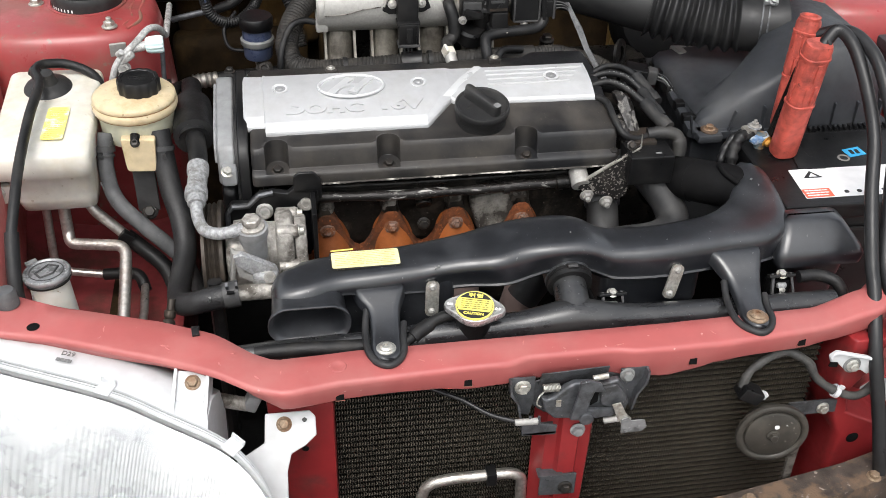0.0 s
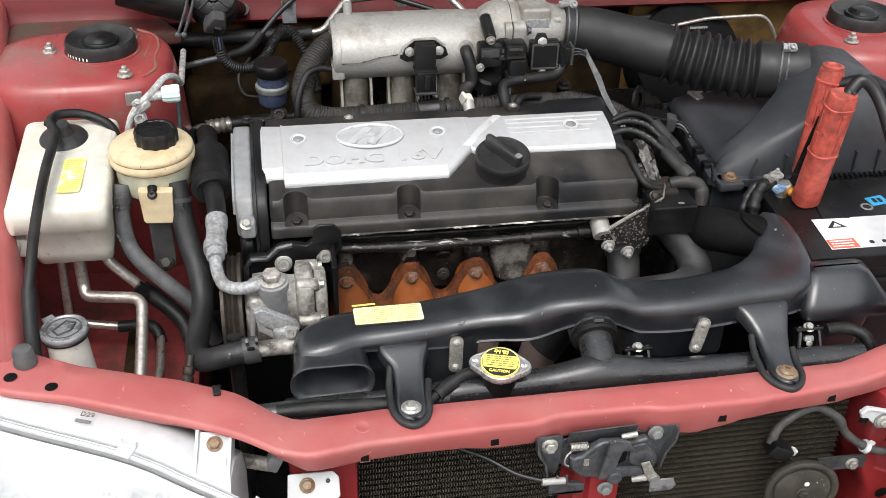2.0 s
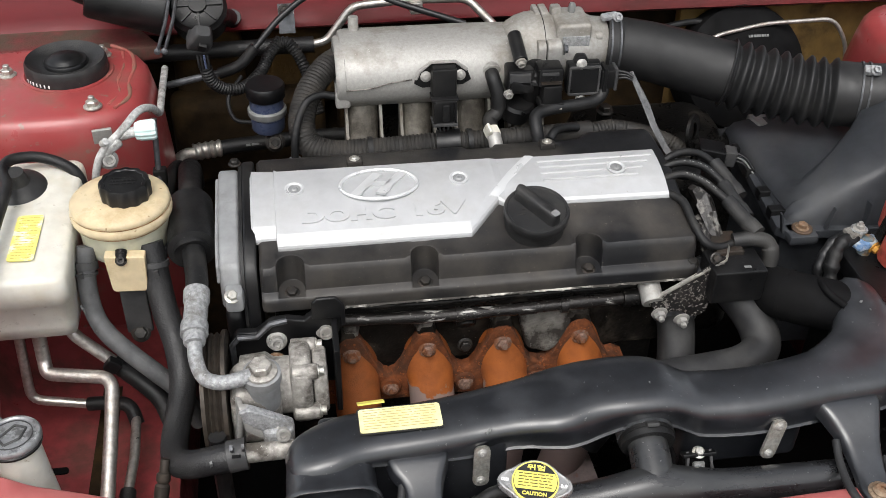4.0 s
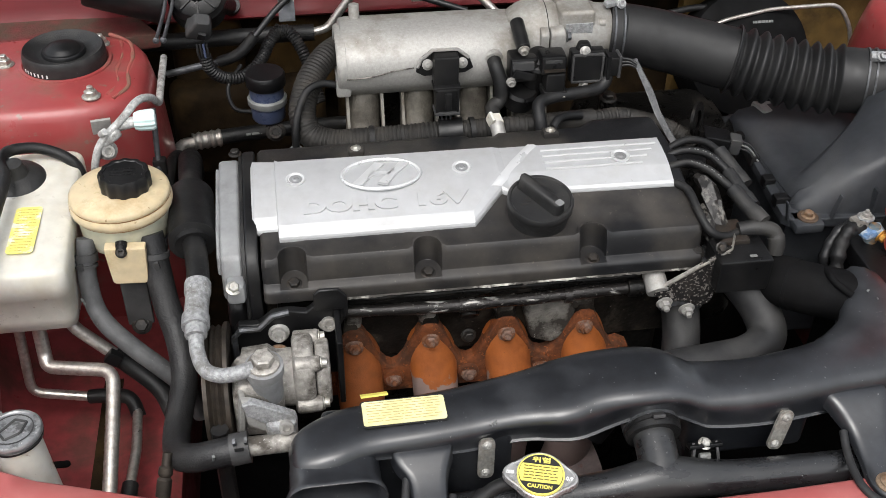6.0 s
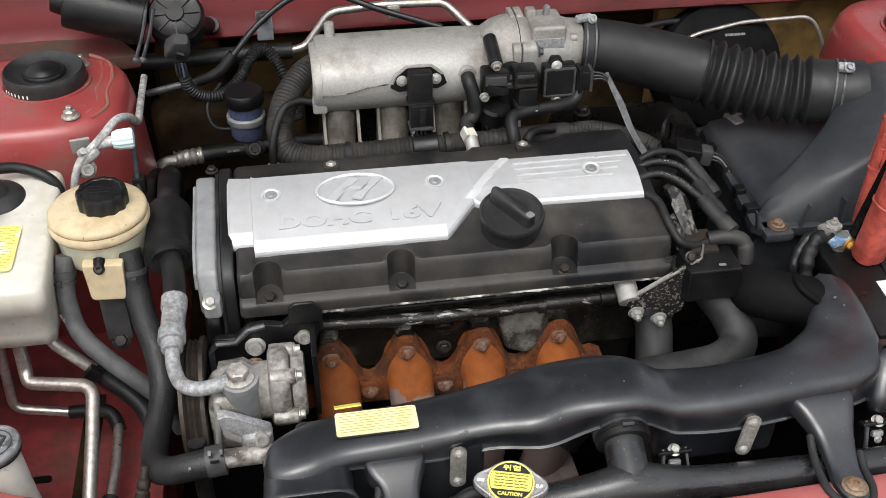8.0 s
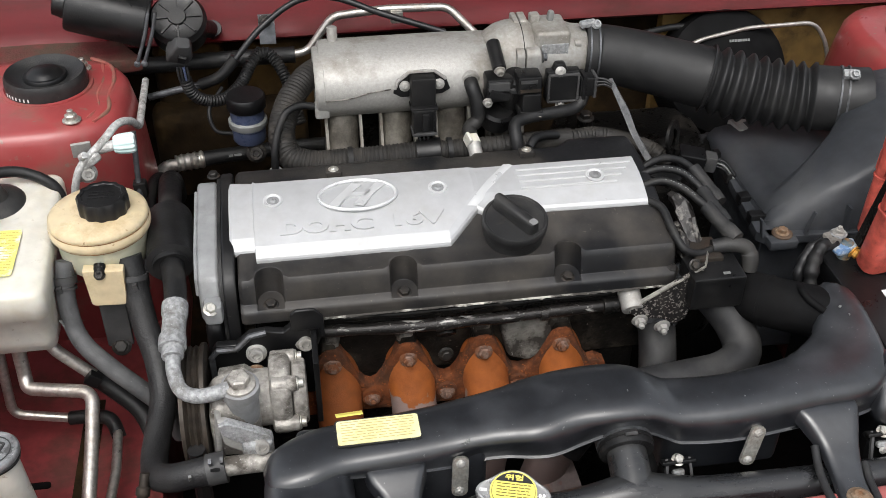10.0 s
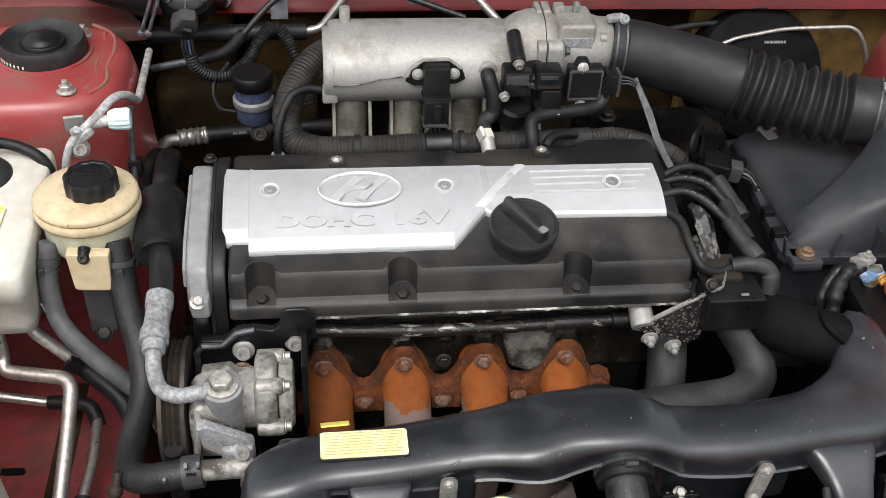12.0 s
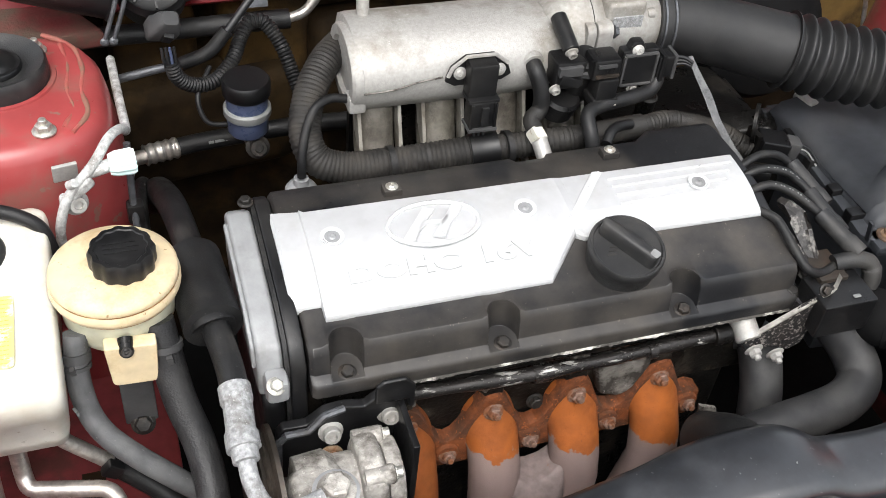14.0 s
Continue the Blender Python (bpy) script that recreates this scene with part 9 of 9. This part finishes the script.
flat("warning_triangle", [(0.016, 0.046), (0.042, 0.046), (0.030, 0.062)], BM @ pose(0, 0, 0.0006), INK, ba)
flat("triangle_centre", [(0.024, 0.048), (0.035, 0.048), (0.030, 0.056)], BM @ pose(0, 0, 0.0011), PAPER, ba)
for u in (0.058, 0.075, 0.092, 0.109):
    flat("label_sign", rrect(u, 0.010, 0.006, 0.006, 0.002), BM @ pose(0, 0, 0.0006), INK, ba)
flat("sticker", [(0.0, 0.0), (0.026, 0.004), (0.024, 0.024), (-0.002, 0.020)], axes((0.706, 1.110, 0.8892), (1, 0.05, 0), (0, 1, 0)), CYAN, ba, "cyan sticker with two dark numbers")
for u in (0.008, 0.016):
    flat("sticker_mark", rrect(u, 0.012, 0.005, 0.010, 0.001), axes((0.706, 1.110, 0.8899), (1, 0.05, 0), (0, 1, 0)), INK, ba)
part("indicator_ring", lathe(B(), [(0.0085, 0), (0.008, 0.001), (0.006, 0.001), (0.0055, 0.0002)], (0.6965, 1.110, 0.889)), ALU, ba)
part("indicator_eye", lathe(B(), [(0.0058, 0), (0.0001, 0.0005)], (0.6965, 1.110, 0.8892)), INK, ba)
part("lid_panel", prism(B(), [(0.622, 1.088), (0.660, 1.086), (0.662, 1.11), (0.650, 1.118), (0.650, 1.165), (0.628, 1.165), (0.628, 1.12)], "xy", 0.888, 0.8915), BLACK, ba, bevel=0.001)
part("terminal_post", cyl(B(), (0.594, 1.152, 0.888), (0.594, 1.152, 0.910), 0.0078), COPPER, ba, bevel=0.001)
part("hold_down", box(B(), (0.72, 1.186, 0.880), (0.20, 0.012, 0.016)), BLACK, ba, bevel=0.002)
bt2 = thing("battery_terminal", (0.594, 1.150, 0.90), "corroded battery terminal clamp with blue-green crust", "battery terminal")
part("clamp", box(B(), (0.592, 1.150, 0.904), (0.032, 0.018, 0.010), (0, 0, 15)), BLUE_CRUST, bt2, "blue-white crusted clamp", bevel=0.004)
part("clamp_block", box(B(), (0.578, 1.158, 0.910), (0.016, 0.018, 0.013), (0, 0, 15)), ALU_GRIME, bt2, bevel=0.003)
part("washer", lathe(B(), [(0.0095, 0), (0.0095, 0.0018), (0.005, 0.0018)], (0.586, 1.160, 0.9155), seg=24), CORRODED, bt2)
bolt(bt2, (0.586, 1.160, 0.917), (0, 0, 1), 0.0050, ALU, "stud", "nut")
bolt(bt2, (0.599, 1.143, 0.9025), (0.45, -0.9, -0.25), 0.0058, BRASS, "stud", "bolt", "brassy clamp bolt")
bc = thing("battery_cable", (0.55, 1.13, 0.88), "black taped battery cable from the terminal", "cable")
hose("cable_run", [(0.582, 1.156, 0.908), (0.565, 1.152, 0.905), (0.552, 1.140, 0.890), (0.548, 1.128, 0.865), (0.55, 1.12, 0.82)], lambda q, k: 0.0080 + 0.0008 * math.sin(q * 420) + 0.0006 * math.sin(q * 173), RUBBER, bc, n=24)
hose("cable_run", [(0.576, 1.162, 0.908), (0.558, 1.160, 0.900), (0.542, 1.148, 0.880), (0.540, 1.138, 0.85)], lambda q, k: 0.0058 + 0.0006 * math.sin(q * 380), CABLE, bc, n=24)

jc = thing("jump_lead_clamp", (0.615, 1.13, 0.90), "worn red plastic jump lead clamp gripping the battery terminal", "jump lead")


def grip(a, b, r, name):
    """A ribbed plastic handle from its foot a to its head b."""
    d = Vector(b) - Vector(a)
    L = d.length
    m = Matrix.Translation(a) @ aim(d)
    rings = []
    for h, k in ((0, 0.9), (0.004, 1.0), (0.30 * L, 1.0), (0.47 * L, 0.98), (0.475 * L, 1.06), (0.49 * L, 1.06), (0.495 * L, 0.97), (0.62 * L, 0.99), (0.88 * L, 0.98), (0.885 * L, 1.06), (0.90 * L, 1.06), (0.905 * L, 0.98), (0.97 * L, 0.97), (L, 0.88)):
        rings.append([m @ V(u * k, v * k, h) for u, v in rrect(0, 0, 2 * r, 1.75 * r, 0.7 * r)])
    g_ = part(name, loft(B(), rings), GRIP, jc, "", sharp=40)
    for k in range(2):
        for q in range(10):
            a_ = 2 * math.pi * (q + 0.5 * k) / 10
            h = L * (0.595 + 0.19 * k)
            bm = B()
            bmesh.ops.create_cube(bm, size=1, matrix=m @ pose(0, 0, h) @ Matrix.Rotation(a_, 4, "Z") @ pose(r * (0.98 - 0.10 * abs(math.sin(a_))), 0, 0) @ Matrix.Diagonal((0.0034, r * 0.34, L * 0.155, 1)))
            part("rib", bm, GRIP, g_, bevel=0.0008)
    return g_, m, L


g1, m1, L1 = grip((0.6165, 1.128, 0.8925), (0.619, 1.106, 1.060), 0.0178, "handle")
g2, m2, L2 = grip((0.620, 1.152, 0.920), (0.629, 1.160, 1.068), 0.0155, "handle")
part("head_ring", lathe(B(), [(0.013, 0), (0.0135, 0.006), (0.009, 0.007), (0.008, 0.004)], m2 @ V(0, 0, L2 - 0.002), m2.to_3x3() @ V(0, 0, 1), 24), GRIP, g2)
part("cable_socket", lathe(B(), [(0.0125, 0), (0.0115, 0.004), (0.0095, 0.004)], (0.630, 1.112, 1.054), (0.9, 0.1, 0.35), 24), INK, g1)
part("jaw_spring", box(B(), (0.612, 1.142, 0.96), (0.008, 0.012, 0.10), (4, 8, 0)), OILY, jc)
jl = thing("jump_lead", (0.70, 1.05, 1.0), "thick black twin jump lead cable hanging over the wing", "cable")
hose("cable_run", [(0.626, 1.110, 1.054), (0.644, 1.115, 1.072), (0.662, 1.10, 1.056), (0.669, 1.06, 1.018), (0.664, 1.01, 0.978), (0.648, 0.96, 0.93), (0.633, 0.90, 0.875), (0.627, 0.87, 0.852), (0.619, 0.82, 0.795), (0.631, 0.79, 0.711), (0.646, 0.77, 0.62)], 0.0082, CABLE, jl)
hose("cable_run", [(0.636, 1.150, 1.05), (0.662, 1.130, 1.064), (0.676, 1.10, 1.060), (0.682, 1.06, 1.040), (0.682, 1.0, 0.985), (0.668, 0.95, 0.92), (0.650, 0.90, 0.872), (0.645, 0.86, 0.848), (0.646, 0.82, 0.79), (0.656, 0.79, 0.71), (0.67, 0.77, 0.62)], 0.0082, CABLE, jl)
fb = thing("fuse_box", (0.93, 1.31, 0.90), "grey-green fuse box lid with a printed legend", "fuse box")
part("box", prism(B(), rrect(0.930, 1.310, 0.15, 0.15, 0.008), "xy", 0.86, 0.935), AIRBOX, fb, bevel=0.004)
part("lid", prism(B(), rrect(0.930, 1.310, 0.155, 0.155, 0.010), "xy", 0.935, 0.952), AIRBOX, fb, bevel=0.004)
flat("legend", rrect(0.93, 1.31, 0.13, 0.13, 0.004), pose(0, 0, 0.9525), FLUID, fb)
print_bars("legend_print", pose(0.872, 1.368, 0.9532), INK, fb, 8, 0.003, 0.09, 0.012, 41)
